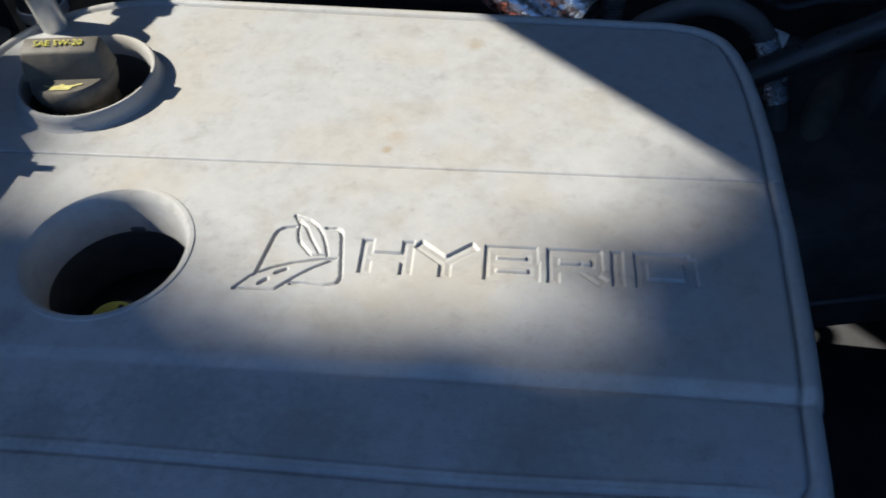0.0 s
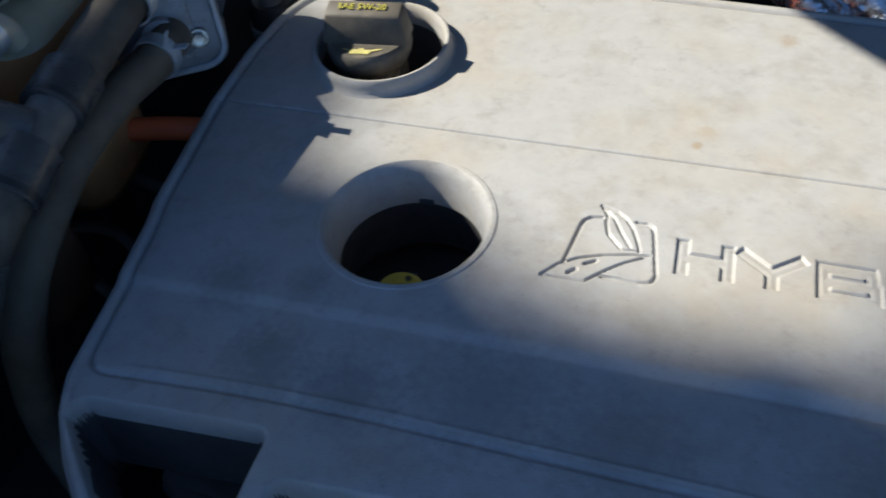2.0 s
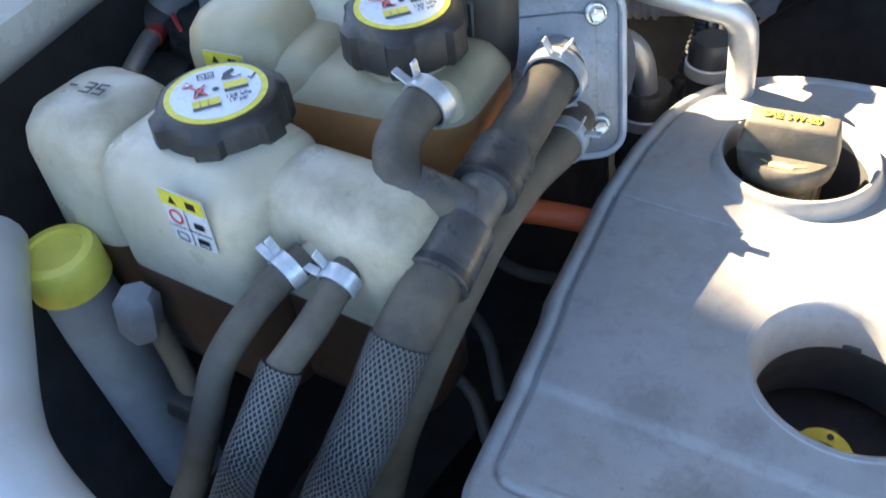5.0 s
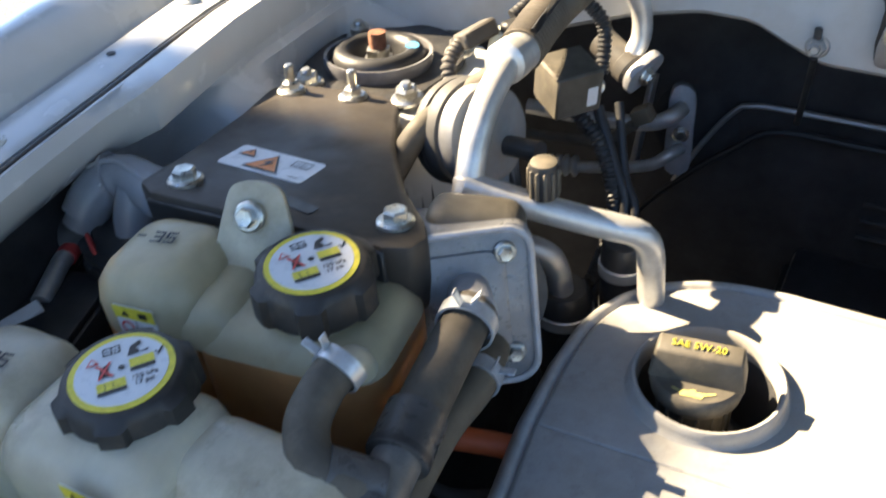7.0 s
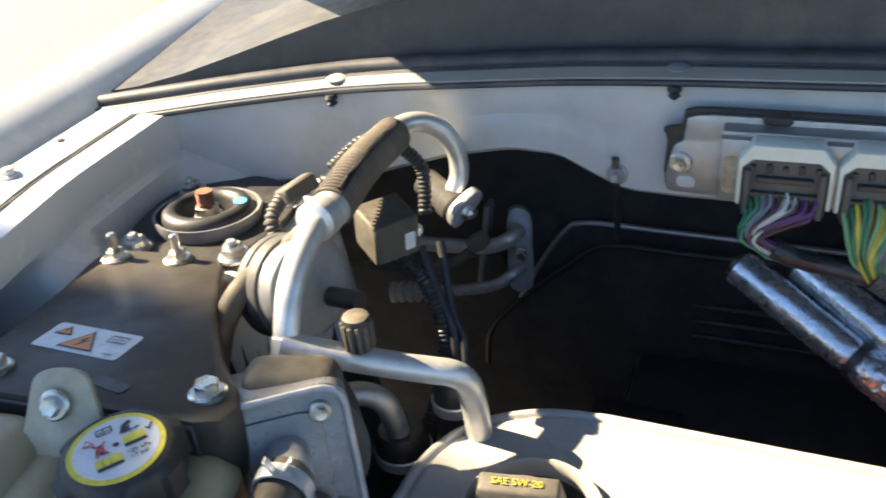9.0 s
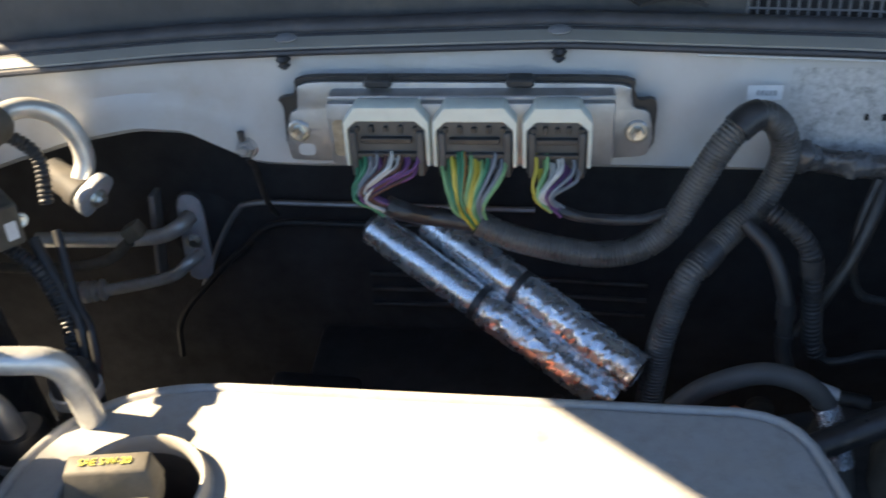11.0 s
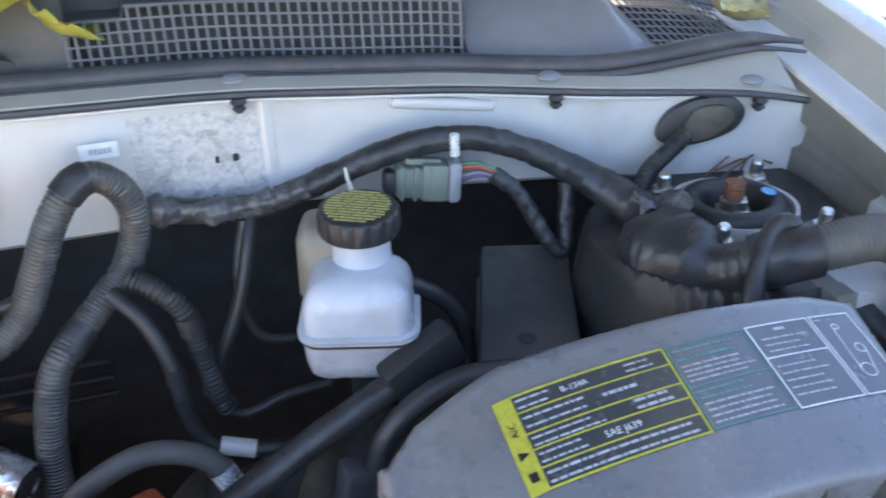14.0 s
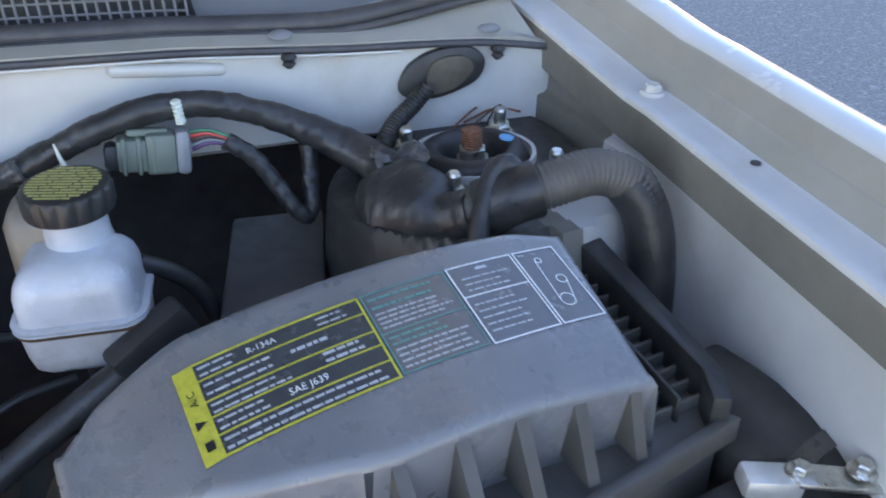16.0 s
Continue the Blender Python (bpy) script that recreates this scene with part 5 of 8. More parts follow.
part("recess_rim", prism(rounded(0.052, 0.074, 0.012, 5, -0.006, -0.002), 0.003, 0.001, FL @ pose(0, 0, 0.0022)), CAST_GREY, fl)
part("body", lathe([(0.045, -0.06), (0.045, -0.014)], 32, FL), METAL_DARK, fl)
for x, y in ((0.020, 0.033), (0.021, -0.030), (-0.033, 0.038)):
    hex_bolt("bolt", FL @ Vector((x, y, 0.001)), FL.to_3x3() @ Vector((0, 0, 1)), 0.0046, fl, 1.4)
for x, y, l in ((-0.002, 0.012, 0.03), (0.001, -0.024, 0.010)):
    part("port", lathe([(0.0122, 0), (0.0118, l)], 24, FL @ pose(x, y, 0)), ALU_CAST, fl)

# main coolant hoses with a tee
TEE = mat("worn_tee", (0.155, 0.145, 0.130), 0.42, 0, 0.35, 70, 0.3, 500, (0.22, 0.20, 0.17), 0.55)
hose = thing("coolant_hose", (-0.33, 0.45, 1.0), "thick dusty rubber coolant hose with a tee and braided sleeve", "hose")
A = [(-0.350, 0.573, 1.022), (-0.348, 0.545, 1.019), (-0.344, 0.512, 1.015), (-0.340, 0.486, 1.012)]
part("upper_hose", tube(A, 0.0132), RUBBER, hose)
part("band", tube([(-0.3435, 0.502, 1.0135), (-0.339, 0.476, 1.0112)], 0.0158, 24, straight=True), BLACK_WORN, hose, "smooth black crimp band")
part("band_ring", tube([(-0.3397, 0.4802, 1.0116), (-0.3391, 0.4768, 1.0113)], 0.0161, 24, straight=True), BLACK, hose, "shiny worn edge")
part("tee", tube([(-0.339, 0.477, 1.0112), (-0.3345, 0.446, 1.0075)], 0.0122, 18, straight=True), TEE, hose, "dusty brown-grey plastic tee")
part("band", tube([(-0.3355, 0.4525, 1.0082), (-0.3315, 0.424, 1.0018)], 0.0158, 24, straight=True), BLACK_WORN, hose, "smooth black crimp band")
part("band_ring", tube([(-0.3322, 0.4290, 1.0030), (-0.3317, 0.4255, 1.0022)], 0.0161, 24, straight=True), BLACK, hose, "shiny worn edge")
B = [(-0.3322, 0.428, 1.003), (-0.3310, 0.410, 0.997), (-0.3305, 0.395, 0.990), (-0.331, 0.384, 0.980)]
part("lower_hose", tube(B, 0.0134), RUBBER, hose)


def braid(pts, r, strands=26, pitch=0.030, seed=0):
    """Woven sleeve: two families of thin strands wound round a tube."""
    core = bmesh.new()
    c = curve_points(pts, 0.002)
    bm = core
    run = [0.0]
    for a, b in zip(c, c[1:]):
        run.append(run[-1] + (b - a).length)
    up = Vector((1, 0, 0))
    frames = []
    for i, q in enumerate(c):
        d = (c[min(i + 1, len(c) - 1)] - c[max(i - 1, 0)]).normalized()
        side = d.cross(up).normalized()
        up = side.cross(d).normalized()
        frames.append((q, side.copy(), up.copy()))
    for fam in (1, -1):
        for s in range(strands):
            prev = None
            for i, (q, sd, u) in enumerate(frames):
                a = 2 * math.pi * s / strands + fam * 2 * math.pi * run[i] / pitch
                da = 0.34 * math.pi / strands
                rr = r + 0.0004 + 0.0003 * math.cos(run[i] / pitch * strands * 2 * math.pi + (0 if fam > 0 else math.pi))
                pair = [bm.verts.new(q + sd * math.cos(a + k) * rr + u * math.sin(a + k) * rr) for k in (-da, da)]
                if prev:
                    bm.faces.new((prev[0], prev[1], pair[1], pair[0]))
                prev = pair
    return bm


BRAID = mat("woven_sleeve", (0.15, 0.15, 0.145), 0.5, 0, 0.3, 45, 0.2, 900, (0.13, 0.12, 0.11), 0.5)
SLEEVE_CORE = mat("sleeve_core", (0.022, 0.021, 0.020), 0.7, 0, 0.2, 60, 0.1)
SLEEVE_A = [(-0.3300, 0.396, 0.992), (-0.3315, 0.372, 0.968), (-0.339, 0.355, 0.940), (-0.350, 0.341, 0.905), (-0.366, 0.333, 0.86), (-0.38, 0.33, 0.80), (-0.39, 0.33, 0.65)]
part("inner_hose", tube(SLEEVE_A, 0.0132, 18), SLEEVE_CORE, hose)
tagged(part("braided_sleeve", braid(SLEEVE_A, 0.0136, 34, 0.150), BRAID, hose, "", 0), "grey woven abrasion sleeve", kind="stuff")
elbow = [(-0.375, 0.494, 1.0425), (-0.377, 0.480, 1.040), (-0.3735, 0.460, 1.035), (-0.362, 0.4475, 1.029), (-0.350, 0.4475, 1.023), (-0.342, 0.453, 1.017)]
part("elbow_hose", tube(elbow, 0.0108), RUBBER, hose)
part("elbow_band", tube([(-0.357, 0.4470, 1.026), (-0.337, 0.4585, 1.0125)], 0.0125, 22, straight=True), BLACK_WORN, hose, "smooth black crimp band")
spring_clamp((-0.3755, 0.490, 1.042), (0.1, 1, 0.2), 0.0115, hose, 0.008, (-0.5, -0.1, 0.8))
spring_clamp((-0.3485, 0.561, 1.0215), (-0.18, 1, 0.06), 0.0148, hose, 0.009, (0.1, 0, 1))
part("outlet", tube([(-0.3755, 0.486, 1.0412), (-0.3745, 0.4985, 1.0395), (-0.374, 0.504, 1.028)], 0.0078, 14), BOTTLE, hose)

low = thing("lower_coolant_hose", (-0.32, 0.45, 0.9), "dusty tan rubber hose running below the thick one", "hose")
part("hose", tube([(-0.350, 0.588, 0.980), (-0.343, 0.556, 0.983), (-0.3435, 0.521, 0.985), (-0.340, 0.480, 0.983), (-0.337, 0.454, 0.977), (-0.335, 0.422, 0.963), (-0.338, 0.406, 0.943), (-0.348, 0.393, 0.90), (-0.36, 0.385, 0.82), (-0.37, 0.38, 0.6)], 0.0112), RUBBER_TAN, low)
spring_clamp((-0.3445, 0.563, 0.9825), (-0.15, 1, 0.0), 0.0119, low, 0.009, (0.8, 0, 0.6))

for k, (pts, r, sleeve) in enumerate((
        ([(-0.386, 0.404, 1.009), (-0.389, 0.391, 1.006), (-0.392, 0.374, 1.000), (-0.396, 0.352, 0.985), (-0.399, 0.339, 0.963), (-0.404, 0.322, 0.93), (-0.418, 0.302, 0.88), (-0.43, 0.29, 0.80), (-0.44, 0.29, 0.65)], 0.0074, None),
        ([(-0.366, 0.410, 1.007), (-0.3655, 0.399, 1.004), (-0.3645, 0.381, 0.998), (-0.3670, 0.358, 0.988)], 0.0074,
         [(-0.3668, 0.361, 0.990), (-0.369, 0.342, 0.970), (-0.378, 0.327, 0.94), (-0.393, 0.306, 0.88), (-0.405, 0.295, 0.80), (-0.41, 0.29, 0.65)]))):
    h = thing("overflow_hose", pts[0], "small rubber hose clamped on the coolant tank outlet" if not sleeve else "small rubber hose with a grey braided sleeve on the tank outlet", "hose", "tank hoses")
    part("hose", tube(pts, r), RUBBER, h)
    if sleeve:
        part("inner_hose", tube(sleeve, 0.0088, 14), SLEEVE_CORE, h)
        tagged(part("braided_sleeve", braid(sleeve, 0.0088, 22, 0.080), BRAID, h, "", 0), "grey woven sleeve", kind="stuff")
    part("nipple", tube([Vector(pts[0]) + Vector((0.004, 0.012, 0.003)), pts[1]], 0.0052, 12, straight=True), BOTTLE, h)
    spring_clamp(Vector(pts[1]) * 0.75 + Vector(pts[0]) * 0.25, Vector(pts[1]) - Vector(pts[0]), r + 0.0006, h, 0.0075, (-0.7, -0.3, 0.6))

# washer filler
wf = thing("washer_filler", (-0.528, 0.364, 0.80), "milky washer filler neck with a yellow cap", "washer filler")
part("neck", lathe([(0.021, -0.20), (0.020, -0.05), (0.0185, -0.012)], 28, pose(-0.528, 0.362, 0.975, 4, 0, 0)), CONN_GREY, wf)
part("cap", lathe([(0.0195, -0.018), (0.0215, -0.016), (0.0218, 0.002), (0.0200, 0.0055), (0.015, 0.0065), (0.0145, 0.0045)], 36, pose(-0.528, 0.362, 0.977, 4, 0, 0)), YELLOW, wf, "yellow snap cap")
pl = thing("pipe_plug", (-0.482, 0.368, 0.85), "grey hexagonal plug on a pale pipe", "plug")
part("plug", lathe([(0.0085, -0.030), (0.0115, -0.024), (0.0118, -0.004), (0.0085, 0.0)], 6, pose(-0.482, 0.370, 0.968, -8, 6, 0)), CONN_GREY, pl)
part("pipe", tube([(-0.481, 0.372, 0.945), (-0.474, 0.371, 0.915), (-0.462, 0.365, 0.885)], 0.0062, 12), RUBBER_TAN, pl)
part("clip_block", box(0.026, 0.020, 0.016, 0.003, 2, pose(-0.464, 0.366, 0.893, 0, 20, 15)), BLACK, pl)

# pale front support rail at the lamp corner
solo("support_rail", tube([(-0.56, 0.345, 0.985), (-0.50, 0.305, 0.99), (-0.44, 0.268, 0.985), (-0.38, 0.255, 0.975), (-0.30, 0.248, 0.968), (-0.2, 0.245, 0.96)], lambda f: 0.020 + 0.006 * f, 18), PAINT_DUSTY, "white painted front support rail", "support rail", kind="structure")

CLEAR = mat("clear_plastic", (0.55, 0.58, 0.63), 0.16, 0, 0.12, 40, 0.2, 200, trans=0.5)
# dim connectors beside the bracket
cn = thing("cable_connector", (-0.64, 0.58, 0.95), "grey metal elbow plug on the high voltage cable", "connector")
part("elbow", tube([(-0.568, 0.574, 1.026), (-0.596, 0.578, 1.031), (-0.616, 0.580, 1.033), (-0.628, 0.574, 1.030), (-0.636, 0.563, 1.020), (-0.640, 0.555, 1.010)], lambda f: 0.0150 + 0.0012 * math.sin(f * 9), 22, 0.003, lumpy=0.06, seed=5), CLEAR, cn)
part("spout", tube([(-0.604, 0.575, 1.028), (-0.605, 0.566, 1.010), (-0.604, 0.560, 0.985)], 0.0130, 18, 0.003, lumpy=0.06, seed=6), CLEAR, cn)
part("moulded_rib", tube([(-0.572, 0.568, 1.0400), (-0.598, 0.572, 1.0455), (-0.618, 0.574, 1.0475), (-0.634, 0.566, 1.0430)], 0.0018, 8, 0.004), CLEAR, cn)
part("moulded_rib", lathe([(0.0150, -0.0015), (0.0178, -0.001), (0.0178, 0.001), (0.0150, 0.0015)], 28, Matrix.Translation((-0.6255, 0.5755, 1.0310)) @ frame_axes((-0.85, -0.5, -0.25)), False), CLEAR, cn)
part("collar", tube([(-0.6375, 0.560, 1.0135), (-0.6425, 0.550, 1.0015)], 0.0125, 22, straight=True), CONN_GREY, cn, "grey plug end")
part("cable", tube([(-0.648, 0.542, 0.990), (-0.655, 0.515, 0.96), (-0.645, 0.48, 0.90)], 0.010, 12), BLACK, cn)
for k, (px, py, pz, sx, sy, sz, rz, mtl) in enumerate(((-0.615, 0.500, 0.955, 0.055, 0.070, 0.05, 20, BLACK), (-0.598, 0.545, 0.975, 0.045, 0.04, 0.04, -10, BLACK), (-0.640, 0.455, 0.94, 0.05, 0.06, 0.05, 35, BLACK_DUSTY))):
    fb = thing("fuse_box", (px, py, pz - sz / 2), "black plastic junction box low beside the tanks", "junction box")
    part("body", box(sx, sy, sz, 0.004, 2, pose(px, py, pz, 0, 0, rz)), mtl, fb)
    part("lid", box(sx * 0.9, sy * 0.9, 0.006, 0.002, 2, pose(px, py, pz + sz / 2 + 0.002, 0, 0, rz)), BLACK, fb)
rp = thing("cable_plug", (-0.618, 0.548, 0.97), "black cable plug with a red locking edge", "plug")
part("body", box(0.036, 0.030, 0.026, 0.004, 2, pose(-0.612, 0.556, 0.992, 10, 8, -30)), BLACK, rp)
part("lock", box(0.032, 0.012, 0.022, 0.004, 2, pose(-0.622, 0.541, 0.988, 20, 8, -30)), GREY_BOX, rp)
part("red_edge", box(0.030, 0.0030, 0.004, 0.001, 1, pose(-0.6235, 0.5415, 1.0005, 20, 8, -30)), RED_INK, rp, "red plastic edge")
kp = thing("cable_plug", (-0.660, 0.545, 0.97), "large dark round cable plug beside the inner wing", "plug")
part("body", tube([(-0.646, 0.562, 0.995), (-0.668, 0.536, 0.985)], 0.0190, 20, straight=True), GREY_BOX, kp)
part("nose", tube([(-0.668, 0.536, 0.985), (-0.678, 0.524, 0.980)], 0.0140, 20, straight=True), BLACK, kp)
tagged(part("white_tag", box(0.010, 0.030, 0.004, 0.001, 1, pose(-0.625, 0.478, 0.985, 10, 20, -20)), LABEL), "small white tag on a cable", "tag")
tagged(part("white_cable_sleeve", tube([(-0.684, 0.547, 0.990), (-0.677, 0.533, 0.990), (-0.665, 0.514, 0.988)], 0.0075, 14), LABEL), "white plastic sleeve on a cable", "cable sleeve", "cable sleeves")
rs = tagged(part("foil_cable_sleeve", tube([(-0.645, 0.538, 0.990), (-0.638, 0.523, 0.990), (-0.625, 0.495, 0.985)], 0.0065, 14), ALU), "silver foil cable sleeve with a red ring", "cable sleeve", "cable sleeves")
part("ring", tube([(-0.647, 0.543, 0.990), (-0.641, 0.531, 0.990)], 0.0072, 14, straight=True), RED_INK, rs, "red plastic ring")

# air conditioning pipes
ac = thing("refrigerant_pipe", (-0.40, 0.70, 1.03), "bent bright aluminium refrigerant pipe with a service port", "pipe")
part("pipe", tube([(-0.405, 0.735, 1.085), (-0.4025, 0.715, 1.086), (-0.4010, 0.690, 1.078), (-0.3995, 0.672, 1.066), (-0.3980, 0.661, 1.052), (-0.3970, 0.653, 1.0365)], 0.0090, 18), ALU, ac)
part("pipe", tube([(-0.3985, 0.6505, 1.0400), (-0.380, 0.657, 1.0335), (-0.350, 0.668, 1.0235), (-0.317, 0.682, 1.0125), (-0.304, 0.688, 1.008), (-0.2965, 0.692, 1.000), (-0.294, 0.695, 0.985), (-0.293, 0.698, 0.955), (-0.292, 0.70, 0.91)], 0.0088, 18), ALU, ac)
part("weld", lathe([(0.004, -0.0105), (0.0098, -0.007), (0.0098, 0.005), (0.004, 0.0105)], 18, Matrix.Translation((-0.3968, 0.652, 1.0372)) @ frame_axes((-0.05, 0.5, 0.8))), ALU_DULL, ac, "welded corner")
part("fitting", lathe([(0.0115, -0.012), (0.0140, -0.010), (0.0140, 0.004), (0.0118, 0.006), (0.0132, 0.010), (0.0132, 0.016), (0.0105, 0.018)], 24, Matrix.Translation((-0.404, 0.728, 1.0865)) @ frame_axes((-0.02, 1, -0.1))), ALU, ac, "ferrule of the pipe joint")
part("service_port", lathe([(0.006, -0.004), (0.006, 0.008)], 16, Matrix.Translation((-0.354, 0.668, 1.026))), ALU, ac)
pc = part("port_cap", lathe([(0.0084, 0.006), (0.0090, 0.008), (0.0088, 0.026), (0.0080, 0.0285), (0.003, 0.029)], 18, Matrix.Translation((-0.354, 0.668, 1.028))), BLACK, ac, "black ribbed service cap")
for k in range(12):
    part("rib", box(0.0020, 0.0022, 0.019, 0.0005, 1, Matrix.Translation((-0.354, 0.668, 1.0445)) @ pose(0, 0, 0, 0, 0, 30 * k) @ pose(0.0090, 0, 0)), CAP_DUST, pc)
part("cap_top", lathe([(0.0078, 0.0284), (0.0080, 0.0294), (0.0060, 0.0302), (0.002, 0.0303)], 20, Matrix.Translation((-0.354, 0.668, 1.028))), CAP_DUST, pc, "dusty brown top")
LOOM_TAN = mat("sun_faded_loom", (0.105, 0.088, 0.066), 0.6, 0, 0.3, 40, 0.15, 800, (0.20, 0.16, 0.11), 0.5)
part("loom_split", tube([(-0.3975, 0.746, 1.0980), (-0.4030, 0.800, 1.1000), (-0.4105, 0.866, 1.0925)], 0.0024, 8, 0.004, lumpy=0.5), BLACK_INK, ac, "dark split along the loom")
part("loom", tube([(-0.405, 0.742, 1.085), (-0.411, 0.800, 1.087), (-0.419, 0.870, 1.079)], 0.0145, 20, rib=0.0008, pitch=0.0044), LOOM_TAN, ac, "corrugated split loom")
part("upper_bend", tube([(-0.419, 0.862, 1.080), (-0.416, 0.882, 1.083), (-0.405, 0.898, 1.080), (-0.392, 0.909, 1.068), (-0.384, 0.914, 1.048), (-0.382, 0.912, 1.027), (-0.386, 0.904, 1.012)], 0.0082, 18), ALU, ac)
JM = Matrix.Translation((-0.396, 0.905, 1.008)) @ frame_axes((0.80, -0.35, -0.35))
part("joint_block", lathe([(0.0080, -0.026), (0.0125, -0.024), (0.0125, 0.004), (0.0142, 0.005), (0.0142, 0.014), (0.0118, 0.016), (0.0118, 0.022), (0.006, 0.024)], 24, JM), BLACK_DUSTY, ac, "dark valve body of the pipe joint")
part("joint_plate", prism(smooth_outline([(-0.018, -0.008), (0.0, -0.013), (0.016, -0.009), (0.020, 0.0), (0.014, 0.010), (-0.010, 0.012)], 5), 0.008, 0.0015, JM @ pose(0.004, 0.002, 0.026)), ALU_CAST, ac, "cast joint plate")
hex_bolt("bolt", (-0.371, 0.897, 1.001), (0.80, -0.35, -0.05), 0.0056, ac, 1.4, "zinc bolt", ZINC, 0.008)
part("side_branch", tube([(-0.420, 0.735, 1.068), (-0.440, 0.715, 1.055), (-0.455, 0.690, 1.042), (-0.462, 0.660, 1.02)], 0.0088, 14), RUBBER, ac, "black rubber branch hose")
part("branch_pipe", tube([(-0.404, 0.742, 1.083), (-0.420, 0.735, 1.070), (-0.436, 0.722, 1.058)], 0.0068, 14), ALU, ac)

rel = thing("relay_box", (-0.395, 0.79, 1.01), "dusty brown-black square relay", "relay")
part("case", box(0.036, 0.036, 0.034, 0.0015, 1, pose(-0.394, 0.794, 1.040, 8, 0, 52)), CAP_DUST, rel)
part("tag", prism(rounded(0.008, 0.015, 0.001), 0.0005, 0, pose(-0.394, 0.794, 1.040, 8, 0, 52) @ pose(0.010, -0.0184, -0.003, 90, 0, 0)), LABEL, rel, "small white tag", 0)
hex_bolt("bolt", (-0.376, 0.805, 1.035), (0.7, -0.6, 0.2), 0.004, rel)

VAC = mat("dusty_zinc_can", (0.27, 0.27, 0.27), 0.45, 0.35, 0.15, 60, 0.1, 600, (0.30, 0.25, 0.18), 0.5)
vac = thing("vacuum_can", (-0.40, 0.72, 1.0), "round pale actuator with a black rubber ring", "actuator")
VM = Matrix.Translation((-0.416, 0.714, 1.036)) @ frame_axes((0.93, -0.28, 0.24))
part("can", lathe([(0.034, -0.016), (0.0350, -0.002), (0.0335, 0.002), (0.030, 0.0035), (0.024, 0.002), (0.010, 0.003)], 48, VM), VAC, vac)
part("rubber_ring", lathe([(0.030, -0.036), (0.0355, -0.035), (0.0372, -0.031), (0.0360, -0.027), (0.0340, -0.026), (0.0340, -0.0245), (0.0368, -0.023), (0.0380, -0.018), (0.0365, -0.012), (0.0330, -0.010)], 48, VM), BLACK_DUSTY, vac, "brown dusty rubber ring")
part("nipple", tube([VM @ Vector((0.012, -0.014, 0.002)), VM @ Vector((0.014, -0.016, 0.030))], 0.007, 14, straight=True), BLACK, vac)
for k in range(3):
    pts = [(-0.392 + 0.012 * k, 0.805 + 0.012 * k, 1.012), (-0.370 + 0.010 * k, 0.800, 0.99 - 0.01 * k), (-0.352 + 0.008 * k, 0.785, 0.95), (-0.356 + 0.01 * k, 0.765, 0.905), (-0.37, 0.74, 0.86)]
    w = thing("wiring_loom", pts[0], "black wiring loom behind the pipes", "wiring", "left looms")
    part("sheath", tube(pts, 0.0055 - 0.001 * k, 10, rib=0.0005 if k == 0 else 0.0, pitch=0.004), BLACK, w)
wr = thing("sensor_plug", (-0.44, 0.83, 1.03), "dusty plug and wires beside the strut tower", "plug")
part("plug", box(0.020, 0.030, 0.013, 0.002, 1, pose(-0.470, 0.800, 1.062, 10, -25, -30)), BLACK_DUSTY, wr)
part("plug", box(0.013, 0.024, 0.020, 0.002, 1, pose(-0.448, 0.822, 1.058, 0, 0, -20)), BLACK, wr)
part("lead", tube([(-0.452, 0.825, 1.068), (-0.438, 0.850, 1.080), (-0.424, 0.875, 1.070), (-0.404, 0.885, 1.045), (-0.398, 0.870, 1.01)], 0.0055, 10, rib=0.0005, pitch=0.004), BLACK, wr)
part("lead", tube([(-0.478, 0.790, 1.058), (-0.480, 0.775, 1.048), (-0.472, 0.765, 1.030)], 0.0055, 10, rib=0.0006, pitch=0.004), BLACK_DUSTY, wr)
part("clip", box(0.012, 0.012, 0.020, 0.002, 1, pose(-0.460, 0.815, 1.052, 0, 12, 10)), CONN_WHITE, wr)

# pipes and a ribbed cap low between the bracket and the cover
lp = thing("heater_pipe", (-0.37, 0.70, 0.93), "bent grey metal pipe low beside the cover", "pipe")
part("pipe", tube([(-0.402, 0.655, 0.90), (-0.402, 0.660, 0.935), (-0.396, 0.672, 0.962), (-0.380, 0.688, 0.972), (-0.364, 0.698, 0.962), (-0.358, 0.702, 0.938), (-0.357, 0.703, 0.90)], 0.0085, 14), ALU_DULL, lp)
for x, y, z, r in ((-0.325, 0.735, 0.955, 0.016), (-0.275, 0.706, 0.940, 0.019), (-0.357, 0.706, 0.925, 0.020)):
    sc = thing("hose_coupling", (x, y, z - 0.05), "black round hose coupling with a metal band", "coupling", "couplings")
    part("sleeve", lathe([(r, -0.06), (r, 0.0), (r * 0.8, 0.006)], 22, Matrix.Translation((x, y, z))), BLACK, sc)
    part("band", lathe([(r + 0.0003, -0.020), (r + 0.0015, -0.019), (r + 0.0015, -0.011), (r + 0.0003, -0.010)], 22, Matrix.Translation((x, y, z)), False), ALU, sc, "bright metal band")
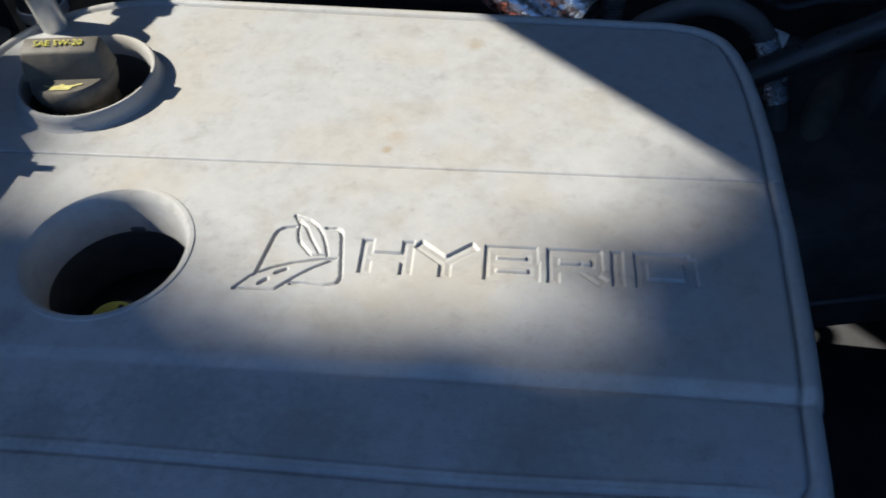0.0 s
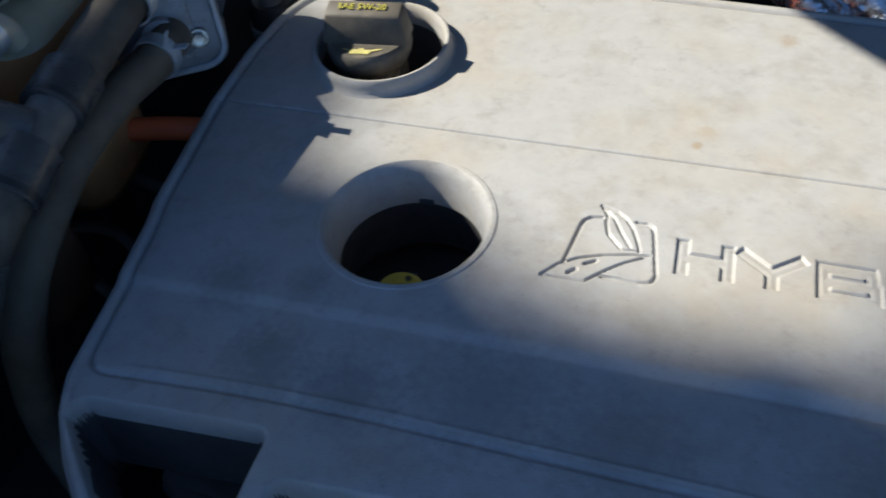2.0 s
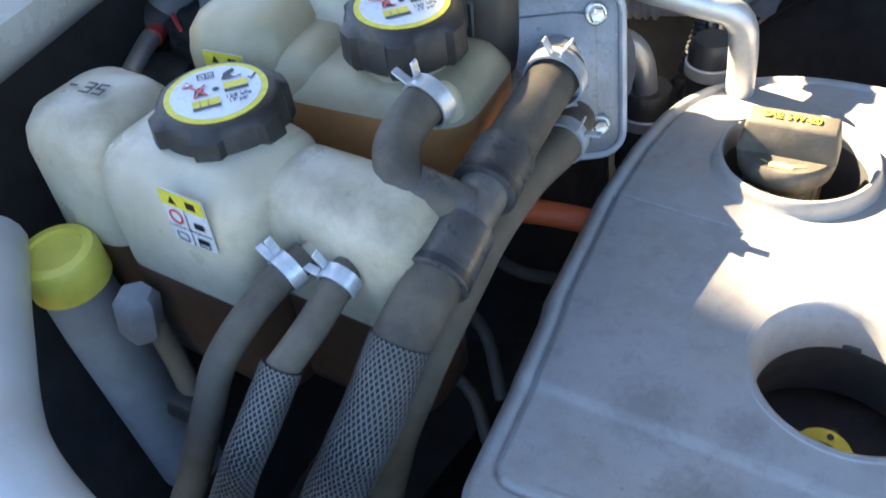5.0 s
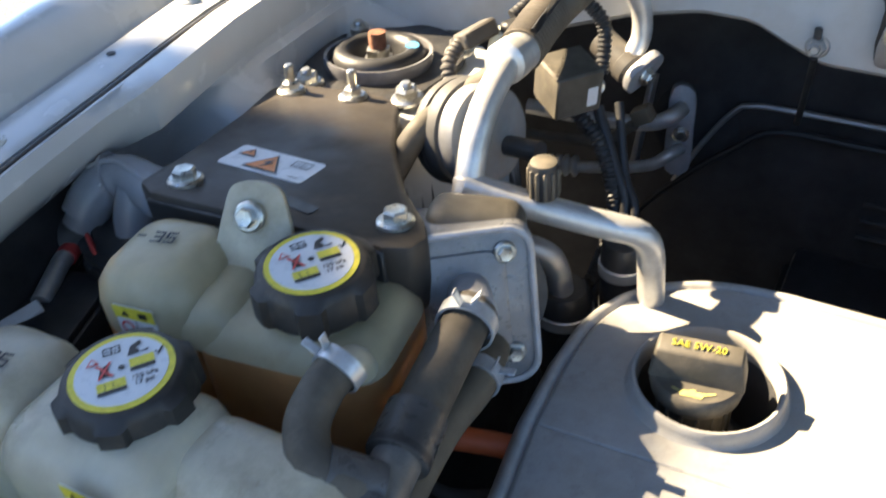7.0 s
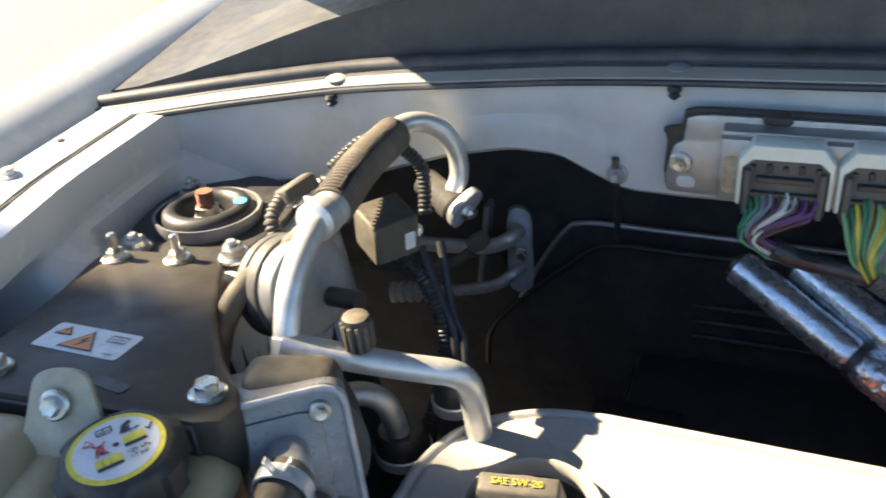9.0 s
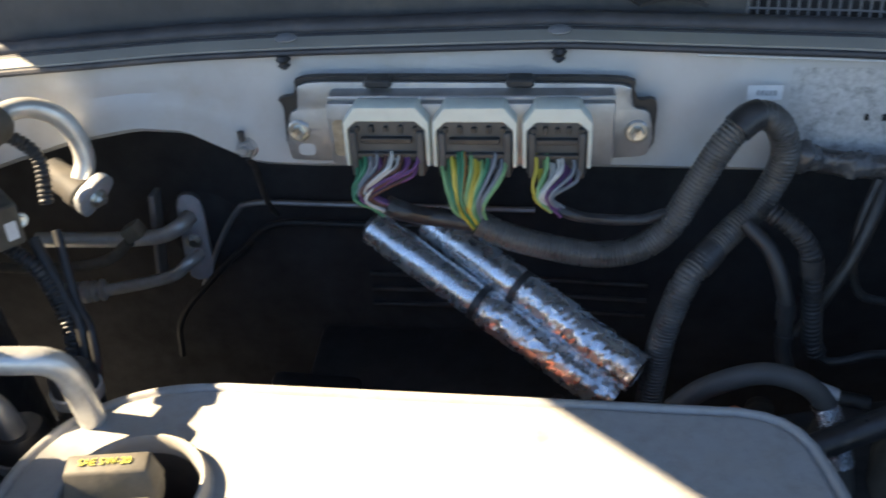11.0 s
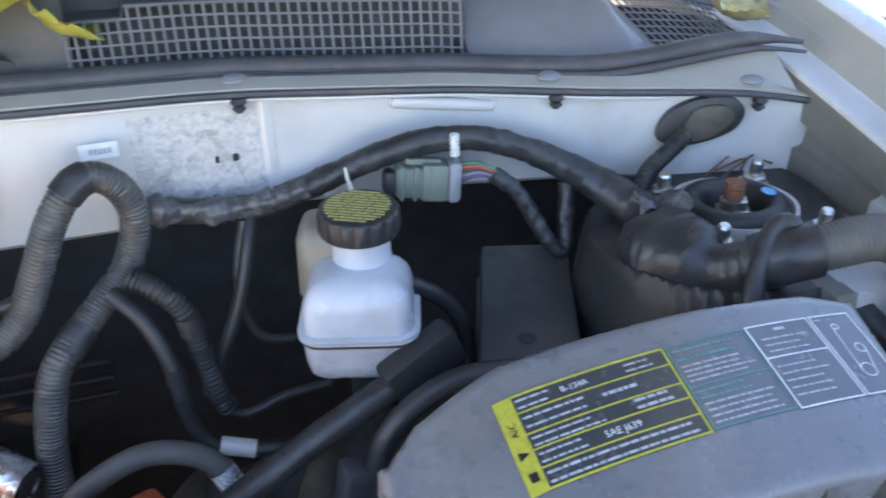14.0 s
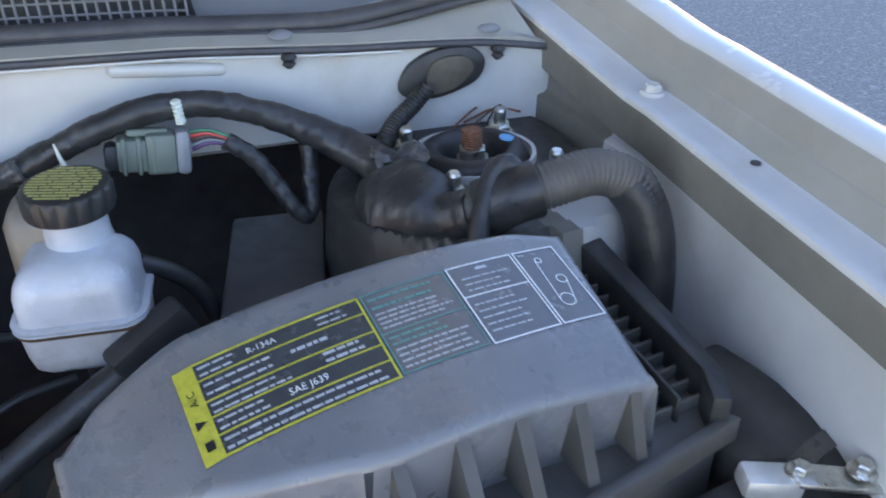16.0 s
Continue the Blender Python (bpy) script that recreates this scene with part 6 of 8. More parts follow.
for pts in ([(-0.45, 0.515, 0.88), (-0.428, 0.525, 0.89), (-0.397, 0.546, 0.89), (-0.362, 0.545, 0.888), (-0.34, 0.57, 0.87)], [(-0.45, 0.48, 0.87), (-0.424, 0.493, 0.88), (-0.395, 0.508, 0.88), (-0.364, 0.501, 0.877), (-0.34, 0.48, 0.85)], [(-0.43, 0.49, 0.85), (-0.407, 0.489, 0.86), (-0.381, 0.478, 0.86), (-0.354, 0.471, 0.855), (-0.335, 0.456, 0.84)]):
    w = thing("wiring_loom", pts[0], "dim black cable low between hoses and cover", "wiring", "left looms")
    part("sheath", tube(pts, 0.004, 10), BLACK_DUSTY, w)
oc = thing("high_voltage_cable", (-0.35, 0.56, 0.92), "bright orange high voltage cable low beside the cover", "cable", "orange cables")
part("sheath", tube([(-0.43, 0.535, 0.925), (-0.385, 0.545, 0.932), (-0.350, 0.557, 0.932), (-0.315, 0.570, 0.925), (-0.28, 0.58, 0.91)], 0.0075, 14), ORANGE, oc)


# ---- cowl wall: control unit, looms, pipes ----
TORN_RUST = mat("tan_corrosion", (0.34, 0.28, 0.20), 0.6, 0.3, 0.3, 160, 0.3, 500, (0.45, 0.42, 0.38), 0.6)
ecu = thing("engine_computer", (-0.07, 0.93, 1.02), "flat metal engine computer with three plugged connectors", "control unit")
EP = Matrix.Translation((-0.073, 0.936, 1.064)) @ pose(0, 0, 0, 90, 0, 1.0)      # x right, y up, z towards the nose
PLATE = [(-0.119, 0.0255), (-0.060, 0.0262), (0.060, 0.0250), (0.120, 0.0232), (0.1265, 0.0150), (0.1295, 0.0050), (0.1410, 0.0), (0.1430, -0.029), (0.1200, -0.0365), (0.0, -0.039), (-0.118, -0.0400), (-0.1390, -0.0345), (-0.1350, -0.002), (-0.1280, 0.0040), (-0.1262, 0.0150)]
EDGE = [(-0.1215, 0.0285), (-0.060, 0.0292), (0.060, 0.0280), (0.1235, 0.0262), (0.1290, 0.0180), (0.1330, 0.0095), (0.1455, 0.0090), (0.1465, -0.012), (0.1440, -0.030), (0.1200, -0.0380), (0.0, -0.041), (-0.118, -0.0420), (-0.1400, -0.0350), (-0.1400, 0.002), (-0.1430, 0.0110), (-0.1310, 0.0140), (-0.1288, 0.0200)]
part("gasket", prism(smooth_outline(EDGE, 3), 0.006, 0, EP @ pose(0, 0, 0.005)), BLACK, ecu, "black rubber gasket edge")
part("bracket", prism(smooth_outline(PLATE, 3), 0.004, 0.0008, EP @ pose(0, 0, 0.0095)), ALU_DULL, ecu, "dull metal mounting plate")
part("case", box(0.213, 0.050, 0.022, 0.0018, 2, EP @ pose(0.0075, -0.0070, 0.0195)), ALU_DULL, ecu)
part("ledge", box(0.213, 0.004, 0.017, 0.0012, 1, EP @ pose(0.0075, 0.0195, 0.0165)), ALU_DULL, ecu)
part("wear_mark", prism(rounded(0.012, 0.030, 0.004), 0.0003, 0, EP @ pose(-0.090, -0.010, 0.0308)), TORN_RUST, ecu, "tan corroded patch")
part("slot_hole", prism(rounded(0.014, 0.010, 0.004), 0.0006, 0, EP @ pose(-0.124, -0.030, 0.0100)), PAINT_DUSTY, ecu, "slotted hole showing the white wall")
for x in (-0.062, 0.045):
    part("clip", box(0.021, 0.0075, 0.014, 0.002, 1, EP @ pose(x, 0.0270, 0.009)), BLACK, ecu, "black rubber clip")
for x in (-0.1285, 0.1325):
    hex_bolt("bolt", EP @ Vector((x, -0.0135, 0.0097)), (0, -1, 0), 0.0058, ecu, 1.55)
CONN = ((-0.1255, 0.064), (-0.0600, 0.062), (0.0, 0.050))
for n, (cx, w) in enumerate(CONN):
    mc = Matrix.Translation((cx, 0.912, 1.0565)) @ pose(0, 0, 0, 90, 0, 1.0)
    c = part("connector", box(w - 0.006, 0.046, 0.024, 0.002, 1, mc @ pose(0, -0.004, 0.006)), BLACK_DUSTY, ecu, "grey-black multi-way plug")
    arch = [(-w / 2, -0.020), (-w / 2, 0.016), (-w / 2 + 0.009, 0.028), (w / 2 - 0.009, 0.028), (w / 2, 0.016), (w / 2, -0.020), (w / 2 - 0.003, -0.020), (w / 2 - 0.003, 0.010), (w / 2 - 0.010, 0.0165), (-w / 2 + 0.010, 0.0165), (-w / 2 + 0.003, 0.010), (-w / 2 + 0.003, -0.020)]
    part("lock_frame", prism(arch, 0.026, 0.0008, mc @ pose(0, 0, 0.020), 1), CONN_WHITE, c, "pale locking frame")
    for k in range(5):
        part("latch_rib", box(0.0035, 0.004 + 0.002 * (k % 2), 0.004, 0.0006, 1, mc @ pose((k - 2) * w * 0.17, 0.0105, 0.019)), BLACK, c)
    part("latch_bar", box(w * 0.6, 0.0045, 0.005, 0.0008, 1, mc @ pose(0, 0.002, 0.0195)), BLACK, c)
    part("latch_bar", box(w * 0.72, 0.004, 0.004, 0.0008, 1, mc @ pose(0, -0.010, 0.0195)), BLACK, c)
    for s in (-1, 1):
        part("side_rail", box(0.005, 0.036, 0.006, 0.001, 1, mc @ pose(s * (w / 2 - 0.007), -0.009, 0.0195)), BLACK_DUSTY, c)

# bundles of coloured wires, bending down into the loom
BUNDLES = ((-0.127, 0.050, (-0.124, 0.884, 1.002), (1, 1, 1, 5, 5, 3, 7, 0, 0, 0, 7, 3, 7, 3), 24), (-0.0605, 0.050, (-0.056, 0.884, 0.990), (4, 1, 2, 1, 6, 4, 2, 4, 1, 5, 5, 4), 24), (0.0, 0.034, (0.001, 0.882, 1.006), (2, 2, 4, 0, 0, 3, 3, 5), 14))
rng = random.Random(5)
CURL = (-0.018, -0.006, -0.010)
for n, (cx, w, low_pt, hues, count) in enumerate(BUNDLES):
    b = thing("wire_bundle", (cx, 0.89, 1.01), "bundle of thin coloured wires leaving a connector", "wires", "connector wires")
    for k in range(count):
        f = (k + 0.5) / count - 0.5
        hue = hues[int((k + 0.5) / count * len(hues))]
        x0 = cx + f * w + rng.uniform(-0.001, 0.001)
        z0 = 1.049 - rng.uniform(0, 0.014)
        bend = Vector((low_pt[0] + f * 0.014, low_pt[1] + rng.uniform(-0.005, 0.005), low_pt[2] + rng.uniform(-0.003, 0.004)))
        pts = [(x0, 0.893, z0), (x0 * 0.88 + bend.x * 0.12, 0.884 + rng.uniform(-0.002, 0.002), z0 - 0.007), (x0 * 0.45 + bend.x * 0.55 + CURL[n] * (0.6 + 0.8 * (f + 0.5)), 0.876 + rng.uniform(-0.004, 0.003), (z0 + bend.z) / 2 - 0.002), bend]
        part("wire", tube(pts, rng.uniform(0.0012, 0.0016), 6, 0.004), WIRES[hue], b)
loom = thing("engine_loom", (0.05, 0.89, 0.97), "black corrugated engine wiring loom looping up the cowl wall", "wiring loom")
part("taped_branch", tube([(-0.128, 0.884, 1.008), (-0.110, 0.888, 0.998), (-0.085, 0.892, 0.992), (-0.055, 0.890, 0.988)], 0.0075, 12, lumpy=0.2), TAPE, loom)
part("main_loom", tube([(-0.058, 0.884, 0.994), (-0.040, 0.884, 0.984), (-0.010, 0.885, 0.974), (0.030, 0.885, 0.967), (0.062, 0.886, 0.972), (0.084, 0.888, 0.990), (0.100, 0.892, 1.020), (0.116, 0.897, 1.052), (0.132, 0.903, 1.071), (0.146, 0.909, 1.073),
                        (0.160, 0.912, 1.060), (0.165, 0.912, 1.036), (0.153, 0.908, 1.003), (0.128, 0.892, 0.982), (0.101, 0.868, 0.962), (0.090, 0.860, 0.935), (0.083, 0.856, 0.90), (0.078, 0.85, 0.84)], 0.0102, 18, rib=0.00035, pitch=0.0030), BLACK_WORN, loom)
part("taped_branch", tube([(0.001, 0.882, 1.010), (0.012, 0.882, 1.004), (0.030, 0.883, 1.000), (0.062, 0.886, 0.998), (0.082, 0.890, 1.002)], 0.0042, 10, lumpy=0.15), TAPE, loom)
part("tape_wrap", tube([(0.106, 0.8725, 0.9660), (0.112, 0.8780, 0.9705), (0.119, 0.8842, 0.9757)], 0.0112, 16, 0.003, lumpy=0.1), TAPE, loom)
part("tape_wrap", tube([(0.126, 0.900, 1.066), (0.134, 0.904, 1.0725), (0.142, 0.907, 1.0745)], 0.0115, 14, lumpy=0.1), TAPE, loom)

# foil wrapped pipes
def foil_pipe(a, b, r, seed):
    a, b = Vector(a), Vector(b)
    d = (b - a).normalized()
    s = d.cross(Vector((0, 0, 1))).normalized()
    u = s.cross(d)
    n, seg = 150, 40

    def place(i, j):
        f = i / (n - 1)
        ang = 2 * math.pi * j / seg
        q = Vector((f * 14 + seed, math.cos(ang) * 1.6, math.sin(ang) * 1.6))
        crumple = 0.26 + 0.62 * smoothstep(0.42, 0.5, f)
        crease = 1 - abs(noise.noise(q * 2.3)) * 2
        rr = r * (1 + crumple * (0.11 * noise.noise(q * 0.8) + 0.08 * crease + 0.025 * abs(noise.noise(q * 4.7))) - 0.04)
        rr *= 1 - 0.14 * math.exp(-((f - 0.46) / 0.02) ** 2)
        return a + (b - a) * f + (s * math.cos(ang) + u * math.sin(ang)) * rr
    return sheet(n, seg + 1, place)


fp = thing("foil_pipes", (-0.05, 0.90, 0.92), "two pipes wrapped in crinkled silver foil, strapped together", "foil pipes")
part("foil_sleeve", foil_pipe((-0.151, 0.932, 0.957), (0.050, 0.832, 0.868), 0.0156, 1.0), FOIL, fp, "", 30)
part("foil_sleeve", foil_pipe((-0.104, 0.943, 0.957), (0.066, 0.836, 0.890), 0.0164, 9.0), FOIL, fp, "", 30)
part("inner_pipe", tube([(-0.155, 0.934, 0.959), (0.05, 0.832, 0.868)], 0.0105, 14, straight=True), METAL_DARK, fp)
part("inner_pipe", tube([(-0.108, 0.945, 0.959), (0.066, 0.836, 0.890)], 0.0105, 14, straight=True), METAL_DARK, fp)
for c in (((-0.0585, 0.886, 0.9161), (-0.151, 0.932, 0.957), (0.050, 0.832, 0.868)), ((-0.0258, 0.8938, 0.9262), (-0.104, 0.943, 0.957), (0.066, 0.836, 0.890))):
    d = Vector(c[2]) - Vector(c[1])
    part("strap", lathe([(0.0150, -0.003), (0.0158, -0.003), (0.0158, 0.003), (0.0150, 0.003)], 28, Matrix.Translation(c[0]) @ frame_axes(d), False), BLACK, fp, "black cable tie")

# brake and refrigerant lines on the bulkhead
for pts, r, mtl, lbl in (
        ([(-0.02, 1.085, 0.888), (-0.224, 1.085, 0.890), (-0.315, 1.085, 0.890), (-0.338, 1.085, 0.878), (-0.364, 1.083, 0.838), (-0.391, 1.080, 0.784)], 0.0032, ALU_DULL, "thin grey metal brake line on the bulkhead"),
        ([(-0.05, 1.080, 0.872), (-0.201, 1.080, 0.869), (-0.292, 1.080, 0.868), (-0.329, 1.080, 0.842), (-0.377, 1.080, 0.796), (-0.426, 1.075, 0.738), (-0.434, 1.07, 0.687)], 0.0036, BLACK, "thin black brake line on the bulkhead")):
    ln = tube(pts, r, 8, 0.01)
    solo("brake_line", ln, mtl, lbl, "brake line", "brake lines")
ev = thing("expansion_valve", (-0.40, 1.09, 0.80), "expansion valve block with two aluminium pipes on the bulkhead", "valve")
part("plate", prism(smooth_outline([(-0.013, -0.046), (0.011, -0.046), (0.013, 0.0), (0.011, 0.042), (-0.012, 0.046), (-0.015, 0.0)], 3), 0.014, 0.002, face_plane((-0.388, 1.080, 0.848), (0.3, -1, 0.2))), ALU_CAST, ev)
part("bracket", box(0.006, 0.02, 0.115, 0.001, 1, pose(-0.428, 1.075, 0.850, 0, 8, 0)), ALU_DULL, ev)
part("rubber_pad", lathe([(0.050, -0.02), (0.048, 0.0), (0.035, 0.006)], 30, face_plane((-0.375, 1.098, 0.850), (0.1, -1, 0.1))), FIREWALL, ev, "round black bulkhead grommet")
part("upper_pipe", tube([(-0.55, 1.045, 0.862), (-0.472, 1.055, 0.858), (-0.418, 1.058, 0.862), (-0.395, 1.062, 0.872), (-0.388, 1.078, 0.876)], 0.0085, 14), ALU, ev)
part("lower_pipe", tube([(-0.530, 1.040, 0.794), (-0.474, 1.050, 0.798), (-0.415, 1.055, 0.812), (-0.394, 1.062, 0.826), (-0.386, 1.078, 0.828)], 0.0068, 14), ALU, ev)
part("ribbed_end", tube([(-0.535, 1.040, 0.793), (-0.490, 1.048, 0.797)], 0.0105, 14, rib=0.002, pitch=0.010), ALU, ev)
hex_bolt("bolt", (-0.384, 1.066, 0.852), (0.2, -1, 0.1), 0.006, ev)
bh = thing("vacuum_hose", (-0.42, 0.98, 0.88), "thin black hose with a small elbow plug", "hose")
part("hose", tube([(-0.60, 0.975, 0.875), (-0.515, 0.98, 0.870), (-0.441, 0.98, 0.880), (-0.405, 0.98, 0.905)], 0.0055, 10), RUBBER, bh)
part("elbow_plug", box(0.020, 0.016, 0.016, 0.003, 2, pose(-0.398, 0.98, 0.917, 0, -30, 0)), RUBBER_TAN, bh)
st = thing("ground_strap", (-0.254, 0.96, 1.02), "threaded stud with a thin black cable on the cowl", "stud")
hex_bolt("nut", (-0.254, 0.944, 1.026), (0, -1, 0.1), 0.0075, st, 1.3, "", ALU_DULL, 0.014)
part("post", tube([(-0.254, 0.934, 1.036), (-0.254, 0.934, 1.044)], 0.003, 8, straight=True), METAL_DARK, st)
part("cable", tube([(-0.254, 0.940, 1.018), (-0.257, 0.960, 0.995), (-0.262, 0.985, 0.950), (-0.268, 1.02, 0.915)], 0.0028, 8), BLACK, st)

# dim engine parts behind the cover
for nm, lbl, sx, sy, sz, p, mtl in (
        ("control_module", "grey dusty metal module low behind the cover", 0.055, 0.05, 0.045, (-0.300, 0.90, 0.745, 6, 4, 14), BLACK),
        ("valve_block", "dark metal valve block low behind the cover", 0.09, 0.06, 0.05, (-0.235, 0.94, 0.735, 0, 7, 5), BLACK),
        ("intake_box", "dim black plastic box low behind the cover", 0.30, 0.12, 0.06, (-0.10, 1.00, 0.72, 8, 0, 0), BLACK),
        ("gear_housing", "dark cast gear housing low in the bay", 0.22, 0.20, 0.12, (0.26, 0.78, 0.78, 0, 0, 15), METAL_DARK)):
    g = thing(nm, (p[0], p[1], p[2] - sz / 2), lbl, nm.split("_")[1])
    part("body", box(sx, sy, sz, min(sx, sy, sz) * 0.14, 2, pose(*p)), mtl, g)
    part("flange", box(sx * 1.06, sy * 1.06, 0.006, 0.002, 1, pose(p[0], p[1], p[2] - sz * 0.1, *p[3:])), mtl, g)
    for s in (-1, 1):
        hex_bolt("bolt", pose(*p) @ Vector((s * sx * 0.36, -sy * 0.3, sz / 2)), (0, 0, 1), 0.005, g, 1.4, "", METAL_DARK)
solo("lever_rod", tube([(-0.215, 0.98, 0.72), (-0.195, 0.95, 0.73), (-0.178, 0.94, 0.745), (-0.160, 0.95, 0.755)], 0.004, 8), BLACK, "thin dark lever rod behind the cover", "rod")
le = thing("lift_eye", (-0.086, 0.862, 0.70), "dark steel lifting eye on a stalk", "lifting eye")
part("eye", move(lathe([(0.010, -0.003), (0.018, -0.003), (0.018, 0.003), (0.010, 0.003), (0.010, -0.003)], 24, None, False), pose(-0.086, 0.862, 0.800, 80, 0, 15)), METAL_DARK, le)
part("stalk", box(0.016, 0.006, 0.35, 0.001, 1, pose(-0.086, 0.860, 0.610, 0, 0, 15)), METAL_DARK, le)
for k in range(3):
    solo("brake_line", tube([(-0.20, 1.09, 0.80 - 0.02 * k), (-0.05, 1.09, 0.80 - 0.02 * k), (0.1, 1.09, 0.795 - 0.02 * k)], 0.0028, 8, 0.03), METAL_DARK, "thin dark line low on the bulkhead", "brake line", "brake lines")
oc = thing("high_voltage_cable", (0.0, 0.80, 0.89), "orange high voltage cables below the foil pipes", "cable", "orange cables")
part("sheath", tube([(-0.10, 0.775, 0.855), (-0.043, 0.785, 0.872), (-0.006, 0.795, 0.884), (0.03, 0.805, 0.876), (0.07, 0.815, 0.85)], 0.0068, 12), ORANGE, oc)
part("sheath", tube([(-0.09, 0.765, 0.845), (-0.035, 0.775, 0.862), (0.005, 0.785, 0.872), (0.04, 0.795, 0.86)], 0.0068, 12), ORANGE, oc)

# flaked paint on the white cowl wall
FLAKED = mat("flaked_paint", (0.47, 0.475, 0.47), 0.5, 0, 0.22, 240, 0.8, 420, (0.15, 0.145, 0.135), 0.75)


def flake(i, j):
    x = 0.170 + 0.090 * i / 20
    z = 1.022 + 0.072 * j / 12
    y0 = lerp_table(x, WALL_Y) + 0.006 * (z - 1.014) / 0.09
    return (x, y0 - 0.0006, z)


solo("trim_flaked_paint", sheet(21, 13, flake), FLAKED, "patch of flaking primer on the white wall", "paint patch", kind="structure")

# sticker and holes on the white cowl wall
tagged(part("part_sticker", prism(rounded(0.025, 0.011, 0.0008, 2), 0.0004, 0, face_plane((0.150, 0.9362, 1.0785), (0.02, -1, 0.06))), LABEL, None, "", 0), "small white part sticker on the cowl wall", "sticker")
tagged(part("sticker_print", flat([bar(-0.007 + 0.003 * k, -0.002, -0.005 + 0.003 * k, 0.002) for k in range(5)], face_plane((0.151, 0.9358, 1.0785), (0.02, -1, 0.06))), FADED_INK, None, "", 0), "tiny unreadable print on the sticker", "print")
part("lap_edge", sheet(9, 12, lambda i, j: (0.2585 + 0.0012 * i, lerp_table(0.2585 + 0.0012 * i, WALL_Y) + 0.006 * (0.026 + 0.0052 * j) / 0.09 - 0.0004 - 0.0016 * math.sin(math.pi * min(1, i / 5 if i < 3 else 0.5 + (i - 2.5) / 11)), 1.040 + 0.0052 * j)), PAINT, wall, "soft lapped panel edge", 80)
for x, w in ((0.226, 0.003), (0.239, 0.0045)):
    tagged(part("wall_hole", prism(rounded(w, 0.0055, 0.0014, 3), 0.0004, 0, face_plane((x, 0.9385 + 0.002, 1.0575), (0.1, -1, 0.06))), BLACK_INK, None, "", 0), "small dark hole in the cowl wall", "hole")


# ---- right side: brake fluid, harness, air box ----
br = thing("brake_reservoir", (0.298, 0.835, 0.94), "milky brake fluid reservoir with a black cap", "brake reservoir")
BM = pose(0.298, 0.828, 0, 0, 0, -17)
part("lower_tank", loft_tank(0.076, 0.060, 0.013, [(0.943, 0.014), (0.945, 0.008), (0.950, 0.0035), (0.960, 0.0015), (0.981, 0.0)], BM), mat("stained_milky_tank", (0.42, 0.42, 0.44), 0.32, 0, 0.18, 30, 0.08, 300, (0.25, 0.17, 0.11), 0.6), br, "stained lower half")
part("tank", loft_tank(0.073, 0.060, 0.012, [(0.981, 0.0), (0.990, 0.0008), (1.002, 0.0015), (1.009, 0.0035), (1.0145, 0.0075), (1.018, 0.0125), (1.0195, 0.018)], BM), MILKY, br)
part("fluid_line", loft_tank(0.0765, 0.0635, 0.013, [(0.9765, 0.001), (0.9770, 0.0), (0.9788, 0.0), (0.9792, 0.001)], BM), AMBER_DIM, br, "brownish line of dried fluid")
part("seam", loft_tank(0.0805, 0.0675, 0.016, [(0.9800, 0.001), (0.9806, 0.0), (0.9818, 0.0), (0.9822, 0.0016), (0.9828, 0.0016), (0.9832, 0.0), (0.9844, 0.0), (0.9852, 0.0015)], BM), MILKY, br, "raised weld seam")
part("rear_chamber", loft_tank(0.044, 0.044, 0.012, [(0.98, 0.004), (0.985, 0.0), (1.026, 0.001), (1.035, 0.005), (1.039, 0.012)], pose(0.288, 0.868, 0, 0, 0, -17)), mat("stained_tank", (0.215, 0.19, 0.155), 0.4, 0, 0.15, 40, 0.05, 300, (0.24, 0.17, 0.11), 0.6), br, "stained rear chamber")
part("neck", lathe([(0.0215, 1.012), (0.0195, 1.022), (0.0190, 1.040)], 32, pose(0.305, 0.843, 0)), MILKY, br)


def ribbed_cap(r, z0, z1, m):
    bm = bmesh.new()
    n, rings = 80, []
    for z, rr, rib in ((z0, r - 0.001, 0), (z0 + 0.002, r, 1), (z1 - 0.003, r, 1), (z1 - 0.0008, r - 0.0015, 0), (z1, r - 0.0035, 0)):
        rings.append([bm.verts.new(((rr - (0.0016 if rib and i % 5 < 2 else 0)) * math.cos(2 * math.pi * i / n), (rr - (0.0016 if rib and i % 5 < 2 else 0)) * math.sin(2 * math.pi * i / n), z)) for i in range(n)])
    for a, b in zip(rings, rings[1:]):
        for i in range(n):
            bm.faces.new((a[i], a[(i + 1) % n], b[(i + 1) % n], b[i]))
    bm.faces.new(rings[-1])
    bm.faces.new(list(reversed(rings[0])))
    return move(bm, m)


bc = part("cap", ribbed_cap(0.0272, 1.0395, 1.056, pose(0.3045, 0.8425, 0, 0, 0, 0)), BLACK, br, "black ribbed screw cap", 35)
lines = []
for k in range(12):
    y = -0.0193 + 0.0035 * k
    half = math.sqrt(max(0.0, 0.0222 ** 2 - y * y))
    x, cuts = -half, random.Random(k)
    while x < half - 0.002:
        w = min(half - x, cuts.uniform(0.006, 0.018))
        lines.append(bar(x, y - 0.0012, x + w - 0.0008, y + 0.0012))
        x += w
part("cap_print", flat(lines, pose(0.3045, 0.8425, 1.0561, 0, 0, -28)), OLIVE_INK, bc, "worn yellow lines of small print", 0)
part("feed_hose", tube([(0.335, 0.838, 0.992), (0.350, 0.838, 0.982), (0.365, 0.838, 0.966), (0.376, 0.835, 0.940), (0.378, 0.83, 0.90)], 0.0062, 12), BLACK, br)
part("outlet", lathe([(0.012, 0.915), (0.012, 0.942)], 20, pose(0.300, 0.828, 0)), BLACK, br)

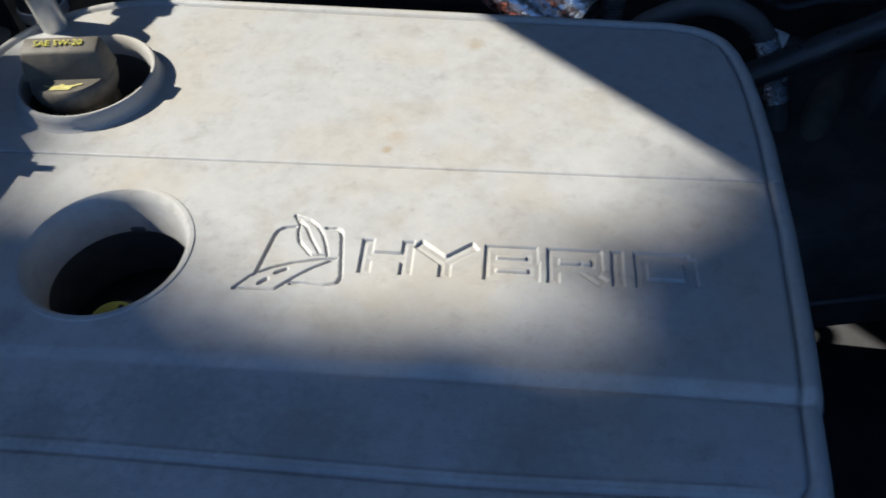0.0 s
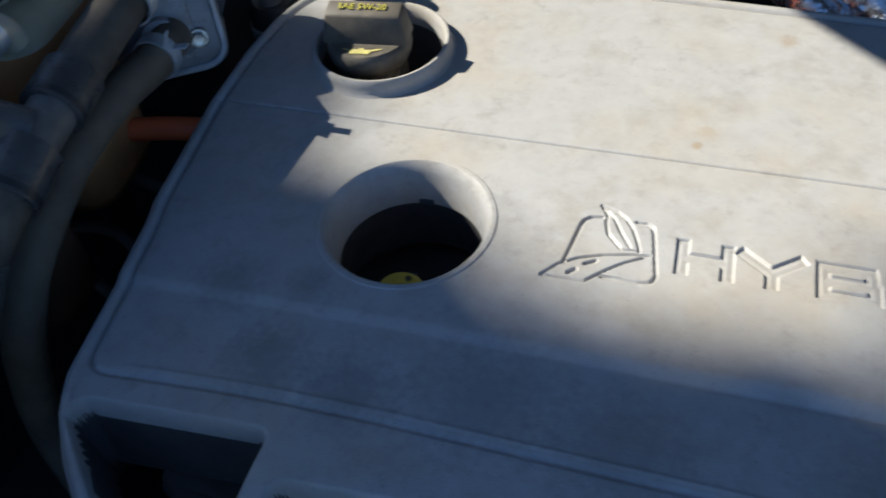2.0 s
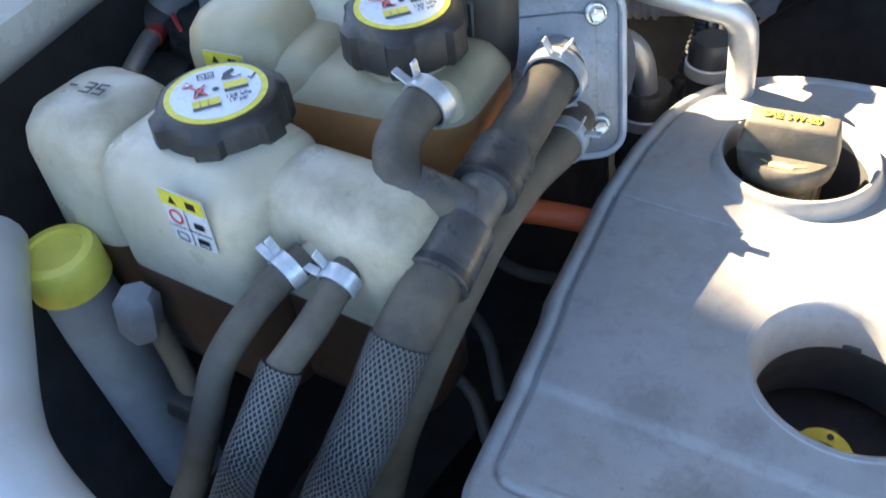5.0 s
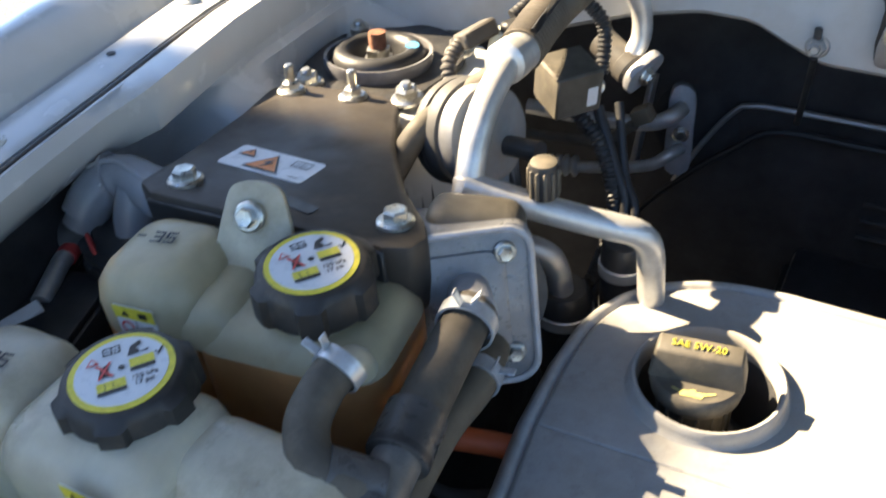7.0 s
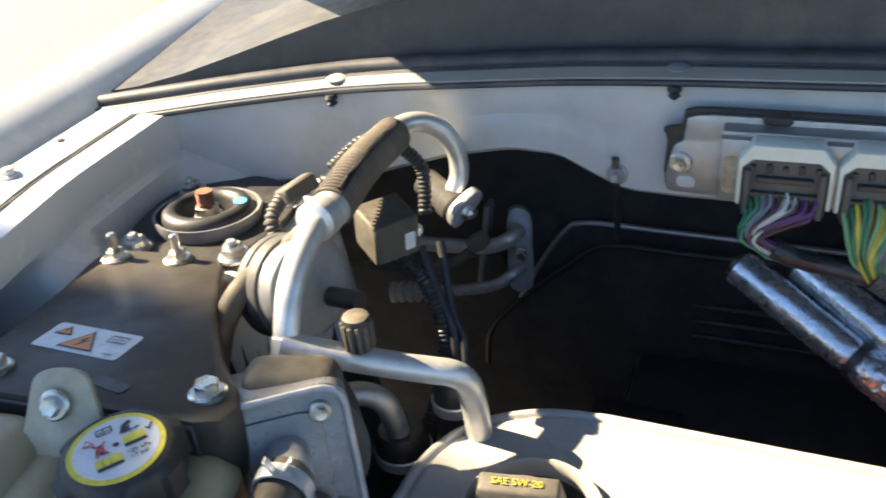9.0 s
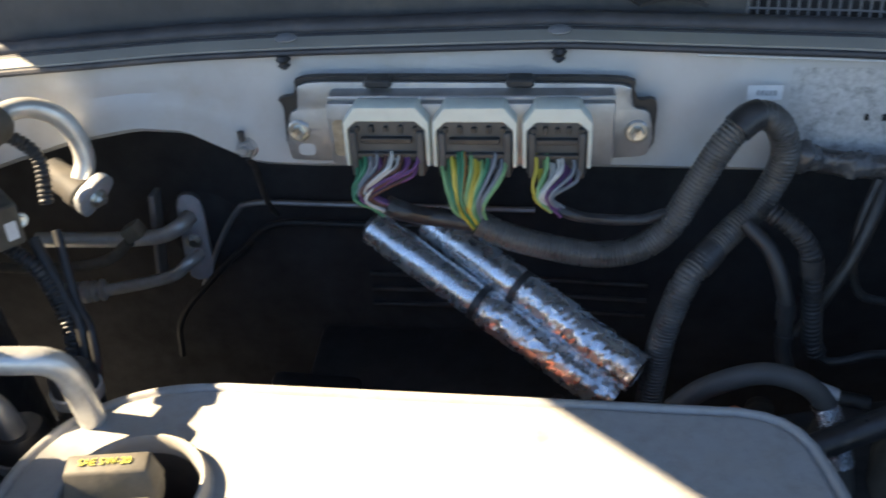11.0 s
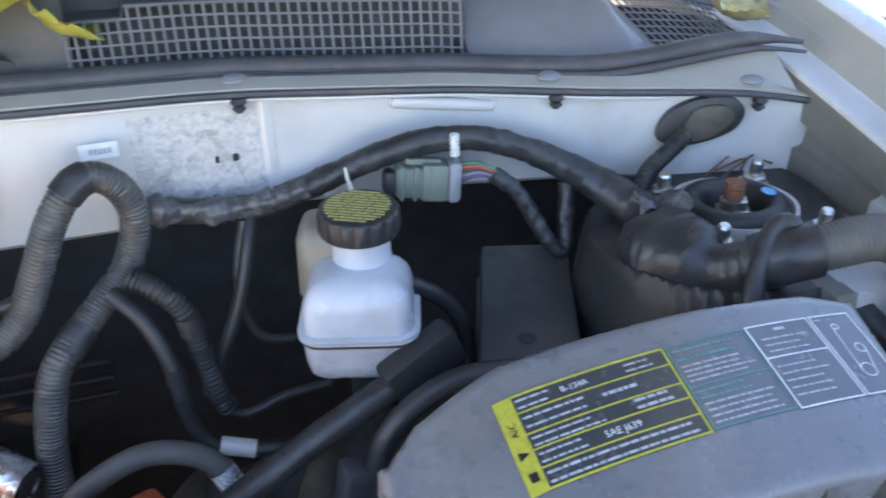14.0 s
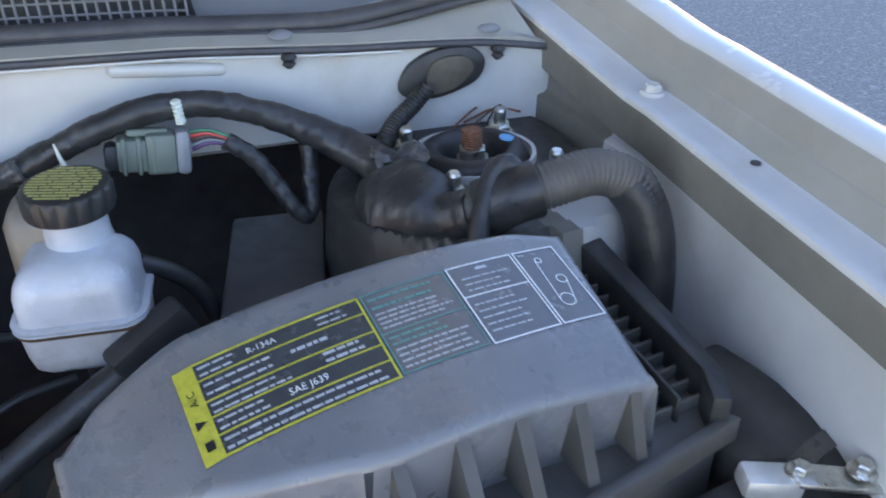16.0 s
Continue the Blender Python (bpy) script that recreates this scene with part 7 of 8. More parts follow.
hn = thing("wall_harness", (0.38, 0.90, 1.05), "tape-wrapped wiring harness along the cowl wall", "wiring harness")
part("main", tube([(0.178, 0.926, 1.034), (0.205, 0.925, 1.028), (0.245, 0.922, 1.026), (0.285, 0.916, 1.038), (0.325, 0.906, 1.056), (0.360, 0.898, 1.067), (0.395, 0.893, 1.069), (0.430, 0.888, 1.060), (0.465, 0.876, 1.044), (0.490, 0.860, 1.030), (0.505, 0.838, 1.022), (0.508, 0.812, 1.018), (0.503, 0.785, 1.012)],
                  lambda f: 0.0092 + 0.006 * smoothstep(0.62, 0.95, f), 20, 0.0022, lumpy=0.16, seed=3, wrap=0.0007), TAPE, hn)
TORN = mat("torn_grey_tape", (0.075, 0.076, 0.08), 0.26, 0, 0.35, 70, 0.4, 300, (0.28, 0.27, 0.25), 0.5)
part("torn_wrap", tube([(0.172, 0.921, 1.037), (0.190, 0.922, 1.032), (0.212, 0.920, 1.030), (0.236, 0.918, 1.029), (0.262, 0.915, 1.033), (0.284, 0.910, 1.040)], lambda f: 0.0092 + 0.003 * math.sin(f * 19) * (1 - f) - 0.002 * f, 22, 0.0016, lumpy=0.42, seed=8, wrap=0.002), TORN, hn, "torn and crumpled grey tape", 80)
part("boot", tube([(0.488, 0.805, 0.985), (0.498, 0.785, 1.010), (0.503, 0.763, 1.020), (0.510, 0.742, 1.024), (0.522, 0.726, 1.034)], lambda f: 0.016 + 0.016 * math.sin(math.pi * min(1, f * 1.15 + 0.05)), 26, 0.002, lumpy=0.16, seed=4, wrap=0.0006), TAPE, hn, "bulging black rubber boot")
part("corrugated_arm", tube([(0.518, 0.730, 1.032), (0.535, 0.716, 1.044), (0.560, 0.706, 1.052), (0.588, 0.700, 1.056), (0.609, 0.692, 1.048), (0.616, 0.684, 1.034)], 0.0142, 18, rib=0.00030, pitch=0.0034), BLACK_DUSTY, hn, "corrugated grey-black conduit")
part("taped_arm", tube([(0.608, 0.693, 1.048), (0.6165, 0.683, 1.030), (0.619, 0.674, 1.0), (0.618, 0.668, 0.95), (0.616, 0.665, 0.88)], 0.0152, 18), TAPE, hn, "tape-wrapped end of the conduit")
part("tape_wrap", tube([(0.524, 0.724, 1.037), (0.540, 0.713, 1.0465), (0.553, 0.708, 1.0505)], 0.0176, 18, 0.003, lumpy=0.08), TAPE, hn)
part("thin_branch", tube([(0.548, 0.716, 1.055), (0.540, 0.722, 1.064), (0.530, 0.722, 1.060), (0.517, 0.712, 1.044), (0.506, 0.700, 1.022), (0.500, 0.690, 0.99), (0.50, 0.68, 0.95)], 0.0062, 12, 0.003, lumpy=0.15), TAPE, hn)
part("branch_down", tube([(0.503, 0.785, 1.0), (0.490, 0.80, 0.97), (0.480, 0.805, 0.92), (0.47, 0.80, 0.85)], 0.019, 14, 0.004, lumpy=0.2, seed=2), TAPE, hn)
part("foil_patch", sheet(9, 9, lambda i, j: (0.492 + 0.034 * i / 8 + 0.006 * j / 8, 0.806 + 0.030 * j / 8 - 0.010 * i / 8, 1.038 + 0.008 * math.sin(i * 0.9 + j * 0.5) - 0.010 * (j / 8 - 0.4) ** 2 * 4 + 0.003 * noise.noise(Vector((i * 0.7, j * 0.7, 2.0)))), 0.0008), TORN, hn, "shiny grey tape flag")
part("fixing_stud", tube([(0.386, 0.886, 1.060), (0.3845, 0.884, 1.077)], 0.0030, 12, rib=0.0005, pitch=0.003), CONN_WHITE, hn, "white fixing stud")
part("drop_wire", tube([(0.242, 0.920, 1.024), (0.236, 0.905, 1.005), (0.222, 0.892, 0.965), (0.205, 0.885, 0.93), (0.19, 0.88, 0.90)], 0.0048, 10), BLACK, hn)
part("drop_wire", tube([(0.236, 0.915, 1.020), (0.226, 0.905, 0.985), (0.226, 0.900, 0.952), (0.238, 0.900, 0.926), (0.260, 0.90, 0.920)], 0.0036, 10), BLACK, hn)
part("pale_tip", tube([(0.312, 0.885, 1.040), (0.308, 0.884, 1.052), (0.306, 0.884, 1.064)], lambda f: 0.0022 * (1 - f * 0.7), 8), CONN_WHITE, hn, "pale wire end")

gc = thing("sealed_connector", (0.37, 0.89, 1.03), "grey-green sealed connector with a taped pigtail", "connector")
GM = pose(0.362, 0.890, 1.042, -12, 6, -9)
part("body", box(0.036, 0.022, 0.022, 0.003, 2, GM @ pose(-0.002, 0, 0)), CONN_GREEN, gc)
part("shroud", box(0.020, 0.026, 0.027, 0.003, 2, GM @ pose(0.008, 0, 0.0005)), CONN_GREEN, gc)
part("collar", box(0.010, 0.027, 0.030, 0.004, 2, GM @ pose(0.022, 0, 0.001)), CONN_GREY, gc)
part("latch", box(0.026, 0.009, 0.005, 0.001, 1, GM @ pose(0.000, 0, 0.0140)), CONN_GREEN, gc)
part("rear_seal", box(0.010, 0.018, 0.018, 0.004, 2, GM @ pose(-0.023, 0, -0.001)), BLACK, gc)
for k in (-1, 0, 1):
    part("rib", box(0.0030, 0.025, 0.0245, 0.0008, 1, GM @ pose(k * 0.0095 - 0.006, -0.0008, 0.0)), CONN_GREEN, gc)
for k, (hue, dz) in enumerate(((1, 0.006), (6, 0.003), (7, 0.0), (5, -0.004), (3, -0.007))):
    part("wire", tube([(0.390, 0.884, 1.047 + dz), (0.402, 0.880, 1.049 + dz * 0.7), (0.415, 0.876, 1.044 + dz * 0.4)], 0.0014, 6), WIRES[hue] if k != 1 else RED_INK, gc)
part("pigtail", tube([(0.412, 0.877, 1.045), (0.428, 0.870, 1.030), (0.440, 0.860, 1.008), (0.450, 0.850, 0.990), (0.459, 0.852, 0.988), (0.464, 0.862, 1.005), (0.468, 0.872, 1.03)], 0.0060, 16, 0.002, lumpy=0.2, wrap=0.0012), TAPE, gc)

gr = thing("cable_grommet", (0.58, 0.87, 1.05), "oval black rubber grommet in the cowl wall with a cable", "grommet")
GP = face_plane((0.578, 0.8765, 1.062), (-0.27, -1, 0.07)) @ pose(0, 0, 0, 0, 0, 6) @ Matrix.Diagonal((0.82, 0.85, 1, 1))
part("pad", prism(smooth_outline([(-0.040, -0.012), (-0.030, 0.010), (-0.004, 0.020), (0.028, 0.018), (0.042, 0.004), (0.030, -0.014), (-0.010, -0.022)], 5), 0.008, 0.0015, GP @ pose(0, 0, 0.003)), BLACK, gr)
part("cover_flap", prism(smooth_outline([(-0.020, -0.013), (-0.012, 0.012), (0.016, 0.014), (0.026, 0.002), (0.014, -0.010), (0.000, -0.015)], 4), 0.005, 0.001, GP @ pose(0.004, -0.001, 0.007)), RUBBER, gr)
part("cable", tube([(0.562, 0.868, 1.056), (0.549, 0.866, 1.046), (0.532, 0.862, 1.036), (0.513, 0.848, 1.024)], 0.0066, 14, rib=0.0004, pitch=0.003), BLACK, gr)

bx = thing("fuse_cover", (0.42, 0.83, 0.90), "smooth grey plastic fuse box cover low by the bulkhead", "fuse box")
bm = prism([(0.415, 0.910), (0.482, 0.890), (0.430, 0.757), (0.362, 0.770)], 0.09, 0.004, Matrix.Translation((0, 0, 0.966)) @ pose(0, 0, 0))
part("lid", bm, GREY_BOX, bx)
part("moulded_mark", lathe([(0.006, 0), (0.0065, 0.0006)], 14, pose(0.402, 0.785, 0.9662)), BLACK, bx)
part("skirt", prism([(0.413, 0.912), (0.485, 0.891), (0.432, 0.753), (0.359, 0.768)], 0.05, 0.002, Matrix.Translation((0, 0, 0.935))), GREY_BOX, bx)

# hoses and cables between the cover and the air box
for nm, lbl, pts, r, kw, mtl in (
        ("wiring_conduit", "corrugated black conduit below the loom", [(0.155, 0.885, 1.008), (0.172, 0.876, 0.998), (0.186, 0.872, 0.978), (0.193, 0.870, 0.935), (0.198, 0.868, 0.905), (0.204, 0.867, 0.892)], 0.0072, dict(rib=0.0006, pitch=0.004), BLACK),
        ("wiring_conduit", "black cable ending in a white taped lead", [(0.140, 0.888, 0.996), (0.158, 0.872, 0.980), (0.171, 0.860, 0.945), (0.174, 0.856, 0.905), (0.184, 0.850, 0.882), (0.205, 0.845, 0.872), (0.240, 0.84, 0.868)], 0.0058, {}, BLACK),
        ("fuel_hose", "black rubber hose arching behind the cover", [(0.088, 0.80, 0.890), (0.110, 0.80, 0.912), (0.144, 0.80, 0.927), (0.173, 0.798, 0.922), (0.192, 0.795, 0.903), (0.206, 0.785, 0.865), (0.215, 0.775, 0.82)], 0.0078, {}, BLACK_DUSTY),
        ("battery_cable", "thick black taped cable slanting up to the bulkhead", [(0.165, 0.765, 0.885), (0.205, 0.770, 0.905), (0.255, 0.777, 0.930), (0.312, 0.785, 0.955), (0.352, 0.795, 0.975)], 0.0098, dict(lumpy=0.06), TAPE),
        ("intake_hose", "glossy black hose bending to the air box", [(0.283, 0.745, 0.86), (0.285, 0.748, 0.918), (0.297, 0.750, 0.948), (0.325, 0.752, 0.969), (0.355, 0.752, 0.974), (0.395, 0.748, 0.968), (0.44, 0.74, 0.95)], 0.0074, {}, BLACK)):
    h = thing(nm, pts[0], lbl, nm.split("_")[1])
    part("sheath", tube(pts, r, 14, 0.004, **kw), mtl, h)
    if nm == "wiring_conduit":
        a, b = Vector(pts[2]), Vector(pts[3])
        part("tape_wrap", tube([a, a.lerp(b, 0.35)], r * 1.18, 14, 0.003, lumpy=0.06), TAPE, h)
        part("cable_tie", lathe([(r * 1.02, -0.0018), (r * 1.2, -0.0018), (r * 1.2, 0.0018), (r * 1.02, 0.0018)], 20, Matrix.Translation(a.lerp(b, 0.7)) @ frame_axes(b - a), False), BLACK, h)
    if "below the loom" in lbl:
        part("thin_lead", tube([(0.203, 0.867, 0.893), (0.212, 0.866, 0.886), (0.226, 0.866, 0.888), (0.245, 0.868, 0.893), (0.280, 0.87, 0.894)], 0.0034, 10), BLACK, h)
    if "white" in lbl:
        part("white_tape", tube([(0.192, 0.8475, 0.8775), (0.216, 0.843, 0.8705)], 0.0068, 14, straight=True), LABEL, h, "white tape wrap")
    if nm == "fuel_hose":
        part("inner_end", tube([(0.190, 0.7955, 0.906), (0.200, 0.790, 0.883), (0.207, 0.784, 0.860)], 0.0086, 12), METAL_DARK, h)
        part("braided_end", braid([(0.190, 0.7955, 0.906), (0.200, 0.790, 0.883), (0.207, 0.784, 0.860)], 0.0086, 14, 0.02), FOIL, h, "silver braided end", 0)
        tagged(bpy.data.objects["braided_end"], "silver braided end", kind="stuff")
    if nm == "battery_cable":
        part("wrap", box(0.055, 0.020, 0.030, 0.004, 2, pose(0.328, 0.788, 0.964, 0, -24, 12)), BLACK, h, "flat black cable guide")
    if nm == "intake_hose":
        part("bracket", box(0.030, 0.020, 0.045, 0.003, 2, pose(0.274, 0.752, 0.90, 0, 12, 10)), GREY_BOX, h)
ck = thing("clip_ring", (0.29, 0.70, 0.85), "small bright wire hose clip", "clip")
part("ring", lathe([(0.009, -0.001), (0.0105, 0), (0.009, 0.001)], 24, pose(0.268, 0.708, 0.90, 70, 0, 30), False), ZINC, ck)
for k in range(3):
    solo("hidden_hose", tube([(0.11 + 0.05 * k, 0.72, 0.80), (0.13 + 0.05 * k, 0.76, 0.845 - 0.01 * k), (0.16 + 0.05 * k, 0.83, 0.84), (0.18 + 0.06 * k, 0.90, 0.80)], 0.013, 12), RUBBER, "dim black rubber hose low in the bay", "hose", "low hoses")
solo("orange_connector", box(0.03, 0.025, 0.02, 0.005, 2, pose(0.135, 0.815, 0.862, 0, 10, 30)), ORANGE, "orange high voltage plug low in the bay", "connector")

# air filter box
ab = thing("air_filter_box", (0.42, 0.61, 0.95), "dusty dark grey air filter box with printed service labels", "air filter box")
FRONT = [(0.268, 0.618), (0.285, 0.602), (0.33, 0.582), (0.386, 0.567), (0.45, 0.565), (0.524, 0.557)]
BACK = [(0.268, 0.640), (0.285, 0.652), (0.33, 0.658), (0.44, 0.657), (0.50, 0.655), (0.524, 0.648)]


def lid_z(x, y):
    return 1.0535 + 0.25 * (y - 0.62) + 0.010 * (1 - ((x - 0.43) / 0.11) ** 2) - 0.006 - 0.012 * smoothstep(0.33, 0.268, x)


def lid(i, j):
    n = 60
    f = min(max(j - 3, 0), 20) / 20
    x = 0.268 + (0.2440 + 0.0120 * f) * min(max(i - 3, 0), n) / n
    y = lerp_table(x, FRONT) + (lerp_table(x, BACK) - lerp_table(x, FRONT)) * f
    z = lid_z(x, y)
    ex = 0 if 3 <= i <= n + 3 else ((3 - i) if i < 3 else (i - n - 3))
    ey = 0 if 3 <= j <= 23 else ((3 - j) if j < 3 else (j - 23))
    e = max(ex, ey)
    sx = -1 if i < 3 else (1 if i > n + 3 else 0)
    sy = -1 if j < 3 else (1 if j > 23 else 0)
    grow, drop = ((0, 0), (0.0035, 0.0015), (0.006, 0.006), (0.008, 0.085))[e]
    if e == 3 and sy < 0 and sx == 0 and x > 0.375:
        grow = -0.009
    return (x + sx * grow * (0.7 if e < 3 else 0.9), y + sy * grow, z - drop)


top_bm = sheet(67, 27, lid)
part("lid", top_bm, mat("air_box_plastic", (0.155, 0.160, 0.172), 0.30, 0, 0.14, 26, 0.14, 900, (0.21, 0.195, 0.17), 0.45, spec=0.9), ab, "", 50)


def on_lid(polys, lift=0.0006):
    """Printed shapes in plan metres, draped on the lid."""
    bm = bmesh.new()
    for p in polys:
        dense = []
        for (x0, y0), (x1, y1) in zip(p, p[1:] + p[:1]):
            n = max(1, int(math.hypot(x1 - x0, y1 - y0) / 0.006))
            dense += [(x0 + (x1 - x0) * k / n, y0 + (y1 - y0) * k / n) for k in range(n)]
        f = bm.faces.new([bm.verts.new((x, y, lid_z(x, y) + lift)) for x, y in dense])
        f.normal_update()
        if f.normal.z < 0:
            f.normal_flip()
    bmesh.ops.triangulate(bm, faces=bm.faces)
    bmesh.ops.remove_doubles(bm, verts=bm.verts, dist=0.00005)
    return bm


def drape(bm, lift):
    for v in bm.verts:
        v.co.z = lid_z(v.co.x, v.co.y) + lift
    return bm


def strip_grid(x0, y0, x1, y1):
    """A rectangle cut into narrow columns, so that it follows the lid's crown."""
    n = max(1, int((x1 - x0) / 0.008))
    return [bar(x0 + (x1 - x0) * k / n, y0, x0 + (x1 - x0) * (k + 1) / n, y1) for k in range(n)]


def frame_strips(x0, y0, x1, y1, w):
    return strip_grid(x0, y0, x1, y0 + w) + strip_grid(x0, y1 - w, x1, y1) + [bar(x0, y0, x0 + w, y1), bar(x1 - w, y0, x1, y1)]


def text_rows(x0, x1, y0, y1, rows, h, seed, ragged=0.3, wmin=0.0025, wmax=0.0075):
    r, out = random.Random(seed), []
    for k in range(rows):
        y = y1 - (k + 0.5) * (y1 - y0) / rows
        x, stop = x0, x1 - r.uniform(0, ragged) * (x1 - x0)
        while x < stop - 0.002:
            w = min(stop - x, r.uniform(wmin, wmax))
            out.append(bar(x, y - h * 0.30, x + w - 0.0008, y + h * 0.30))
            x += w
    return out


acl = part("refrigerant_label", on_lid(strip_grid(0.3185, 0.5935, 0.4065, 0.6415), 0.0004), LABEL_DARK, ab, "dark refrigerant label with yellow lines", 0)
yl = frame_strips(0.3185, 0.5935, 0.4065, 0.6415, 0.0012) + strip_grid(0.3185, 0.5935, 0.3275, 0.6415)
for y in (0.6035, 0.6125, 0.6205, 0.6315):
    yl += strip_grid(0.3275, y, 0.4065, y + 0.0009)
part("yellow_frame", on_lid(yl, 0.0008), LABEL_YELLOW, acl, "yellow frame and head", 0)
part("small_print", on_lid(text_rows(0.329, 0.347, 0.6325, 0.6400, 2, 0.0019, 1) + text_rows(0.384, 0.404, 0.6330, 0.6395, 2, 0.0017, 2) + text_rows(0.329, 0.362, 0.6220, 0.6310, 2, 0.0020, 3) + text_rows(0.368, 0.388, 0.6235, 0.6300, 1, 0.0030, 4)
                           + text_rows(0.329, 0.365, 0.6130, 0.6200, 2, 0.0018, 5) + text_rows(0.380, 0.404, 0.6135, 0.6210, 2, 0.0026, 6) + text_rows(0.329, 0.352, 0.6045, 0.6120, 2, 0.0018, 7) + text_rows(0.329, 0.402, 0.5945, 0.6030, 2, 0.0022, 8, 0.1), 0.0008), FADED_INK, acl, "unreadable white print", 0)
part("bold_print", drape(lettering("R-134A", 0.0044, pose(0.3575, 0.6358, 0), 0.0), 0.0010), WHITE_INK, acl, "bold white lettering", 0)
part("bold_print", drape(lettering("SAE J639", 0.0050, pose(0.3690, 0.6078, 0), 0.0), 0.0010), WHITE_INK, acl, "bold white lettering", 0)
part("head_print", join(drape(lettering("A/C", 0.0048, pose(0.3230, 0.6250, 0, 0, 0, 90), 0.0), 0.0011), on_lid([[(0.3205, 0.6100), (0.3205, 0.6145), (0.3255, 0.6122)], bar(0.3212, 0.5990, 0.3250, 0.6035)], 0.0011)), BLACK_INK, acl, "black head print", 0)
LABEL_GREY = mat("grey_label", (0.115, 0.12, 0.13), 0.2, 0, 0.12, 60, 0.0, spec=0.9)
gl = part("service_label", on_lid(strip_grid(0.4075, 0.5945, 0.4515, 0.6415), 0.0004), LABEL_GREY, ab, "dark service label with green lines", 0)
part("green_frame", on_lid(frame_strips(0.4075, 0.5945, 0.4515, 0.6415, 0.0007) + strip_grid(0.4075, 0.6170, 0.4515, 0.6177) + text_rows(0.410, 0.449, 0.6300, 0.6400, 2, 0.0024, 11) + text_rows(0.410, 0.440, 0.6090, 0.6160, 2, 0.0020, 13), 0.0008), GREEN_INK, gl, "green frame and print", 0)
part("small_print", on_lid(text_rows(0.410, 0.449, 0.6190, 0.6300, 4, 0.0017, 12) + text_rows(0.410, 0.449, 0.5960, 0.6090, 4, 0.0018, 14), 0.0008), FADED_INK, gl, "unreadable white print", 0)
wl = part("belt_label", on_lid(strip_grid(0.4530, 0.5935, 0.5165, 0.6420), 0.0004), LABEL_GREY, ab, "grey service label with white lines", 0)
belt = []
for cx, cy, r in ((0.503, 0.607, 0.0042), (0.508, 0.620, 0.0030), (0.503, 0.634, 0.0020)):
    for k in range(14):
        a0, a1 = 2 * math.pi * k / 14, 2 * math.pi * (k + 1) / 14
        belt.append([(cx + r * math.cos(a0), cy + r * math.sin(a0)), (cx + r * math.cos(a1), cy + r * math.sin(a1)), (cx + (r - 0.0006) * math.cos(a1), cy + (r - 0.0006) * math.sin(a1)), (cx + (r - 0.0006) * math.cos(a0), cy + (r - 0.0006) * math.sin(a0))])
belt += [[(0.4988, 0.6075), (0.5008, 0.6345), (0.5014, 0.6345), (0.4994, 0.6075)], [(0.5070, 0.6060), (0.5112, 0.6205), (0.5106, 0.6207), (0.5064, 0.6062)]]
part("white_frame", on_lid(frame_strips(0.4530, 0.5935, 0.4905, 0.6420, 0.0009) + frame_strips(0.4915, 0.5935, 0.5165, 0.6420, 0.0009) + strip_grid(0.4530, 0.6220, 0.4905, 0.6228) + belt, 0.0008), WHITE_INK, wl, "white frame and belt drawing", 0)
part("small_print", on_lid(text_rows(0.458, 0.487, 0.6240, 0.6350, 3, 0.0015, 21) + text_rows(0.468, 0.480, 0.6355, 0.6405, 1, 0.0030, 23) + text_rows(0.456, 0.488, 0.5985, 0.6190, 5, 0.0016, 22) + text_rows(0.4935, 0.4995, 0.6375, 0.6405, 1, 0.0016, 24), 0.0008), FADED_INK, wl, "unreadable white print", 0)

ABOX = mat("air_box_dusty", (0.085, 0.082, 0.077), 0.6, 0, 0.2, 26, 0.15, 900, (0.17, 0.14, 0.10), 0.5)
part("base", prism([(0.262, 0.655), (0.30, 0.672), (0.44, 0.682), (0.52, 0.690), (0.588, 0.706), (0.594, 0.696), (0.571, 0.566), (0.558, 0.546), (0.450, 0.538), (0.38, 0.548), (0.27, 0.595)], 0.09, 0.003, pose(0, 0, 0.992)), ABOX, ab, "lower half of the box")
part("rim_ridge", prism([(0.576, 0.702), (0.584, 0.706), (0.5915, 0.694), (0.568, 0.560), (0.556, 0.541), (0.548, 0.546), (0.559, 0.566)], 0.024, 0.0015, pose(0, 0, 1.014)), BLACK, ab, "raised rim of the lower half")
part("front_rim", prism([(0.560, 0.546), (0.450, 0.535), (0.385, 0.546), (0.385, 0.540), (0.450, 0.528), (0.564, 0.540)], 0.016, 0.0015, pose(0, 0, 1.000)), ABOX, ab)
for k in range(5):
    x = 0.388 + 0.0290 * k
    yf = lerp_table(x, FRONT)
    rib = bmesh.new()
    zt = lid_z(x, yf) - 0.002
    for dx in (-0.0032, 0.0032):
        vs = [rib.verts.new(q) for q in ((x + dx, yf + 0.004, zt), (x + dx, yf - 0.006, zt - 0.004), (x + dx, 0.5385 + (x - 0.45) * 0.08, 0.998), (x + dx, yf + 0.004, 0.998))]
        rib.faces.new(vs)
    rib.verts.ensure_lookup_table()
    for q in range(4):
        rib.faces.new((rib.verts[q], rib.verts[(q + 1) % 4], rib.verts[4 + (q + 1) % 4], rib.verts[4 + q]))
    bmesh.ops.recalc_face_normals(rib, faces=rib.faces)
    part("rib", rib, ABOX, ab)
for k in range(12):
    y = 0.563 + 0.0115 * k
    xr = 0.560 + (y - 0.555) * 0.16
    part("web", box(xr - 0.522, 0.0022, 0.014, 0.0006, 1, pose((xr + 0.522) / 2, y, 0.993)), ABOX, ab)
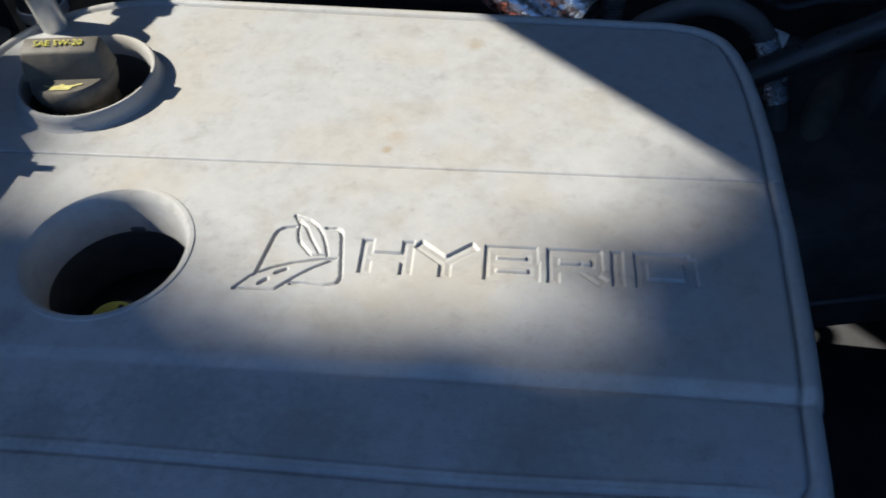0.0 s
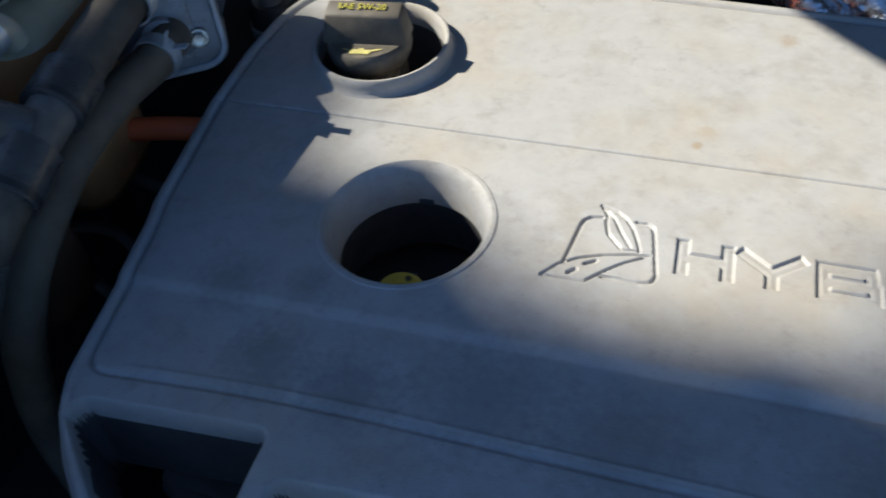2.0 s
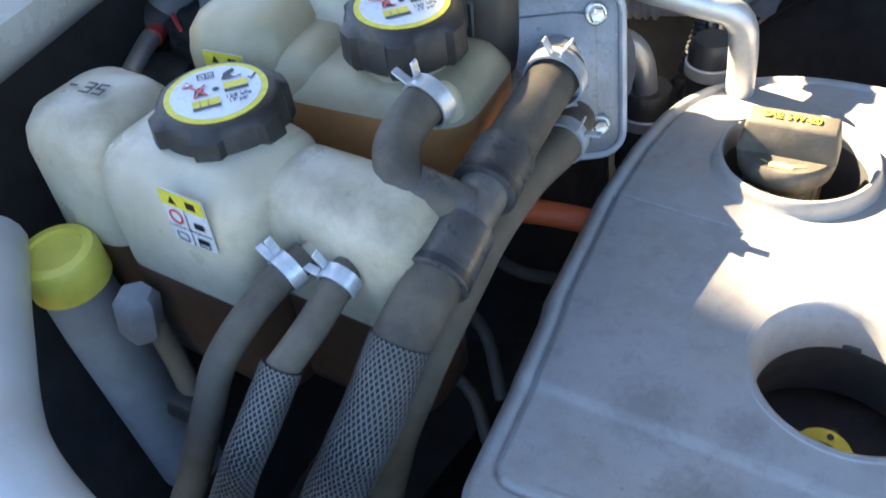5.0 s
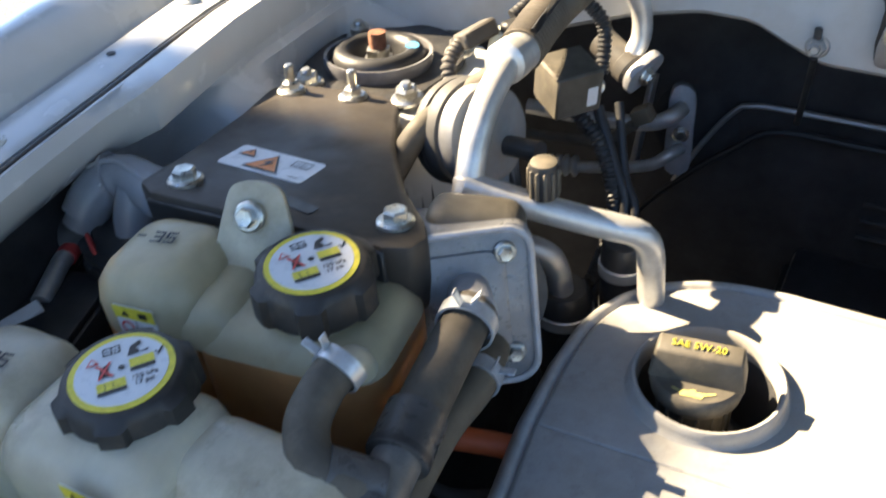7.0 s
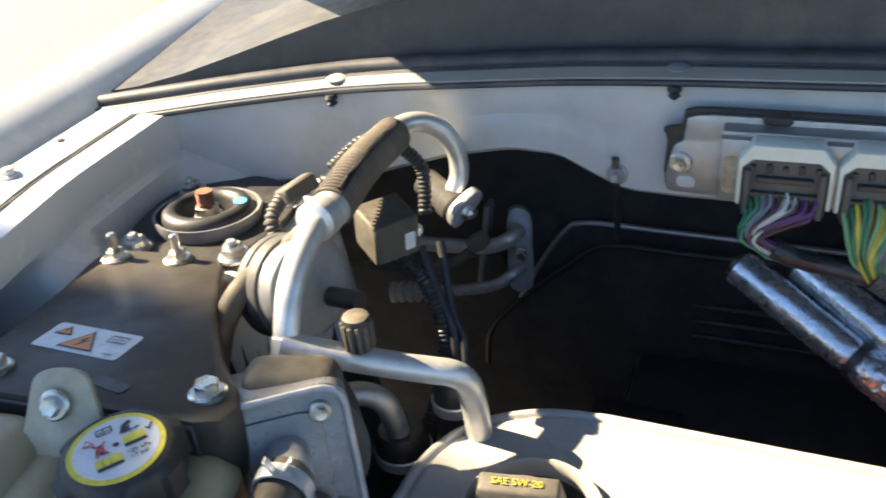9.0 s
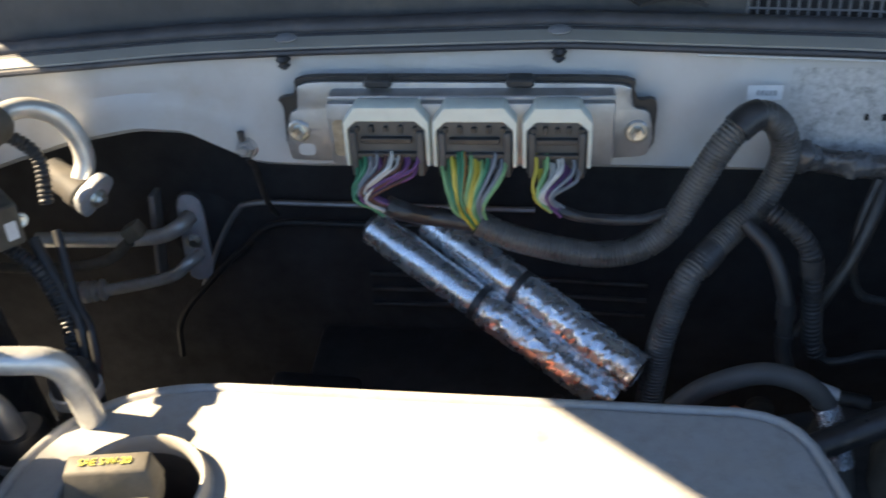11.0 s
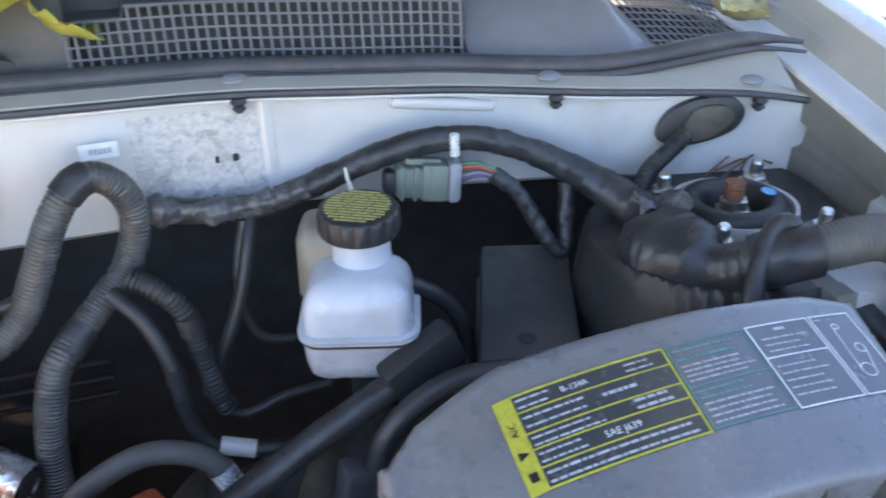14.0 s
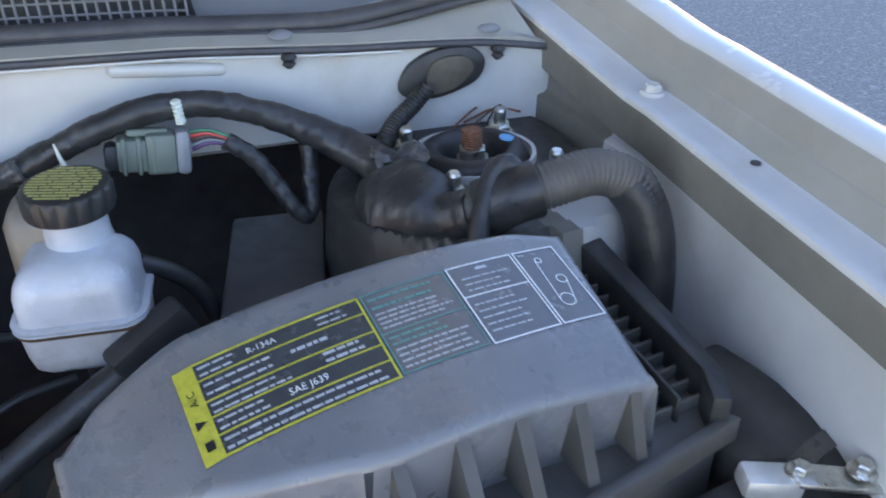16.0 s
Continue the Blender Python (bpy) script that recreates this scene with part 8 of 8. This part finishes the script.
part("long_web", box(0.0022, 0.14, 0.018, 0.0006, 1, pose(0.548, 0.628, 0.999, 0, 0, -7)), BLACK, ab)
part("bulge", lathe([(0.034, -0.03), (0.034, 0.012), (0.028, 0.020), (0.018, 0.022)], 28, pose(0.335, 0.556, 0.960, 0, 0, 0)), BLACK, ab, "round outlet of the box")

it = thing("intake_duct", (0.62, 0.52, 0.88), "large round black intake duct beside the air box", "duct")
part("duct", tube([(0.592, 0.60, 0.955), (0.60, 0.56, 0.952), (0.606, 0.515, 0.945), (0.604, 0.46, 0.93), (0.59, 0.40, 0.91)], 0.034, 24), BLACK, it)
part("collar", tube([(0.6045, 0.530, 0.9475), (0.6055, 0.520, 0.946)], 0.0358, 28, straight=True), BLACK_WORN, it, "raised collar")
bt = thing("battery_terminal", (0.56, 0.51, 0.96), "bright lead battery terminal clamp", "terminal")
part("clamp", box(0.030, 0.016, 0.012, 0.003, 2, pose(0.560, 0.514, 0.982, 0, 8, -25)), ALU, bt)
part("strap", box(0.050, 0.014, 0.004, 0.0015, 2, pose(0.590, 0.496, 0.984, 5, 8, -28)), ZINC, bt)
hex_bolt("bolt", (0.572, 0.508, 0.986), (0.1, 0, 1), 0.005, bt)
hex_bolt("bolt", (0.598, 0.494, 0.987), (0.1, 0, 1), 0.005, bt)
solo("battery", box(0.13, 0.16, 0.18, 0.006, 2, pose(0.58, 0.45, 0.885)), BLACK, "black battery beside the air box", "battery")
for k, (p, q, r) in enumerate((((0.566, 0.858, 1.027), (0.594, 0.868, 1.0335), (0.630, 0.886, 1.031)), ((0.556, 0.866, 1.026), (0.577, 0.872, 1.034), (0.594, 0.886, 1.030)), ((0.585, 0.862, 1.027), (0.607, 0.878, 1.033), (0.622, 0.880, 1.028)), ((0.570, 0.872, 1.026), (0.600, 0.874, 1.031), (0.618, 0.866, 1.027)))):
    tagged(part("dry_needle", tube([Vector(w) + Vector((0.022, -0.006, -0.004)) for w in (p, q, r)], 0.0009, 6), (BARK, RUST)[k % 2]), "dry brown pine needle lying behind the strut mount", "needle", "dry needles")


# ---- trees beside the car, whose shade falls over the bay ----
def tree(label, foot, crown, size, count, seed, boughs=(), lean=(0, 0)):
    t = thing("tree", foot, label, "tree", "trees")
    r = random.Random(seed)
    part("trunk", tube([foot, (foot[0] * 0.6 + crown[0] * 0.4, foot[1] * 0.5 + crown[1] * 0.5, crown[2] * 0.5), crown], lambda f: 0.16 - 0.11 * f, 12, 0.1), BARK, t)
    for k in range(6):
        a = 2 * math.pi * k / 6 + r.random()
        tip = (crown[0] + size[0] * 0.7 * math.cos(a), crown[1] + size[1] * 0.7 * math.sin(a), crown[2] + size[2] * r.uniform(-0.3, 0.5))
        part("limb", tube([(crown[0], crown[1], crown[2] - size[2] * 0.8), tip], lambda f: 0.05 - 0.035 * f, 8, 0.1), BARK, t)
    verts, faces = [], []
    clumps = []
    for k in range(3000):
        while True:
            q = Vector((r.uniform(-1, 1), r.uniform(-1, 1), r.uniform(-1, 1)))
            if q.x ** 10 + q.y ** 10 + q.z ** 10 < 1:
                break
        clumps.append(Vector(crown) + Vector((q.x * size[0] + lean[0] * q.z * size[2], q.y * size[1] + lean[1] * q.z * size[2], q.z * size[2])))
    # boughs that stand out of the crown
    for bough, radius in boughs:
        for k in range(300):
            while True:
                q = Vector((r.uniform(-1, 1), r.uniform(-1, 1), r.uniform(-1, 1)))
                if q.length < 1:
                    break
            clumps.append(Vector(bough) + q * (radius - 0.06) + Vector((lean[0], lean[1], 0)) * q.z * (radius - 0.06))
    for k in range(count):
        c = clumps[r.randrange(len(clumps))]
        s = 0.03
        p = c + Vector((r.uniform(-2, 2) * s, r.uniform(-1, 1) * s, r.uniform(-1, 1) * s))
        e = Euler((r.uniform(-1, 1), r.uniform(-1, 1), r.uniform(0, 6.28))).to_matrix()
        l, w = r.uniform(0.04, 0.07), r.uniform(0.022, 0.036)
        n = len(verts)
        verts += [tuple(p + e @ Vector(v)) for v in ((-l, 0, 0), (0, -w, 0.008), (l, 0, 0), (0, w, 0.008))]
        faces.append((n, n + 1, n + 2, n + 3))
    me = bpy.data.meshes.new("crown")
    me.from_pydata(verts, [], faces)
    me.materials.append(TREE_LEAF)
    ob = new("crown", me)
    ob.parent = t
    ob.matrix_parent_inverse = t.matrix_basis.inverted()
    return t


tree("leafy green tree standing beside the car", (-5.2, -1.4, 0), (-4.695, -1.214, 5.05), (0.8, 1.536, 0.855), 125000, 11,
     (((-4.684, 0.322, 5.268), 0.30), ((-4.272, 0.585, 4.16), 0.085), ((-4.302, 0.31, 4.16), 0.19), ((-4.7015, 0.295, 4.925), 0.185), ((-4.7156, 0.355, 4.655), 0.165), ((-4.380, 0.465, 4.90), 0.177), ((-5.02, 0.452, 4.90), 0.062)), (0.05, -0.224))
tree("leafy green tree farther from the car", (-4.0, 4.9, 0), (-2.7, 2.785, 5.2), (1.15, 1.0, 0.8), 26000, 12)
